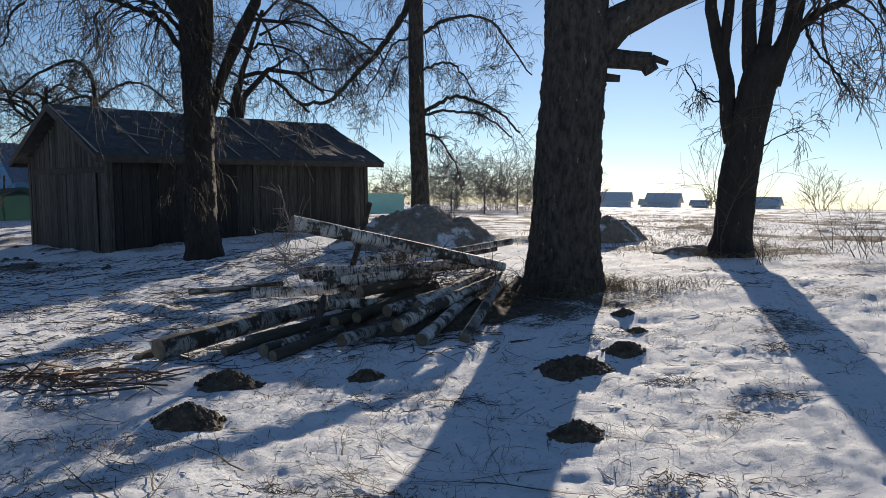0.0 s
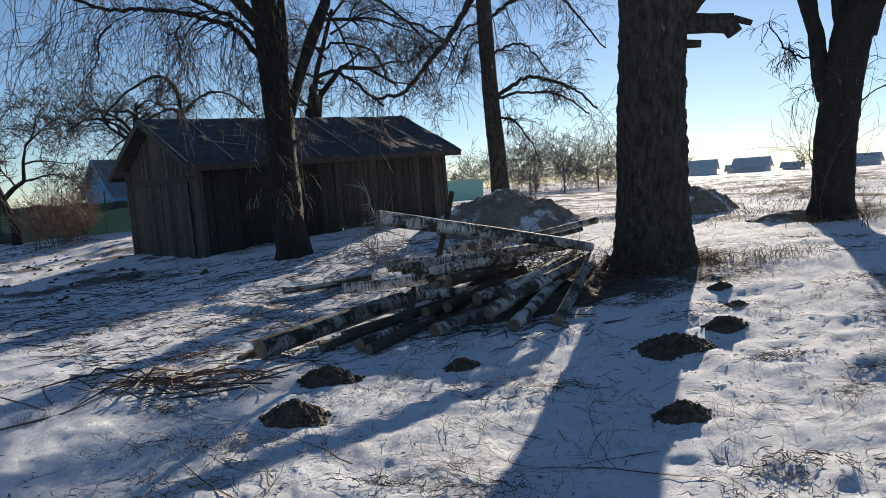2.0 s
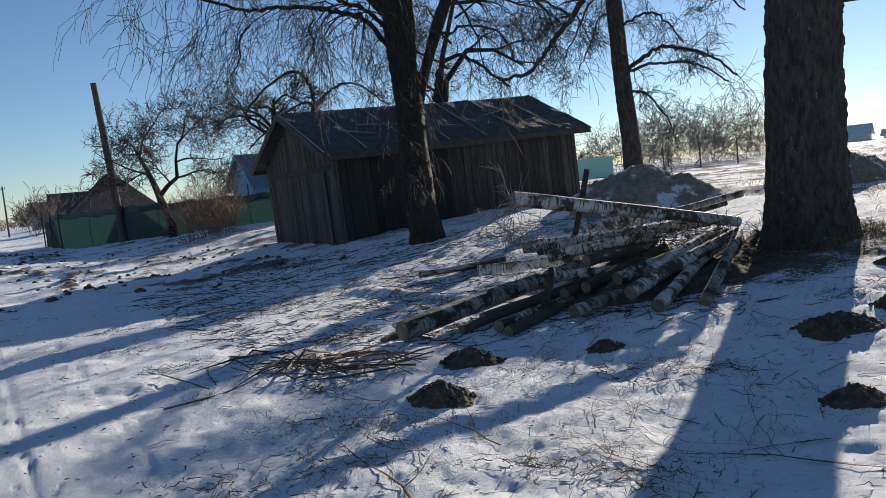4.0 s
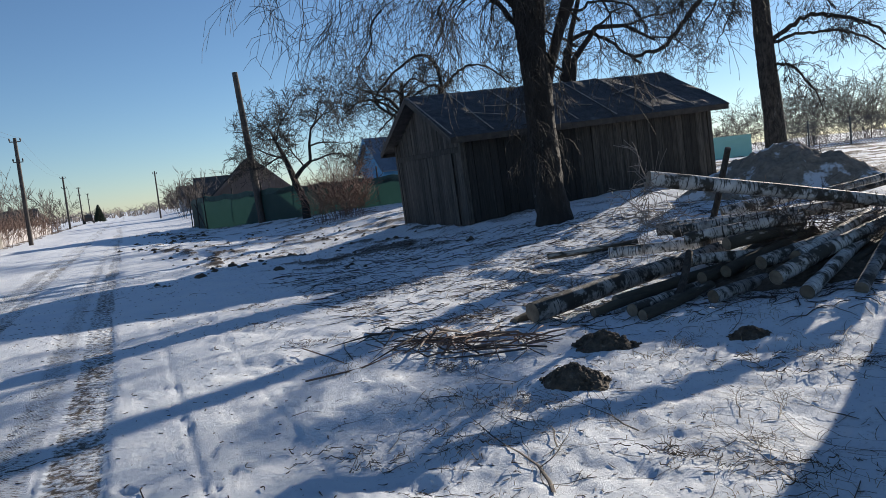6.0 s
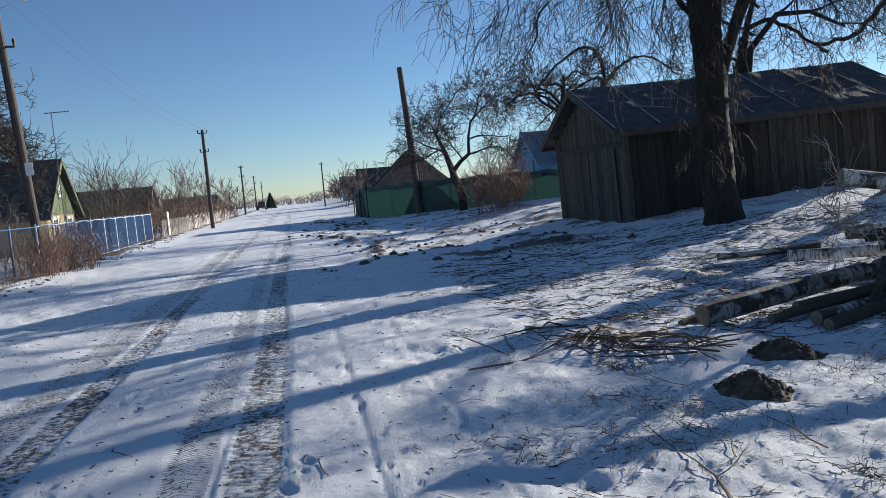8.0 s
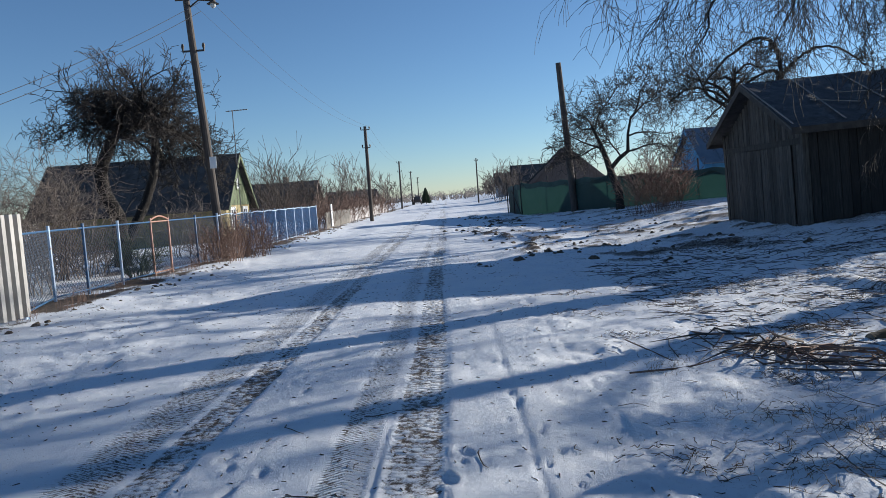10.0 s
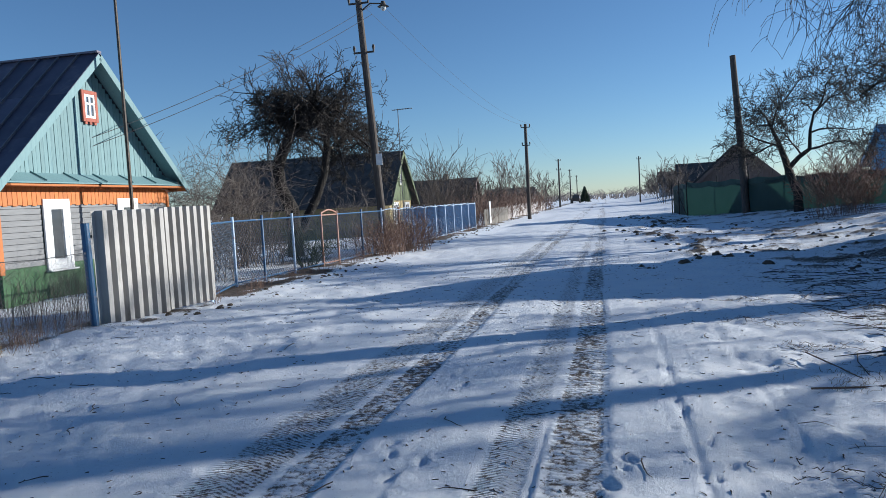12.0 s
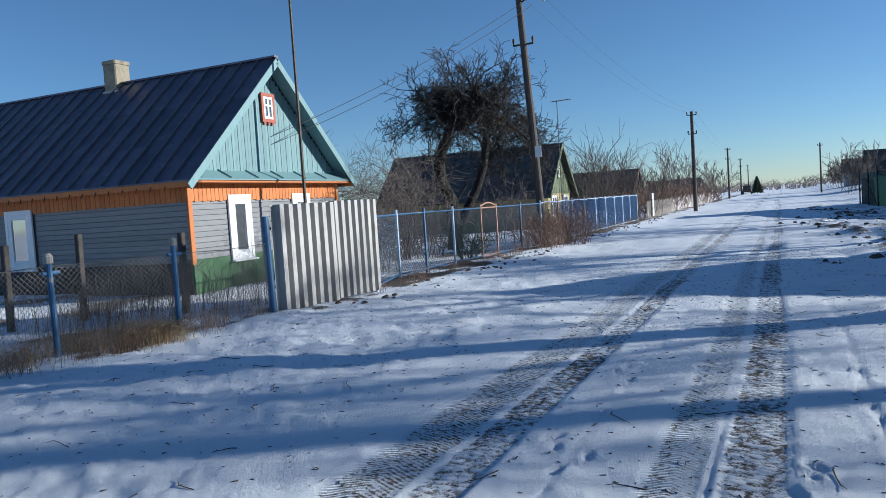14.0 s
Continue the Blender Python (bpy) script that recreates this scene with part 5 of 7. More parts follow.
def near_house():
    """Origin at the corner nearest the camera; x points to the road, y along it."""
    U, Vc, W, L = -12.41, 12.95, 5.90, 11.0
    root = thing("house", "orange, grey and turquoise wooden house with dark sheet-metal roof", "house", road_pose(U, Vc, 0.0))
    eave, ridge, base, band, o = 2.46, 5.50, 0.74, 2.10, 0.42
    rise = (ridge + 0.06 - eave - 0.01) / (W / 2 + o)
    wall = Acc().box(-L, -0.04, 0.04, W - 0.04, -0.2, eave)
    wall.slab([(-0.05, 0.04, eave), (-0.05, W - 0.04, eave), (-0.05, W - 0.04, eave + 0.25), (-0.05, W / 2, ridge - 0.12), (-0.05, 0.04, eave + 0.25)], (-L + 0.1, 0, 0))
    part("wall", wall, M_SIDING, root)
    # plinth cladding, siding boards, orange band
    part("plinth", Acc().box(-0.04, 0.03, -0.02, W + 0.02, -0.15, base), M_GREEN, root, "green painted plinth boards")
    # the side plinth's shade is put into its colour, near black instead of green
    part("plinth", Acc().box(-L, -0.045, -0.03, 0.04, -0.15, base - 0.06), M_DARKPOST, root, "side plinth with its shade painted dark")
    n = 11
    for k in range(n):
        z0, z1 = base + (band - base) * k / n, base + (band - base) * (k + 1) / n
        for y0, y1 in ((0.03, 1.20), (2.06, 3.72), (4.58, W - 0.03)):
            part("siding_board", Acc().bar((0.0, y0, (z0 + z1) / 2), (0.0, y1, (z0 + z1) / 2), 0.03, (z1 - z0) * 0.94, (0.12, 0, 1)), M_SIDING, root)
        if 0.55 < (z0 + z1) / 2 < 2.25:
            for x0, x1 in ((-4.98, -0.05), (-8.6, -6.14)):
                part("siding_board", Acc().bar((x0, 0.0, (z0 + z1) / 2), (x1, 0.0, (z0 + z1) / 2), 0.03, (z1 - z0) * 0.94, (0, -0.12, 1)), M_SIDING, root)
    for y0, y1 in ((1.20, 2.06), (3.72, 4.58)):
        part("siding_board", Acc().bar((0.0, y0, 0.70), (0.0, y1, 0.70), 0.03, 0.12), M_SIDING, root)
    n = 44
    for k in range(n):
        a = W * (k + 0.5) / n
        part("band_board", Acc().bar((0.035, a, band - 0.05 - 0.02 * (k % 2)), (0.035, a, eave), W / n * 0.93, 0.025, (1, 0, 0)), M_ORANGE, root)
    n = 70
    for k in range(n):
        a = -L + (L - 0.0) * (k + 0.5) / n
        part("band_board", Acc().bar((a, -0.03, band - 0.05 - 0.02 * (k % 2)), (a, -0.03, eave), L / n * 0.93, 0.025, (0, -1, 0)), M_ORANGE, root)
    part("corner_board", Acc().bar((0.045, -0.035, base - 0.1), (0.045, -0.035, eave), 0.13, 0.06, (1, 0, 0)), M_ORANGE, root, "orange corner board")
    part("corner_board", Acc().bar((0.045, W + 0.03, base - 0.1), (0.045, W + 0.03, eave), 0.10, 0.06, (1, 0, 0)), M_ORANGE, root)
    # gable boards
    n = 50
    for k in range(n):
        a = W * (k + 0.5) / n
        top = ridge - 0.04 - abs(a - W / 2) * rise
        if top > eave + 0.34:
            low = eave + (0.24 if k % 2 else 0.22)
            part("gable_board", Acc().bar((0.03, a, low), (0.03, a, top), W / n * 0.94, 0.022 + 0.012 * (k % 2), (1, 0, 0)), M_TURQ, root)
    # pent strip under the gable
    part("pent_roof", Acc().slab([(0.02, 0.02, eave + 0.27), (0.02, W - 0.02, eave + 0.27), (0.44, W + 0.34, eave + 0.035), (0.44, -0.34, eave + 0.035)], (0, 0, 0.025)), M_TURQ, root, "pale turquoise pent strip")
    for k in range(7):
        a = W * k / 6
        part("pent_seam", Acc().bar((0.03, a, eave + 0.31), (0.43, a, eave + 0.095), 0.025, 0.03), M_TURQ, root)
    part("soffit", Acc().box(-L, 0.42, -0.36, 0.02, eave - 0.02, eave + 0.02), M_ORANGE, root)
    part("soffit", Acc().box(0.05, 0.42, -0.36, W + 0.36, eave - 0.02, eave + 0.02), M_ORANGE, root)
    # roof sheets with standing seams
    for side in (0, 1):
        def at(x, s):
            d = s * (W / 2 + o)
            return Vector((x, W / 2 - d if side == 0 else W / 2 + d, ridge + 0.06 - d * rise))
        n = 22
        xs = [-L - 0.3 + (L + 0.8) * k / n for k in range(n + 1)]
        for k in range(n):
            for s0, s1 in ((0.0, 0.36), (0.36, 0.70), (0.70, 1.0)):
                part("roof_sheet", Acc().slab([at(xs[k], s0), at(xs[k + 1] - 0.004, s0), at(xs[k + 1] - 0.004, s1 - 0.002), at(xs[k], s1 - 0.002)][::1 if side == 0 else -1], (0, 0, 0.03 + 0.004 * (s0 == 0))), M_ROOF1, root)
            part("roof_seam", Acc().bar(at(xs[k], 0.0) + Vector((0, 0, 0.05)), at(xs[k], 1.0) + Vector((0, 0, 0.05)), 0.026, 0.07), M_SEAMGLINT, root)
        edge = 0.47
        part("verge_board", Acc().bar(at(edge + 0.02, 0.0) - Vector((0, 0, 0.09)), at(edge + 0.02, 1.01) - Vector((0, 0, 0.09)), 0.03, 0.17), M_TURQ, root, "turquoise verge board")
        part("eave_board", Acc().bar(at(-L, 1.0) - Vector((0, 0, 0.06)), at(edge, 1.0) - Vector((0, 0, 0.06)), 0.03, 0.12), M_ORANGE, root)
        part("verge_soffit", Acc().slab([at(0.04, 0.0), at(edge, 0.0), at(edge, 1.0), at(0.04, 1.0)], (0, 0, -0.03)), M_TURQ, root)
    for k in range(26):
        a = -L + 11 * (k + 0.5) / 26
        part("gutter_hook", Acc().bar((a, -o - 0.02, eave - 0.06), (a, -o - 0.05, eave - 0.17), 0.012, 0.02), M_IRON, root)
    part("ridge_cap", Acc().bar((-L - 0.3, W / 2, ridge + 0.10), (0.48, W / 2, ridge + 0.10), 0.16, 0.05), M_ROOF1, root)
    # chimney on the ridge
    ch = part("chimney", Acc().box(-5.26, -4.78, W / 2 - 0.26, W / 2 + 0.26, ridge - 0.4, ridge + 0.62), M_PLASTER, root, "stained plastered chimney")
    part("chimney_cap", Acc().box(-5.28, -4.76, W / 2 - 0.28, W / 2 + 0.28, ridge + 0.62, ridge + 0.72), M_PLASTER, ch)
    part("flashing", Acc().box(-5.32, -4.72, W / 2 - 0.30, W / 2 + 0.30, ridge - 0.35, ridge - 0.12), M_ZINC, ch)
    # windows
    window(root, (0.02, 1.63, 1.40), 0.62, 1.35, (1, 0, 0), bars=(), f=0.13)
    window(root, (0.02, 4.15, 1.40), 0.62, 1.35, (1, 0, 0), bars=(), f=0.13)
    window(root, (-5.56, -0.02, 1.40), 0.80, 1.30, (0, -1, 0), bars=(), f=0.13)
    window(root, (-9.2, -0.02, 1.40), 0.80, 1.30, (0, -1, 0), bars=(), f=0.13)
    attic = window(root, (0.055, W / 2 + 0.02, 4.36), 0.36, 0.56, (1, 0, 0), frame_mat=M_REDTRIM, surround=0.09, bars=(0.5,), sill=False, label="small attic window with red-brown carved trim")
    part("window_bar", Acc().bar((0.085, W / 2 - 0.15, 4.42), (0.085, W / 2 + 0.19, 4.42), 0.04, 0.05), M_PVC, attic)
    for q in (-0.16, 0.0, 0.16):
        part("carved_apron", Acc().bar((0.085, W / 2 + 0.02 + q, 3.93), (0.085, W / 2 + 0.02 + q, 4.02), 0.09, 0.03, (1, 0, 0), 0.3), M_REDTRIM, attic)
    return root
near_house()

def simple_house(name, label, m, W, L, eave, ridge, wall_mat, roof_mat, gable_mat=None, chimney=True, o=0.35):
    """A cottage: x out of the gable, y across it; the house runs along -x."""
    root = thing(name, label, "house", m)
    part("wall", Acc().box(-L, 0, -W / 2, W / 2, -0.3, eave), wall_mat, root)
    part("gable", Acc().slab([(0.02, -W / 2, eave), (0.02, W / 2, eave), (0.02, 0, ridge)], (-0.12, 0, 0)), gable_mat or wall_mat, root)
    part("gable", Acc().slab([(-L + 0.12, -W / 2, eave), (-L + 0.12, W / 2, eave), (-L + 0.12, 0, ridge)], (-0.12, 0, 0)), gable_mat or wall_mat, root)
    rise = (ridge - eave) / (W / 2)
    for q in (-1, 1):
        e = W / 2 + o
        part("roof", Acc().slab([(-L - o, 0, ridge + 0.05), (o, 0, ridge + 0.05), (o, q * e, ridge + 0.05 - e * rise), (-L - o, q * e, ridge + 0.05 - e * rise)], (0, 0, 0.08)), roof_mat, root)
        n = max(4, int(L / 1.0))
        for k in range(n + 1):
            x = -L - o + (L + 2 * o) * k / n
            part("roof_seam", Acc().bar((x, 0, ridge + 0.15), (x, q * e, ridge + 0.15 - e * rise), 0.04, 0.05), roof_mat, root)
        part("verge_board", Acc().bar((o + 0.015, 0, ridge + 0.02), (o + 0.015, q * e, ridge + 0.02 - e * rise), 0.03, 0.2), gable_mat or wall_mat, root)
    n = int(W / 0.22)
    for k in range(n):
        y = -W / 2 + W * (k + 0.5) / n
        top = eave + (ridge - eave) * (1 - abs(y) / (W / 2)) - 0.08
        if top > eave + 0.05:
            part("gable_board", Acc().bar((0.035, y, eave - 0.05), (0.035, y, top), W / n * 0.92, 0.025, (1, 0, 0)), gable_mat or wall_mat, root)
    if chimney:
        part("chimney", Acc().box(-L * 0.45, -L * 0.45 + 0.55, -0.28, 0.28, ridge - 0.3, ridge + 0.7), M_PLASTER, root)
    return root

h2 = simple_house("house", "old cottage with a dark slate roof, green gable and yellow walls", road_pose(-12.0, 41.6), 5.2, 10.0, 1.95, 4.6, M_YELLOW, M_SLATE, M_MOSSGREEN)
window(h2, (0.02, -1.2, 1.2), 0.8, 1.0, (1, 0, 0), bars=(0.5,))
window(h2, (0.02, 1.2, 1.2), 0.8, 1.0, (1, 0, 0), bars=(0.5,))
window(h2, (0.05, 0, 3.1), 0.5, 0.6, (1, 0, 0), frame_mat=M_MOSSGREEN, bars=(0.5,), sill=False)
ax, ay = polar(61.4, 42.0, -0.5, -0.15)
ant = thing("aerial", "thin television aerial on a tall mast", "aerial", pose(ax, ay, 0))
part("mast", Acc().tube([V(0, 0, 0), V(0, 0, 7.0)], [0.03, 0.025], 6), M_WIRE, ant)
part("boom", Acc().tube([V(-0.3, -0.2, 6.95), V(0.75, 0.5, 6.95)], [0.02, 0.02], 5), M_WIRE, ant)
for k in range(7):
    q = -0.25 + 0.15 * k
    part("rod", Acc().tube([V(q, q * 0.66 - 0.0, 6.95) + V(0.12, -0.18, 0), V(q, q * 0.66, 6.95) - V(0.12, -0.18, 0)], [0.012, 0.012], 4), M_WIRE, ant)

def facing(az, d, ox, oy, turn=0.0, z=None):
    """A pose at that place whose local x points back to the walker, turned by turn degrees."""
    x, y = polar(az, d, ox, oy)
    return pose(x, y, float(broad(x, y)) if z is None else z, 0, 0, az - 90 + turn)

simple_house("house", "red-brown gabled house behind the green net fence", facing(36.75, 52, -0.45, -0.1, 6, 0.3), 5.6, 3.4, 1.45, 3.95, M_BRICK, M_SLATE, M_BRICK, chimney=False, o=0.2)
simple_house("house", "blue painted house with a grey-blue roof beyond the shed", facing(28.0, 46, -0.3, 0, -72, 0.75), 5.0, 7.0, 1.75, 3.6, M_WALLBLUE, M_ROOFBLUE, M_WALLBLUE, chimney=False)
for az, d, w, e, r, turn in ((-16.5, 125, 6.4, 1.9, 4.0, 84), (-18.3, 128, 2.9, 1.2, 2.4, 80), (-20.0, 128, 6.4, 1.9, 4.0, 80), (-22.0, 130, 3.2, 1.2, 2.3, 80), (-26.7, 118, 7.0, 1.3, 3.0, 82)):
    simple_house("far_house", "small house on the snowy skyline, paled for haze", facing(az, d, 0, 0, turn, 1.55), w * 0.7, w * 0.75, e * 0.62, r * 0.62, M_HAZYWALL, M_HAZYROOF, M_HAZYWALL, chimney=False)
for u, v, w, e, r, m1 in ((-15, 84, 6, 2.0, 4.2, M_BRICK), (-12.5, 128, 6, 2.0, 3.4, M_FARWALL), (9, 104, 6, 2.3, 4.4, M_BRICK), (9, 140, 6, 2.3, 4.4, M_FARWALL)):
    turn = 0 if u < 0 else 180
    x, y = xy(u, v)
    simple_house("far_house", "low village house with a dark roof further along the road", pose(x, y, float(broad(x, y)), 0, 0, math.degrees(math.atan2(RY, RX)) + turn), w, 8.0, e, r, m1, M_SLATE, m1, chimney=u < 0)

# ---- fences, gate, posts ----
def lattice_net(acc, u0, u1, v0, v1, z0, z1, pitch, r, ground=0.0):
    """Diamond wire mesh between two posts, in road coordinates local to the thing."""
    length = math.hypot(u1 - u0, v1 - v0)
    e = V((u1 - u0) / length, (v1 - v0) / length, 0)
    o = V(u0, v0, 0)
    h = z1 - z0
    n = int((length + h) / pitch) + 1
    for k in range(n):
        for sgn in (0, 1):
            a = k * pitch - h
            s0, s1 = max(a, 0), min(a + h, length)
            if s1 <= s0:
                continue
            za, zb = z0 + (s0 - a), z0 + (s1 - a)
            if sgn:
                za, zb = z1 - (s0 - a), z1 - (s1 - a)
            off = V(e.y, -e.x, 0) * (0.006 if sgn else -0.006)
            acc.tube([o + e * s0 + V(0, 0, za) + off, o + e * s1 + V(0, 0, zb) + off], [r, r], 3, caps=False)

# corrugated sheet gate
gate = thing("sheet_fence", "corrugated galvanised sheet gate panel beside a blue post", "fence", road_pose(0, 0, 0))
def corrugated(u0, v0, u1, v1, z0, z1, waves):
    acc = Acc()
    length = math.hypot(u1 - u0, v1 - v0)
    e, n = V((u1 - u0) / length, (v1 - v0) / length, 0), V((v1 - v0) / length, -(u1 - u0) / length, 0)
    prof = []
    for k in range(waves):
        for s, d in ((0.0, 0.0), (0.40, 0.0), (0.46, 0.125), (0.90, 0.125)):
            prof.append(((k + s) / waves * length, d))
    prof.append((length, 0.0))
    ring = [V(u0, v0, 0) + e * s + n * d for s, d in prof]
    m = len(ring)
    verts = [q + V(0, 0, z) + n * t for t in (0, 0.004) for z in (z0, z1) for q in ring]
    faces = []
    for k in range(m - 1):
        faces += [(k, k + 1, m + k + 1, m + k), (2 * m + k + 1, 2 * m + k, 3 * m + k, 3 * m + k + 1), (k, 2 * m + k, 2 * m + k + 1, k + 1), (m + k, m + k + 1, 3 * m + k + 1, 3 * m + k)]
    return acc.add(verts, faces)
part("sheet", corrugated(-7.98, 10.02, -7.83, 11.50, 0.04, 1.78, 7), M_ZINC, gate)
part("sheet", corrugated(-7.86, 11.46, -7.68, 12.75, 0.06, 1.80, 7), M_ZINC, gate)
for z in (0.45, 1.4):
    part("rail", Acc().bar((-8.02, 10.0, z), (-7.74, 12.75, z), 0.04, 0.05), M_IRON, gate)
part("post", Acc().tube([V(-7.98, 9.93, -0.2), V(-8.0, 9.90, 1.60)], [0.06, 0.06], 12), M_BLUE, gate, "blue steel post")
part("post", Acc().tube([V(-7.72, 12.82, -0.2), V(-7.72, 12.82, 1.62)], [0.045, 0.045], 10), M_PALEBLUE, gate)

# chain-link fence with blue and tarred posts
link = thing("chain_link_fence", "sagging grey chain-link fence round the yard", "fence", road_pose(0, 0, 0))
for u, v, h, top in ((-8.12, 8.03, 1.30, 1), (-8.55, 6.45, 1.22, 2), (-8.6, 4.4, 1.25, 1), (-8.7, 2.3, 1.25, 1)):
    p = part("post", Acc().tube([V(u, v, -0.2), V(u + 0.02, v - 0.03, h)], [0.038, 0.036], 10), M_BLUE, link, "blue steel post with a cross bar")
    part("cross_bar", Acc().tube([V(u, v - 0.12, h - 0.14), V(u, v + 0.12, h - 0.14)], [0.025, 0.025], 8), M_BLUE, p)
    part("cap", Acc().tube([V(u + 0.02, v - 0.03, h - 0.02), V(u + 0.02, v - 0.03, h + 0.07), V(u + 0.02, v - 0.03, h + 0.10)], [0.055, 0.055, 0.03], 10), M_OLDBOARD, p, "pale concrete cap")
for k, (u, v, h) in enumerate(((-9.74, 9.84, 1.42), (-11.63, 9.38, 1.5), (-12.1, 8.35, 1.4), (-12.4, 6.9, 1.35))):
    part("wooden_post", Acc().bar((u, v, -0.2), (u + 0.03, v, h), 0.10, 0.10), M_DARKPOST, link, "tarred wooden post")
spans = [(-7.98, 9.9), (-8.12, 8.03), (-8.55, 6.45), (-8.6, 4.4), (-8.7, 2.3)]
for (u0, v0), (u1, v1) in zip(spans, spans[1:]):
    acc = Acc()
    lattice_net(acc, u0, u1, v0, v1, 0.03, 1.16, 0.070, 0.0026)
    acc.tube([V(u0, v0, 1.17), V((u0 + u1) / 2, (v0 + v1) / 2, 1.14), V(u1, v1, 1.17)], [0.005] * 3, 4)
    part("wire_net", acc, M_MESHGREY, link)

# blue mesh fence along the yards
blue = thing("mesh_fence", "blue painted steel mesh fence along the road", "fence", road_pose(0, 0, 0))
stops = [(-7.72, 12.9), (-8.35, 15.0), (-8.3, 16.3), (-8.25, 17.9), (-8.15, 19.6), (-8.10, 20.7), (-8.0, 22.6), (-7.95, 24.6), (-7.9, 26.6), (-7.9, 28.6), (-7.9, 30.6), (-7.9, 32.6), (-7.9, 34.6), (-7.9, 36.6), (-7.9, 38.6), (-7.9, 40.6), (-7.9, 42.8)]
for k, (u, v) in enumerate(stops):
    mat = M_RUST if k in (4, 5, 8) else (M_PALEBLUE if k % 2 or k > 7 else M_BLUE)
    part("post", Acc().tube([V(u, v, -0.2), V(u, v, 1.56)], [0.035, 0.033], 8), mat, blue)
for k, ((u0, v0), (u1, v1)) in enumerate(zip(stops, stops[1:])):
    far = k > 7
    mat = M_RUST if k == 4 else (M_BLUE if k < 7 else M_PALEBLUE)
    rise_ = 0.05 if k > 6 else 0.0
    panel = part("top_rail", Acc().tube([V(u0 + (u1 - u0) * q, v0 + (v1 - v0) * q, 1.46 + rise_ * math.sin(math.pi * q)) for q in (0, 0.25, 0.5, 0.75, 1)], [0.02] * 5, 6), mat, blue)
    part("bottom_rail", Acc().tube([V(u0, v0, 0.12), V(u1, v1, 0.12)], [0.02, 0.02], 6), mat, blue)
    acc = Acc()
    lattice_net(acc, u0, u1, v0, v1, 0.12, 1.46, 0.11 if not far else 0.12, 0.0036 if not far else 0.009)
    part("wire_mesh", acc, M_MESH if not far else M_MIDBLUE, panel)
arch = [V(-8.15, 19.6, 1.5)] + [V(-8.15 + 0.05 * s, 19.6 + 1.1 * s, 1.5 + 0.10 * math.sin(math.pi * s)) for s in (0.15, 0.35, 0.5, 0.65, 0.85)] + [V(-8.10, 20.7, 1.5)]
part("gate_arch", Acc().tube(arch, [0.022] * len(arch), 6), M_RUST, blue, "salmon painted arched gate top")

# pale paling fence further on, with a white board
pal = thing("paling_fence", "bleached lattice paling fence beyond the blue fence", "fence", road_pose(0, 0, 0))
for k in range(70):
    v = 44.2 + 0.155 * k
    part("pale", Acc().bar((-7.6, v, 0.1), (-7.6 + 0.02 * (k % 3), v + 0.03, 1.05 + 0.06 * (k % 2)), 0.07, 0.025, (1, 0, 0)), M_OLDBOARD, pal)
for z in (0.4, 0.85):
    part("rail", Acc().bar((-7.64, 44.1, z), (-7.64, 55.1, z), 0.04, 0.06), M_OLDBOARD, pal)
part("white_board", Acc().bar((-7.5, 45.9, 0.2), (-7.5, 45.9, 1.55), 0.5, 0.04, (1, 0, 0)), M_PVC, pal, "white gate board")
brushfence = thing("low_fence", "low dark board fence along the far roadside", "fence", road_pose(0, 0, 0))
for k in range(40):
    v = 58 + 1.0 * k
    part("board", Acc().bar((-8.3, v, -0.1), (-8.3, v + 0.9, 0.05), 0.03, 2.0 + 0.2 * (k % 3), (0, 0, 1)), M_FARWALL, brushfence)

# green net fence
net = thing("net_fence", "sagging green shade-net fence on poles", "fence", pose(0, 0, 0))
def net_run(p0, p1, h0, h1, seed):
    rng = random.Random(seed)
    a, b = V(*p0, 0), V(*p1, 0)
    n, rows = int((b - a).length / 0.25), 7
    side = (b - a).normalized().cross(V(0, 0, 1))
    grid = []
    for i in range(n + 1):
        s = i / n
        q = a.lerp(b, s)
        g = float(broad(q.x, q.y)) - 0.05
        h = h0 + (h1 - h0) * s - 0.10 * abs(math.sin(s * (b - a).length / 2.4 * math.pi))
        for j in range(rows + 1):
            r = j / rows
            grid.append(q + side * (0.06 * noise.noise(V(s * n * 0.3, r * 3, seed)) + 0.05 * math.sin(r * 3)) + V(0, 0, g + h * r))
    back = [q + side * 0.01 for q in grid]
    nn, R = len(grid), rows + 1
    faces = []
    for i in range(n):
        for j in range(rows):
            k = i * R + j
            faces += [(k, k + R, k + R + 1, k + 1), (nn + k + 1, nn + k + R + 1, nn + k + R, nn + k)]
    sheet_ = part("net", Acc().add(grid + back, faces), M_NET, net, smooth=True)
    hem = Acc()
    for i in range(n):                     # the doubled upper edge
        q = [grid[i * R + rows], grid[(i + 1) * R + rows]]
        for sgn in (-1, 1):
            lift = side * (0.022 * sgn)
            hem.add([q[0] + lift, q[1] + lift, q[1] + lift - V(0, 0, 0.30), q[0] + lift - V(0, 0, 0.30)], [(0, 1, 2, 3)])
    part("hem", hem, M_NETHEM, sheet_, "darker doubled upper hem", smooth=True)
    m = max(2, int((b - a).length / 2.4))
    for i in range(m + 1):
        q = a.lerp(b, i / m) - side * 0.06
        g = float(broad(q.x, q.y))
        part("pole", Acc().tube([q + V(0, 0, g - 0.3), q + V(rng.uniform(-0.05, 0.05), 0, g + h0 + 0.1)], [0.04, 0.035], 8), M_DARKPOST, net)
net_run((-30.5, 35.4), (-21.9, 31.95), 2.05, 1.75, 1)
net_run((-21.9, 31.95), (-13.0, 28.9), 1.70, 1.30, 2)
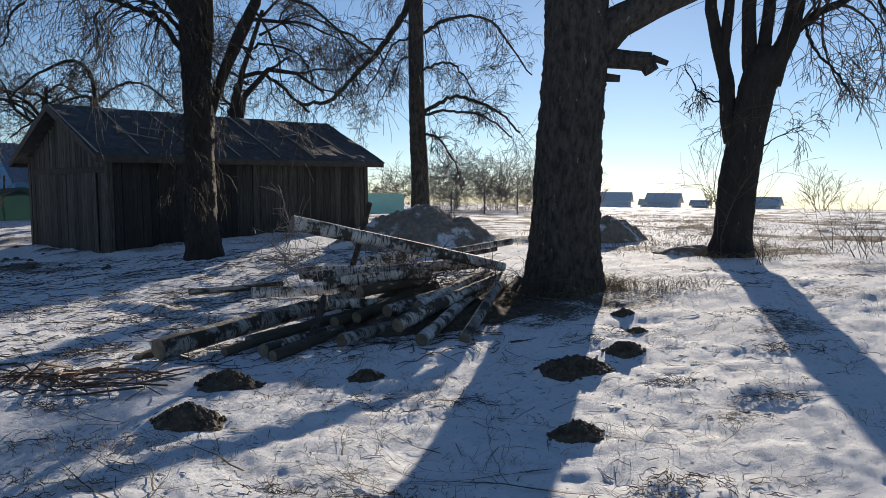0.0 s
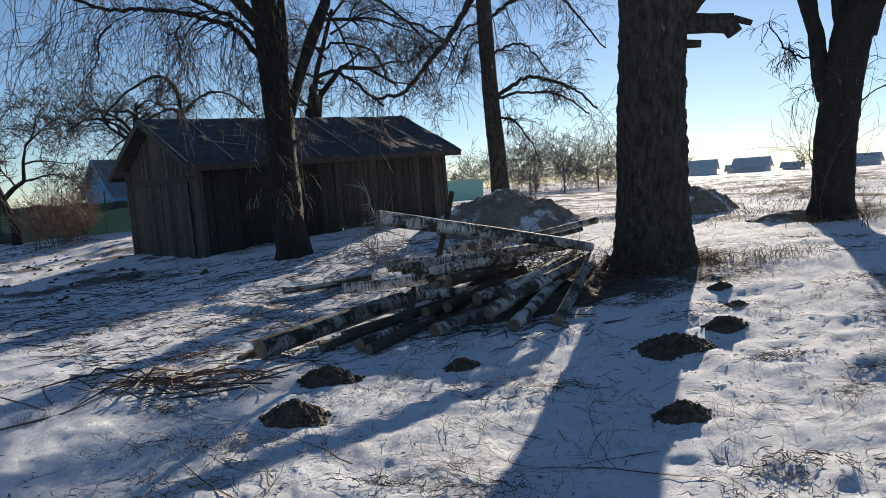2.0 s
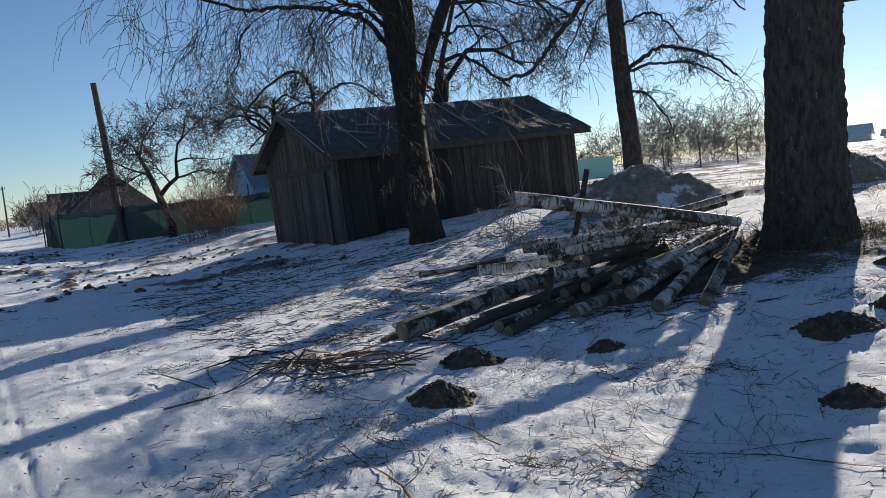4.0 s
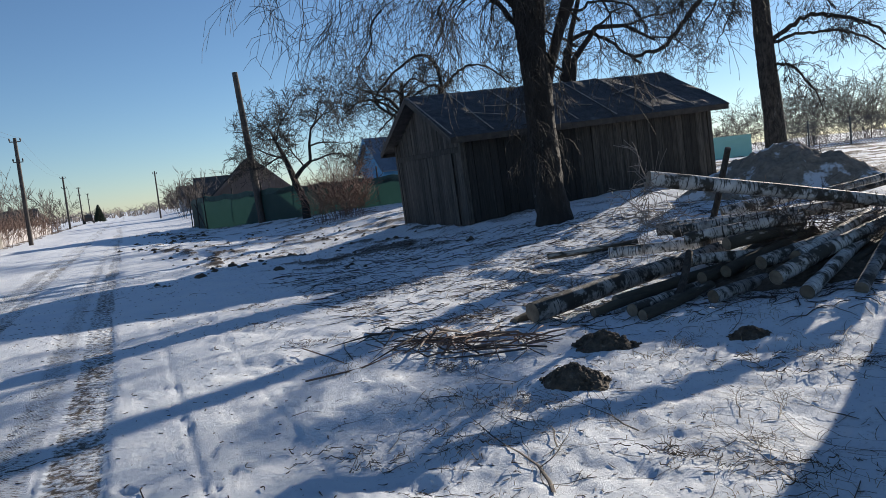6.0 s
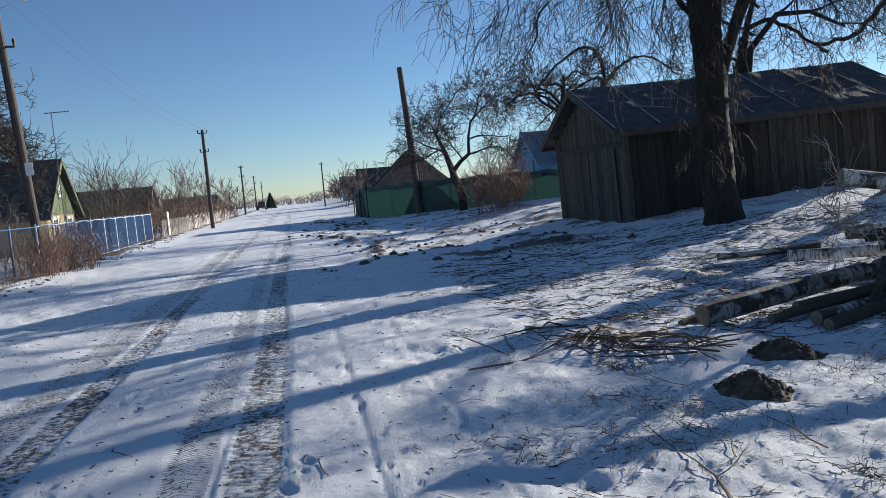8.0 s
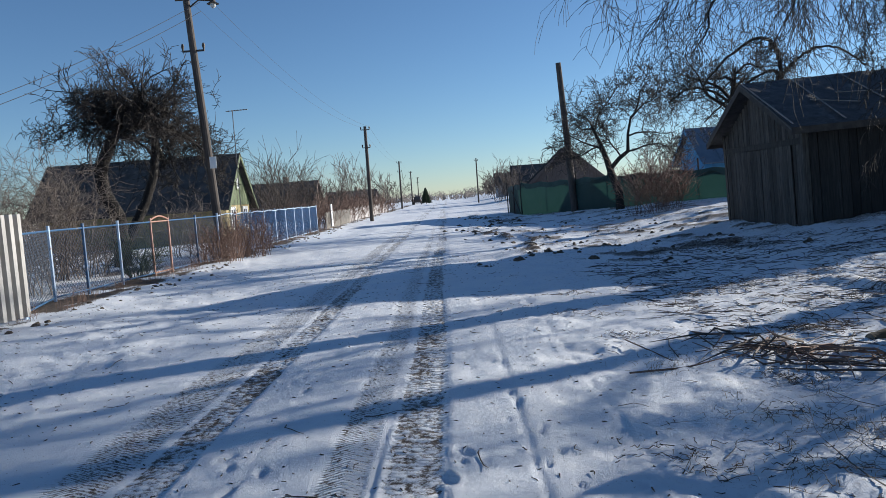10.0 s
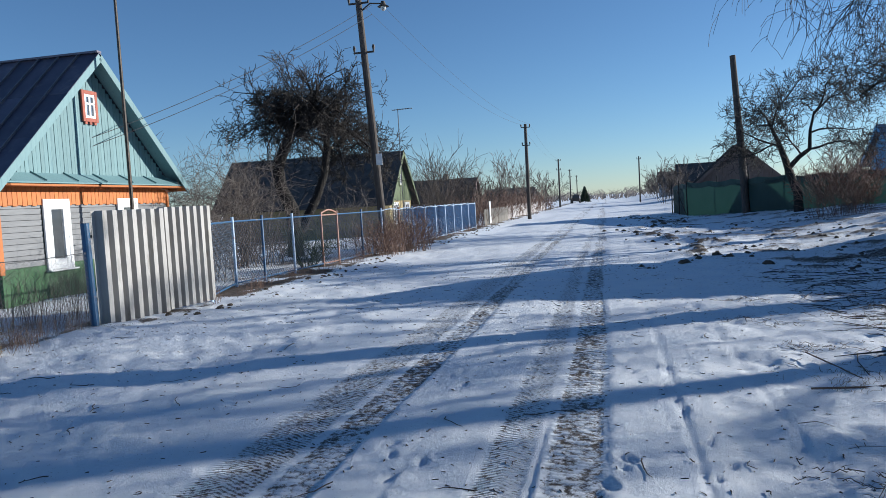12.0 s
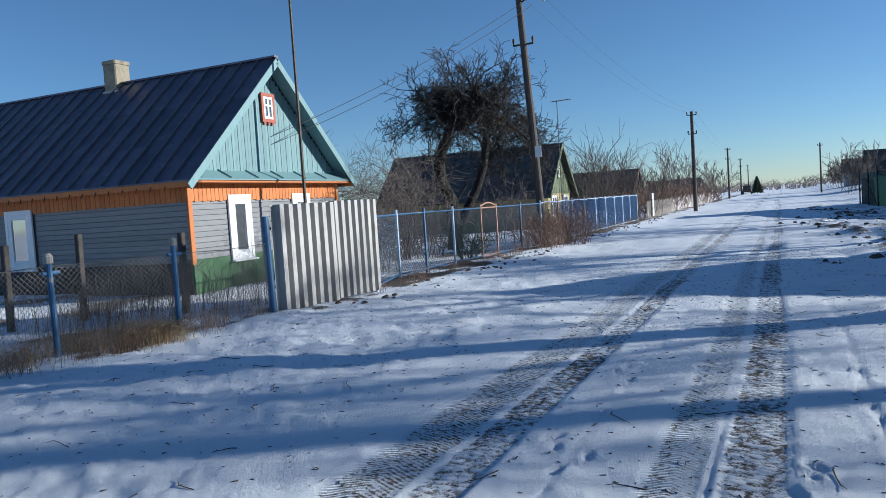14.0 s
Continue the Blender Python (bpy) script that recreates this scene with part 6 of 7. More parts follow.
net_run((-30.5, 35.4), (-35.4, 39.7), 2.05, 1.9, 3)
part("brace", Acc().tube([V(-29.9, 34.5, 0.15), V(-30.8, 34.8, 1.6)], [0.03, 0.03], 6), M_DARKPOST, net)
sheet = thing("sheet_fence", "mint green sheet fence far behind the shed", "fence", facing(2.6, 41, 0, 0, 0, 1.0))
part("sheet", Acc().box(-0.03, 0.03, -0.95, 1.45, -0.2, 1.12), M_GREENSHEET, sheet)
part("rail", Acc().box(0.03, 0.08, -0.95, 1.45, 0.92, 1.16), M_GREENSHEET, sheet)
for k in range(5):
    part("post", Acc().box(-0.10, -0.035, -0.95 + 0.58 * k, -0.87 + 0.58 * k, -0.2, 1.1), M_IRON, sheet)
wire = thing("chain_link_fence", "tall grey chain-link fence across the field edge", "fence", facing(-4.0, 43, 0, 0, 0, 1.1))
acc = Acc()
lattice_net(acc, 0, 0, -2.6, 5.0, 0.0, 1.35, 0.14, 0.008)
part("wire_net", acc, M_WIRE, wire)
for k in range(5):
    part("post", Acc().tube([V(0, -2.6 + 1.9 * k, -0.3), V(0, -2.6 + 1.9 * k, 1.42)], [0.04, 0.04], 8), M_WIRE, wire)

# ---- poles and wires ----
def pole(name, label, x, y, h, r, arms, lean=(0, 0), group="poles along the road"):
    z = float(broad(x, y))
    root = thing(name, label, "utility pole", pose(x, y, z), group)
    top = V(lean[0], lean[1], h)
    part("shaft", Acc().tube([V(0, 0, -0.3), top * 0.5, top], [r, r * 0.88, r * 0.72], 12), M_POLE, root)
    e = V(RX, RY, 0)
    for za, w in arms:
        c = top * (za / h)
        arm = part("crossarm", Acc().bar(c - e * w, c + e * w, 0.05, 0.06), M_IRON, root)
        for q in (-1, 1):
            part("insulator", Acc().tube([c + e * q * w * 0.95, c + e * q * w * 0.95 + V(0, 0, 0.16), c + e * q * w * 0.95 + V(0, 0, 0.24)], [0.02, 0.055, 0.03], 8), M_IRON, arm)
    return root
p1x, p1y = -23.52, 11.63
P1 = pole("utility_pole", "dark utility pole with a street lamp and a white plate", p1x, p1y, 8.9, 0.145, ((6.85, 0.36), (8.5, 0.36)), (-0.20, -0.40))
part("plate", Acc().bar((0.16, -0.14, 3.0), (0.16, -0.14, 3.38), 0.22, 0.012, (0.7, -0.7, 0)), M_PVC, P1, "white plate")
lampx = part("lamp_arm", Acc().tube([V(-0.18, -0.36, 8.2), V(0.1, -0.1, 8.45), V(0.40, 0.24, 8.4)], [0.025] * 3, 6), M_IRON, P1)
part("lamp_hood", Acc().tube([V(0.40, 0.24, 8.48), V(0.40, 0.24, 8.36), V(0.40, 0.24, 8.30)], [0.06, 0.10, 0.20], 14), M_IRON, lampx)
part("lamp_glass", Acc().tube([V(0.40, 0.24, 8.30), V(0.40, 0.24, 8.22), V(0.40, 0.24, 8.16)], [0.10, 0.09, 0.03], 12), M_LAMPGLASS, lampx)
spots = [(p1x, p1y, 8.5)]
for k, (x, y, h) in enumerate(((-45.28, 35.11, 7.2), (-86.2, 73.2, 7.15), (-121, 106, 7.2), (-158, 141, 7.2))):
    pole("utility_pole", "dark wooden utility pole with crossarms beside the road", x, y, h, 0.15, ((h - 0.25, 0.34), (h - 1.6, 0.30)))
    spots.append((x, y, h))
rx2, ry2 = xy(4.6, 118)
pole("utility_pole", "thin utility pole on the far side of the road", rx2, ry2, 7.0, 0.13, ((6.6, 0.3),))
lean_x, lean_y = polar(36.3, 41.0, -0.45, -0.1)
pole("old_pole", "leaning bare wooden pole behind the green net fence", lean_x, lean_y, 8.0, 0.20, (), (-0.38, -0.25), group="")
wires = thing("overhead_wire", "thin overhead wires sagging between the poles", "wire", pose(0, 0, 0), kind="stuff")
acc = Acc()
def sag(a, b, drop, r=0.011):
    pts = [a.lerp(b, i / 14) - V(0, 0, drop * 4 * (i / 14) * (1 - i / 14)) for i in range(15)]
    acc.tube(pts, [r] * 15, 4)
e = V(RX, RY, 0)
for (x0, y0, h0), (x1, y1, h1) in zip(spots, spots[1:]):
    for q in (-0.32, 0.32):
        sag(V(x0, y0, h0) + e * q, V(x1, y1, h1) + e * q, 0.7, 0.006)
b0 = V(*xy(-8.0, -14), 8.4)
for q, z in ((-0.34, 0.0), (0.34, 0.0)):
    sag(b0 + e * q, V(p1x, p1y, 8.6 + z) + e * q, 0.9)
gx, gy = xy(-12.4, 15.9)
sag(V(p1x, p1y, 8.45), V(gx, gy, 3.6), 0.25, 0.008)
sag(V(p1x, p1y, 8.15), V(gx, gy, 3.4), 0.25, 0.008)
part("wire", acc, M_WIRE, wires)
mx_, my_ = polar(80.9, 19.04, -0.56, -0.15)
mast = thing("mast", "thin dark steel mast beside the house gable", "mast", pose(mx_, my_, 0))
part("tube", Acc().tube([V(0, 0, -0.2), V(-0.02, 0, 3.2), V(-0.06, 0, 6.0), V(-0.12, 0, 8.6)], [0.045, 0.042, 0.036, 0.03], 8), M_IRON, mast)

# ---- orchard, hedges, far woods ----
ax, ay = polar(69.3, 27.0, -0.5, -0.15)
CROOKED = [(12, 0.30, -0.01, 0.24, 0.55), (5, 0.5, -0.03, 0.26, 0.5), (0, 0.5, 0, 0.2, 0.5)]
across = V(0.353, 0.935, 0)
def stem_at(a, b, z):
    """A place on the tree: a metres along the fence, b behind it."""
    return a * across.x - b * across.y, a * across.y + b * across.x, z
UMBRELLA = [(11, 0.42, 0.24, 0.26, 0.62), (8, 0.55, 0.14, 0.32, 0.66), (3, 0.6, 0.06, 0.3, 0.6), (0, 0.5, 0, 0.24, 0.5)]
def golden(k, span=1.0):
    return span * ((k * 0.618034) % 1)
tree("apple_tree", "dense dark old apple tree with two twisted stems", ax, ay,
    [[(stem_at(-0.22, 0, 0), 0.30), (stem_at(-0.20, 0, 0.9), 0.25), (stem_at(-0.22, 0.1, 1.65), 0.24), (stem_at(-0.56, 0, 2.4), 0.22), (stem_at(-0.62, 0, 3.2), 0.21), (stem_at(-0.33, 0.1, 3.9), 0.20), (stem_at(-0.02, 0.2, 4.45), 0.16), (stem_at(0.3, 0.2, 5.3), 0.08)],
     [(stem_at(-0.1, 0.1, 0.7), 0.17), (stem_at(0.15, 0.2, 1.1), 0.17), (stem_at(0.64, 0.3, 2.0), 0.165), (stem_at(0.99, 0.3, 2.9), 0.15), (stem_at(1.13, 0.3, 3.7), 0.14), (stem_at(1.18, 0.3, 4.45), 0.12), (stem_at(1.0, 0.3, 5.4), 0.06)]],
    [(stem_at(-0.1 + golden(k, 1.7), 0.2, 4.35 + 0.60 * math.sin(math.pi * golden(k))), k * 137.5, -4 + (k * 29) % 38, 2.55 + 0.02 * (k % 9), 0.065) for k in range(26)],
    UMBRELLA, 91, sides=24, depth=0.16, bark=M_BARKDARK, twig=M_TWIG_DARK, thin=0.0085,
    shoots=[(stem_at(0.1 + golden(k, 1.5), 0.2, 4.4 + 0.5 * math.sin(math.pi * golden(k))), k * 137.5 + 20, -10 + (k * 23) % 64, 3.5 - 0.021 * ((k * 23) % 64), 0.05) for k in range(28)], shoot_spec=CROOKED)
def bush(name, label, x, y, h, w, count, seed, mat=M_TWIG, group="", z=None, r=0.012, spec=None, last=3, lean=0.35):
    rng = random.Random(seed)
    root = thing(name, label, "bush", pose(x, y, float(broad(x, y)) - 0.03 if z is None else z), group)
    acc = Acc()
    for k in range(count):
        a, q = rng.uniform(0, 6.28), w * 0.5 * math.sqrt(rng.random())
        d = V(math.cos(a) * lean * rng.random(), math.sin(a) * lean * rng.random(), 1).normalized()
        grow(acc, rng, V(math.cos(a) * q, math.sin(a) * q, 0), d, h * rng.uniform(0.6, 1.05), r, 1, last, spec or SPREADING, max(0.003, 0.00020 * math.hypot(x, y)))
    part("brush", acc, mat, root, smooth=True)
    return root
FARTREE = [(9, 0.5, -0.03, 0.09, 0.45), (8, 0.5, -0.03, 0.10, 0.45), (4, 0.5, -0.02, 0.12, 0.4), (0, 0.5, 0, 0.12, 0.4)]
TUFT = [(5, 0.5, 0, 0.12, 0.45), (6, 0.5, 0, 0.14, 0.45), (4, 0.5, 0, 0.16, 0.45), (0, 0.5, 0, 0.16, 0.4)]
bush("currant_bush", "red-brown currant bushes at the foot of the utility pole", *xy(-7.45, 25.3), 1.25, 2.1, 120, 5, M_STEM, r=0.010, spec=TUFT, last=2)
bush("currant_bush", "red-brown currant bushes at the foot of the utility pole", *xy(-7.5, 22.8), 1.1, 1.5, 60, 6, M_STEM, r=0.010, spec=TUFT, last=2)
bush("shrub", "dense reddish bare shrub on the verge by the net fence", *polar(30.6, 29.8, -0.4, 0), 1.8, 2.1, 80, 7, M_STEM, r=0.009, spec=TUFT)
bush("young_fir", "small dark evergreen shrub inside the mesh fence", *xy(-8.5, 19.4), 1.1, 0.5, 26, 8, M_FIR, r=0.016, spec=TUFT, lean=0.8)
for k, (u, v, h, w) in enumerate(((-11.2, 20.8, 3.0, 2.0), (-9.6, 16.2, 1.7, 1.2), (-12.6, 21.5, 3.6, 2.4), (-10.3, 21.0, 1.3, 1.2), (-11.5, 23, 1.6, 1.4), (-10.2, 30.0, 2.0, 1.6), (-10.4, 27.5, 2.2, 1.5))):
    bush("fruit_bush", "tangled bare fruit bushes in the yard", *xy(u, v), h, w, 26 if k < 3 else 9, 20 + k, M_TWIG_MID, "bushes in the yards", r=0.02)
for k, (u, v, h) in enumerate(((-10, 44, 4.0), (-12, 49, 4.6), (-9.5, 54, 3.2), (-13, 58, 4.5), (-10.5, 64, 3.4), (-11.5, 73, 5.0), (-9.5, 80, 3.2), (-12, 100, 5.5), (-10, 118, 4.5), (6.5, 56, 1.9), (6.0, 60, 2.3), (7.2, 66, 2.0), (6.5, 86, 5.5), (7.5, 94, 6.5), (6.8, 101, 6), (7.5, 112, 6.5), (8, 125, 6), (14, 47, 3.2), (-11, 150, 6), (8, 160, 6))):
    bush("roadside_tree", "bare greyish trees and scrub further along the road", *xy(u, v), h * (0.58 if u > 0 else 0.95), 2.4, 12 if k < 5 else 7, 40 + k, M_TWIG if k < 5 or k % 3 == 0 else M_TWIG_MID, "trees along the far road", r=0.030, last=3, lean=0.5, spec=FARTREE)
# haze over the far bushes is put into their paler twig colours
for k in range(17):
    az, d = 4.8 - 0.98 * k, 52 + (k * 7) % 9
    bush("field_bush", "bare bushes along the field edge, paled for haze", *polar(az, d), (3.9 if -8 < az < -0.5 else 2.2) + 0.8 * ((k * 37) % 10) / 10, 3.4, 11 if -8 < az < -0.5 else 6, 80 + k, M_TWIG_MID, "bushes along the field edge", r=0.02, lean=0.9, spec=SPREADING)
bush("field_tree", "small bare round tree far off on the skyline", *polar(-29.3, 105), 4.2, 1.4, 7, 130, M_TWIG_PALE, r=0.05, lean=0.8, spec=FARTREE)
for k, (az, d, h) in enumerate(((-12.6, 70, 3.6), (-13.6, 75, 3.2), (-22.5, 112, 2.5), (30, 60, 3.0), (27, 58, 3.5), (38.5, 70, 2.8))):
    bush("field_bush", "bare bushes along the field edge, paled for haze", *polar(az, d, -0.2), h, 2.6, 9, 140 + k, M_TWIG_PALE, "bushes along the field edge", r=0.035, lean=0.5, spec=FARTREE)

def woods():
    """The distant tree line, on a wide ring."""
    acc, rng = Acc(), random.Random(77)
    for k in range(2400):
        az = rng.uniform(2, 112) if k < 1700 else rng.uniform(112, 320)
        d = rng.uniform(230, 330)
        x, y = polar(az, d)
        h = rng.uniform(1.8, 4.2)
        z = float(broad(x, y)) - 0.5
        for q in range(3):
            acc.tube([V(x, y, z), V(x + rng.gauss(0, 0.7), y + rng.gauss(0, 0.7), z + h * 0.6), V(x + rng.gauss(0, 1.5), y + rng.gauss(0, 1.5), z + h)], [0.14, 0.12, 0.04], 3, caps=False)
    # pale twig colour stands for the haze on the distant trees
    thing("far_woods", "distant line of bare woods, greyed for haze", "woods", pose(0, 0, 0), kind="stuff", acc=acc, material=M_TWIG_PALE)
woods()

for k in range(16):
    u, v = -8.6 - 0.7 * ((k * 7) % 3), 46 + 3.3 * k
    bush("roadside_scrub", "brown bare scrub along the far roadside", *xy(u, v), 1.6 + 0.8 * ((k * 13) % 5) / 5, 3.0, 26, 200 + k, M_STEM, "scrub along the far roadside", r=0.016, spec=TUFT, last=2)

def fir(x, y, h, seed):
    """A dark conifer: whorls of drooping boughs round a stem."""
    rng = random.Random(seed)
    root = thing("fir_tree", "dark evergreen fir standing far down the road", "tree", pose(x, y, float(broad(x, y))))
    part("trunk", Acc().tube([V(0, 0, -0.2), V(0, 0, h * 0.98)], [0.12, 0.02], 7), M_BARKDARK, root)
    acc = Acc()
    for k in range(150):
        z = h * (0.08 + 0.88 * (k / 150))
        a, reach = k * 2.4, 0.44 * h * (1 - z / h) ** 0.8 * rng.uniform(0.75, 1.1) + 0.1
        tip = V(math.cos(a) * reach, math.sin(a) * reach, z - 0.18 * reach)
        acc.tube([V(0, 0, z), tip * 0.6 + V(0, 0, 0.45 * z), tip], [0.05, 0.11, 0.015], 4, caps=False)
    part("crown", acc, M_FIR, root, smooth=True)
fir(*xy(-5.2, 172), 3.6, 3)

# a dark vehicle standing far down the road
car = thing("parked_car", "small dark off-road car parked far down the road", "car", road_pose(-6.7, 160, 0.0))
part("body", Acc().box(-0.8, 0.8, -1.9, 1.9, 0.45, 1.05), M_VEHICLE, car)
part("cabin", Acc().slab([(-0.75, -1.7, 1.05), (-0.75, 0.7, 1.05), (-0.68, 0.35, 1.75), (-0.68, -1.6, 1.75)], (1.42, 0, 0)), M_VEHICLE, car)
part("rear_window", Acc().box(-0.55, 0.55, -1.74, -1.70, 1.15, 1.6), M_GLASS, car)
for qx in (-0.78, 0.78):
    part("tail_lamp", Acc().box(qx - 0.07 * (qx > 0) , qx + 0.07 * (qx < 0), -1.93, -1.88, 0.75, 0.95), M_REDTRIM, car)
    for qy in (-1.2, 1.2):
        part("wheel", Acc().tube([V(qx - 0.1, qy, 0.36), V(qx + 0.1, qy, 0.36)], [0.36, 0.36], 16), M_RUBBER, car)

# ---- litter on the snow ----
def scatter_twigs(name, label, count, seed, place, length, r, mat, lift=0.012, curl=0.35, kind="stuff", cat="twigs"):
    """Thin crooked twigs lying on the snow."""
    rng = random.Random(seed)
    spots_, shapes = [], []
    for k in range(count):
        x, y = place(rng)
        L = rng.uniform(*length)
        a = rng.uniform(0, 6.28)
        pts = [(x, y)]
        n = 4
        for i in range(n):
            a += rng.gauss(0, curl)
            x, y = x + math.cos(a) * L / n, y + math.sin(a) * L / n
            pts.append((x, y))
        shapes.append((pts, rng.uniform(0.6, 1.3) * r, [rng.uniform(0.2, 1.0) for _ in pts]))
        spots_ += pts
    arr = np.array(spots_)
    z = surface(arr[:, 0], arr[:, 1])[0]
    acc, i = Acc(), 0
    for pts, rr, lifts in shapes:
        acc.tube([V(px_, py_, z[i + j] + lift * lifts[j] + rr * 0.5) for j, (px_, py_) in enumerate(pts)], [rr, rr, rr * 0.85, rr * 0.7, rr * 0.4], 3, caps=False)
        i += len(pts)
    return thing(name, label, cat, pose(0, 0, 0), kind=kind, acc=acc, material=mat, smooth=True)

def on_slope(rng):
    while True:
        az, d = rng.uniform(-38, 40), 3.2 + 15 * rng.random() ** 1.3
        x, y = polar(az, d)
        if uv(x, y)[0] > 0.9 and rng.random() < 0.25 + 0.75 * (float(vnoise(x * 0.7, y * 0.7, 5)) > 0.5):
            return x, y
def near_shed(rng):
    while True:
        x, y = rng.uniform(-9, 1), rng.uniform(7, 16)
        if uv(x, y)[0] > 2.2:
            return x, y
def on_road(rng):
    u, v = rng.uniform(-7.5, 1.0), rng.uniform(1.5, 20)
    return xy(u, v)
scatter_twigs("fallen_twigs", "thin dark fallen twigs strewn over the snow", 750, 1, on_slope, (0.06, 0.34), 0.0026, M_TWIG, lift=0.008, curl=0.12)
scatter_twigs("fallen_twigs", "thin dark fallen twigs strewn before the shed", 2600, 2, near_shed, (0.08, 0.5), 0.0050, M_TWIG)
scatter_twigs("fallen_twigs", "few dark twigs lying on the snowy road", 130, 3, on_road, (0.06, 0.35), 0.004, M_TWIG)
scatter_twigs("twig_litter", "tiny dark bits of bark and twig on the snow", 2600, 5, on_slope, (0.012, 0.06), 0.0028, M_TWIG, lift=0.003, curl=0.15)
scatter_twigs("twig_litter", "tiny dark crumbs of earth and bark on the road", 2600, 6, on_road, (0.01, 0.05), 0.0045, M_TWIG, lift=0.002, curl=0.3)
def big_twigs(rng):
    return polar(rng.uniform(-32, 30), 3.4 + 5.0 * rng.random() ** 1.3)
BOUGH = [(5, 0.6, 0, 0.16, 0.5), (4, 0.6, 0, 0.18, 0.5), (3, 0.6, 0, 0.2, 0.5), (0, 0.5, 0, 0.2, 0.5)]
def bough(x, y, az, length, r, seed):
    """A fallen branch with its twigs, pressed flat on the snow."""
    rng = random.Random(seed)
    acc = Acc()
    grow(acc, rng, V(0, 0, 0), V(-math.sin(radians(az)), math.cos(radians(az)), 0), length, r, 0, 2, BOUGH, 0.0016)
    arr = np.array(acc.v)
    g = gz(x, y)
    arr[:, 2] = surface(x + arr[:, 0], y + arr[:, 1])[0] - g + 0.012 + 0.22 * np.abs(arr[:, 2])
    acc.v = [tuple(float(q) for q in p) for p in arr]
    root = thing("fallen_branch", "crooked dark fallen branch lying on the snow", "branch", pose(x, y, g), "fallen branches")
    part("wood", acc, M_TWIG, root, smooth=True)
bough(-1.28, 3.47, 38, 1.3, 0.013, 1)
bough(-1.0, 4.45, 62, 0.9, 0.008, 2)
bough(-0.1, 4.0, 70, 0.8, 0.006, 3)
bough(1.05, 3.95, 82, 1.3, 0.009, 4)
bough(0.85, 4.35, 110, 0.9, 0.007, 5)
bough(0.2, 4.7, 40, 0.7, 0.006, 6)
bough(1.7, 4.6, 60, 0.8, 0.006, 7)
bough(-3.6, 5.9, 20, 0.8, 0.005, 8)
bough(-2.0, 5.2, 75, 1.0, 0.008, 9)
DRIFTS = []
rngd = random.Random(77)
while len(DRIFTS) < 46:
    x, y = polar(rngd.uniform(-34, 40), 3.6 + 8.5 * rngd.random())
    if uv(x, y)[0] > 0.9:
        DRIFTS.append((x, y, rngd.uniform(0.10, 0.34)))
def in_drifts(rng):
    """Brown litter gathers in patches."""
    cx, cy, w = rng.choice(DRIFTS)
    return rng.gauss(cx, w), rng.gauss(cy, w * 0.6)
M_LITTER = surf("brown_litter", (0.10, 0.065, 0.04), (0.05, 0.035, 0.025), 3, rough=0.9, bump=0)
scatter_twigs("leaf_litter", "brown matted stalks and leaf bits in patches on snow", 2300, 9, in_drifts, (0.03, 0.16), 0.0030, M_LITTER, lift=0.03, curl=0.5)
for k in range(38):
    q = random.Random(300 + k)
    bough(*big_twigs(q), q.uniform(0, 360), q.uniform(0.3, 0.8), q.uniform(0.003, 0.006), 310 + k)
for k in range(22):
    q = random.Random(400 + k)
    bough(*near_shed(q), q.uniform(0, 360), q.uniform(0.6, 1.6), q.uniform(0.006, 0.012), 410 + k)

def straw(name, label, count, seed, place, h, mat=M_STRAW, lean=0.6, r=0.0022):
    """Dry grass blades standing through the snow."""
    rng = random.Random(seed)
    spots_ = [place(rng) for _ in range(count)]
    arr = np.array(spots_)
    z = surface(arr[:, 0], arr[:, 1])[0]
    acc = Acc()
    for (x, y), g in zip(spots_, z):
        H = rng.uniform(*h)
        a = rng.uniform(0, 6.28)
        lx_, ly_ = math.cos(a) * lean * H * rng.random(), math.sin(a) * lean * H * rng.random()
        acc.tube([V(x, y, g - 0.01), V(x + lx_ * 0.35, y + ly_ * 0.35, g + H * 0.65), V(x + lx_ * 1.3, y + ly_ * 1.3, g + H * 0.95)], [r, r * 0.8, r * 0.3], 3, caps=False)
    return thing(name, label, "grass", pose(0, 0, 0), kind="stuff", acc=acc, material=mat, smooth=True)
def tufty(centres, spread):
    def place(rng):
        cx, cy, w = centres[rng.randrange(len(centres))]
        return cx + rng.gauss(0, spread * w), cy + rng.gauss(0, spread * w)
    return place
rngt = random.Random(9)
slope_tufts = []
while len(slope_tufts) < 190:
    x, y = polar(rngt.uniform(-40, 36), 3.5 + 26 * rngt.random() ** 1.2)
    if uv(x, y)[0] > 1.2:
        slope_tufts.append((x, y, rngt.uniform(0.5, 1.6)))
straw("dry_grass", "dry straw-coloured grass poking through thin snow", 3600, 1, tufty(slope_tufts, 0.16), (0.015, 0.06), lean=2.6, r=0.002)
base_tufts = [(bx + 0.75 * math.cos(a), by + 0.6 * math.sin(a), 1.0) for a in np.linspace(0, 6.2, 14)] + [(bx + 1.1 + 0.25 * k, by - 0.45 + 0.12 * k, 1.3) for k in range(4)] + [(tx + 0.6 * math.cos(a), ty + 0.5 * math.sin(a), 1.2) for a in np.linspace(0, 6.2, 10)]
straw("dry_grass", "dry grass tufts round the tree trunks", 1500, 2, tufty(base_tufts, 0.16), (0.03, 0.14), lean=1.9, r=0.003)
verge_tufts = [(*xy(-8.15 + rngt.uniform(-0.5, 0.25), v), 1.0) for v in np.linspace(2, 10, 34)] + [(*xy(-7.7 + rngt.uniform(-0.2, 0.2), v), 0.8) for v in np.linspace(12.5, 44, 50)]
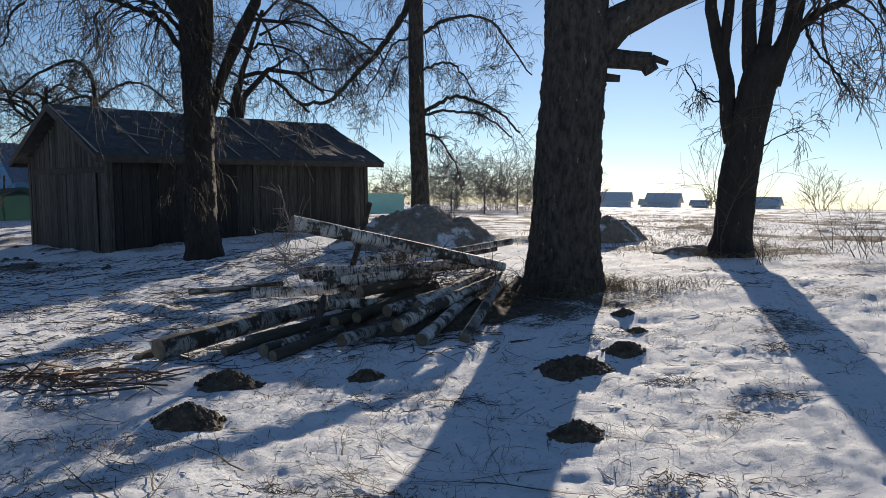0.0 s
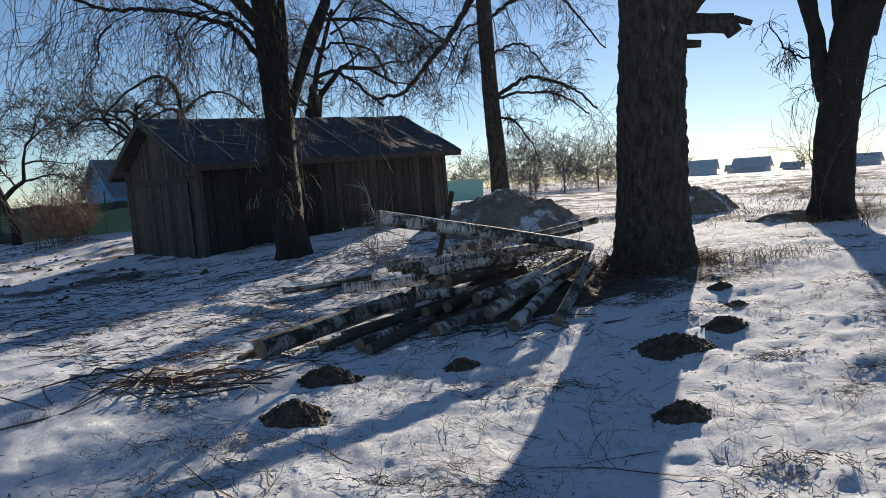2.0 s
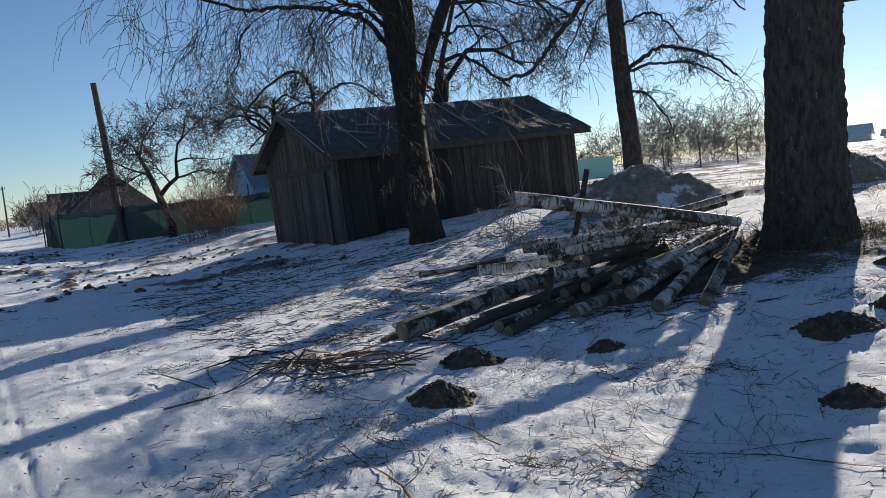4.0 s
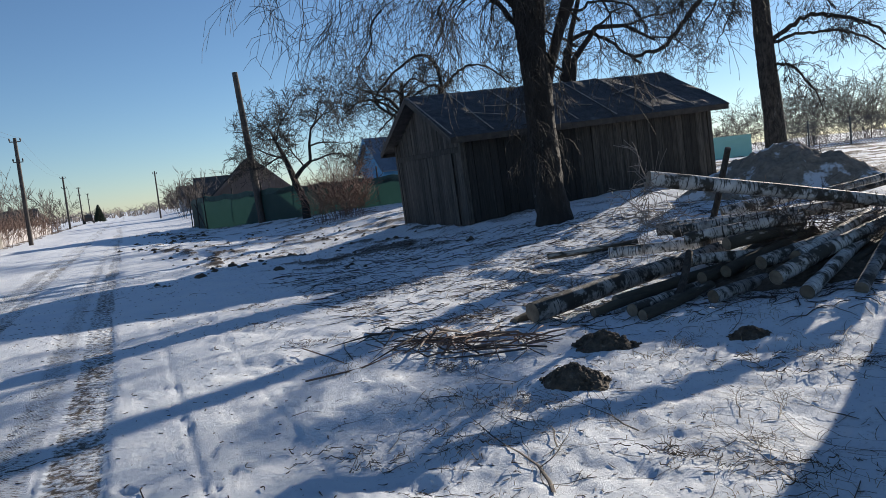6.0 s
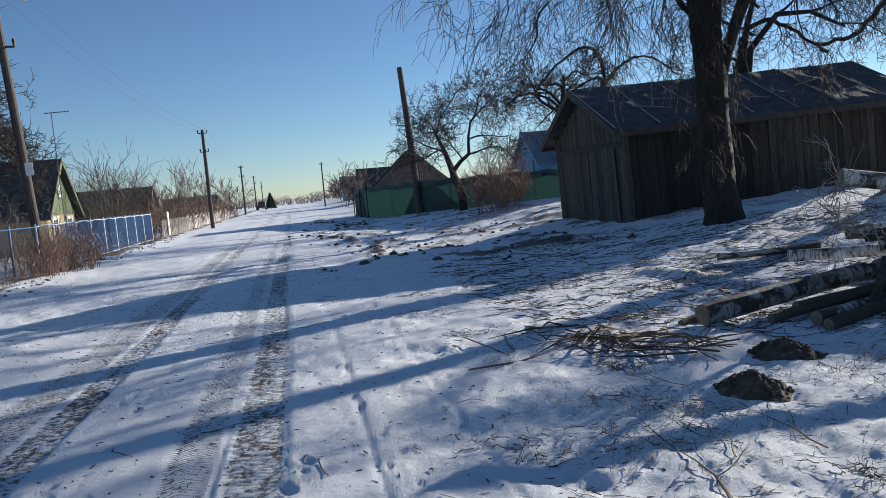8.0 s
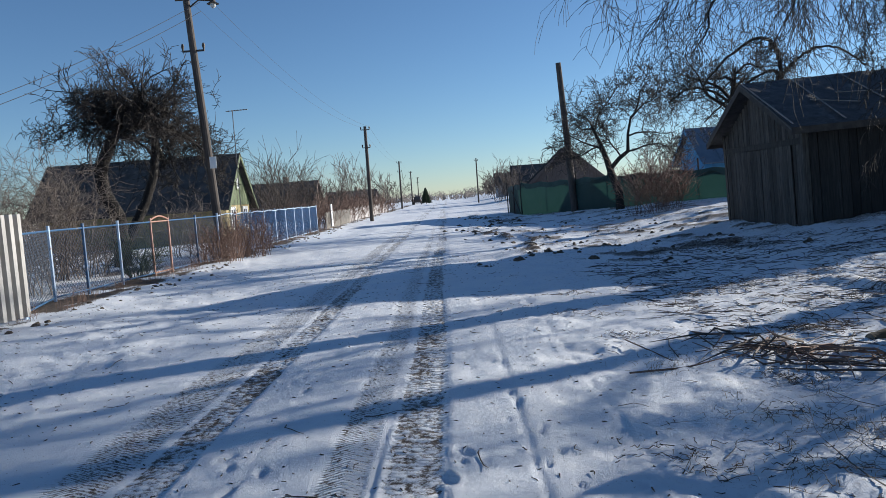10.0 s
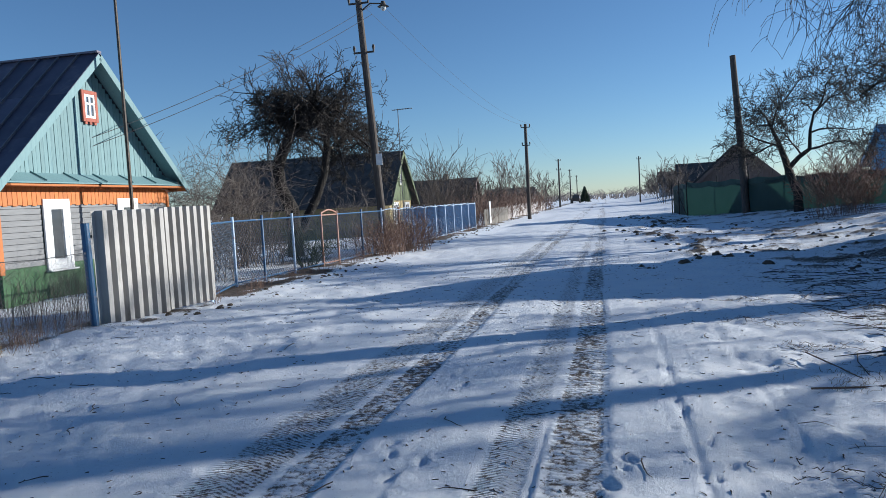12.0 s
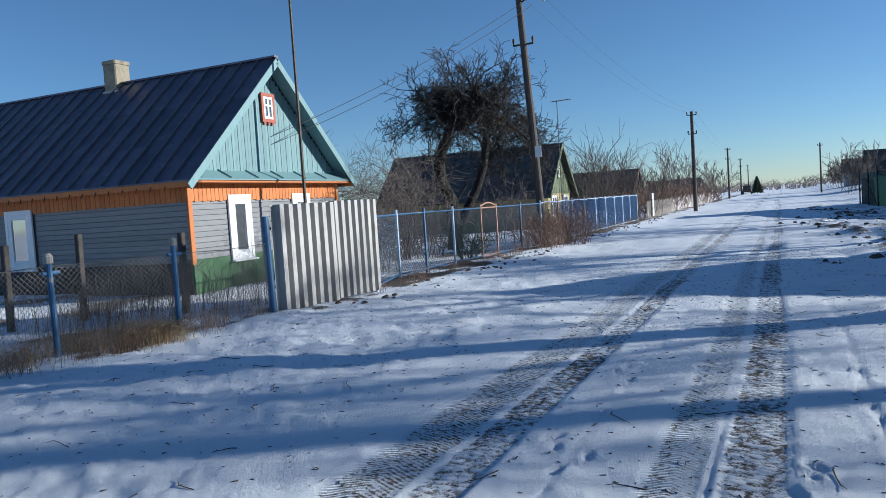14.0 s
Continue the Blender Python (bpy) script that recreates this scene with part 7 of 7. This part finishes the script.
straw("dry_weeds", "dry brown weeds along the yard fences", 2000, 3, tufty(verge_tufts, 0.14), (0.06, 0.38), M_STEM, 0.9, 0.003)
yard_tufts = [(*xy(rngt.uniform(-11.8, -8.5), rngt.uniform(3, 12)), 1.2) for k in range(40)]
straw("dry_weeds", "dry brown weeds in the snowy yard", 1700, 4, tufty(yard_tufts, 0.24), (0.2, 1.05), M_TWIG, 0.6, 0.0035)
straw_heap = [(*xy(-8.35 + 0.05 * k, 7.55 + 0.1 * k), 1.0) for k in range(3)] + [(*xy(-8.6, 6.9), 1.2), (*xy(-8.7, 5.9), 1.3)]
straw("dry_grass", "flattened pale dry grass at the fence foot", 1500, 7, tufty(straw_heap, 0.22), (0.08, 0.34), M_STRAW, 1.5, 0.0035)
field_tufts = [(*polar(rngt.uniform(-40, -10), rngt.uniform(14, 45)), 2.5) for k in range(130)]
straw("field_grass", "dry grass over the snowy field", 6500, 5, tufty(field_tufts, 0.34), (0.03, 0.13), M_STRAW, 2.0, 0.005)

# brushwood heap beside the logs
bp = thing("brushwood", "small heap of cut brushwood lying on the snow", "brushwood", pose(-2.95, 6.45, gz(-2.95, 6.45)))
rngb = random.Random(14)
for k in range(85):
    a = rngb.gauss(0.25, 1.1) + (math.pi if k % 2 else 0)
    c = V(rngb.gauss(0, 0.48), rngb.gauss(0, 0.26), 0.015 + 0.06 * rngb.random())
    L = rngb.uniform(0.35, 1.0)
    d = V(math.cos(a), math.sin(a), rngb.gauss(0, 0.06))
    pts = [c - d * L * 0.5, c + rag(rngb, 0.05), c + d * L * 0.5 + V(0, 0, rngb.gauss(0, 0.02))]
    for q in pts:
        q.z = max(q.z, 0.012)
    part("stick", Acc().tube(pts, [0.008 * rngb.uniform(0.4, 1.5)] * 2 + [0.003], 5), M_STEM if k % 2 == 0 else M_TWIG, bp, smooth=True)

# clods of dug earth along the ditch edge
def clods():
    rng, acc = random.Random(23), Acc()
    spots_ = []
    for k in range(170):
        v = rng.uniform(16, 52)
        u = 1.7 + 0.5 * math.sin(v * 0.35) + rng.gauss(0, 0.75)
        spots_.append((*xy(u, v), rng.uniform(0.02, 0.075) * rng.choice((0.6, 1, 1.5))))
    for k in range(130):
        u, v = rng.uniform(2.5, 7), rng.uniform(14, 34)
        spots_.append((*xy(u, v), rng.uniform(0.02, 0.06)))
    for k in range(120):
        u, v = -7.0 + rng.gauss(0, 0.25), rng.uniform(11, 46)
        spots_.append((*xy(u, v), rng.uniform(0.02, 0.05)))
    arr = np.array(spots_)
    zz = surface(arr[:, 0], arr[:, 1])[0]
    for (x, y, r), z in zip(spots_, zz):
        k0 = len(acc.v)
        acc.tube([V(x, y, z - r * 0.4), V(x, y, z + r * 0.1), V(x, y, z + r * 0.55), V(x, y, z + r * 0.8)], [r * 1.2, r * 1.25, r * 0.8, r * 0.3], 7)
        for q in range(k0, len(acc.v)):
            p = acc.v[q]
            acc.v[q] = (p[0] + rng.gauss(0, r * 0.2), p[1] + rng.gauss(0, r * 0.2), p[2] + rng.gauss(0, r * 0.12))
    thing("earth_clods", "frozen clods of dug earth along the roadside", "clods", pose(0, 0, 0), kind="stuff", acc=acc, material=M_SOIL)
clods()
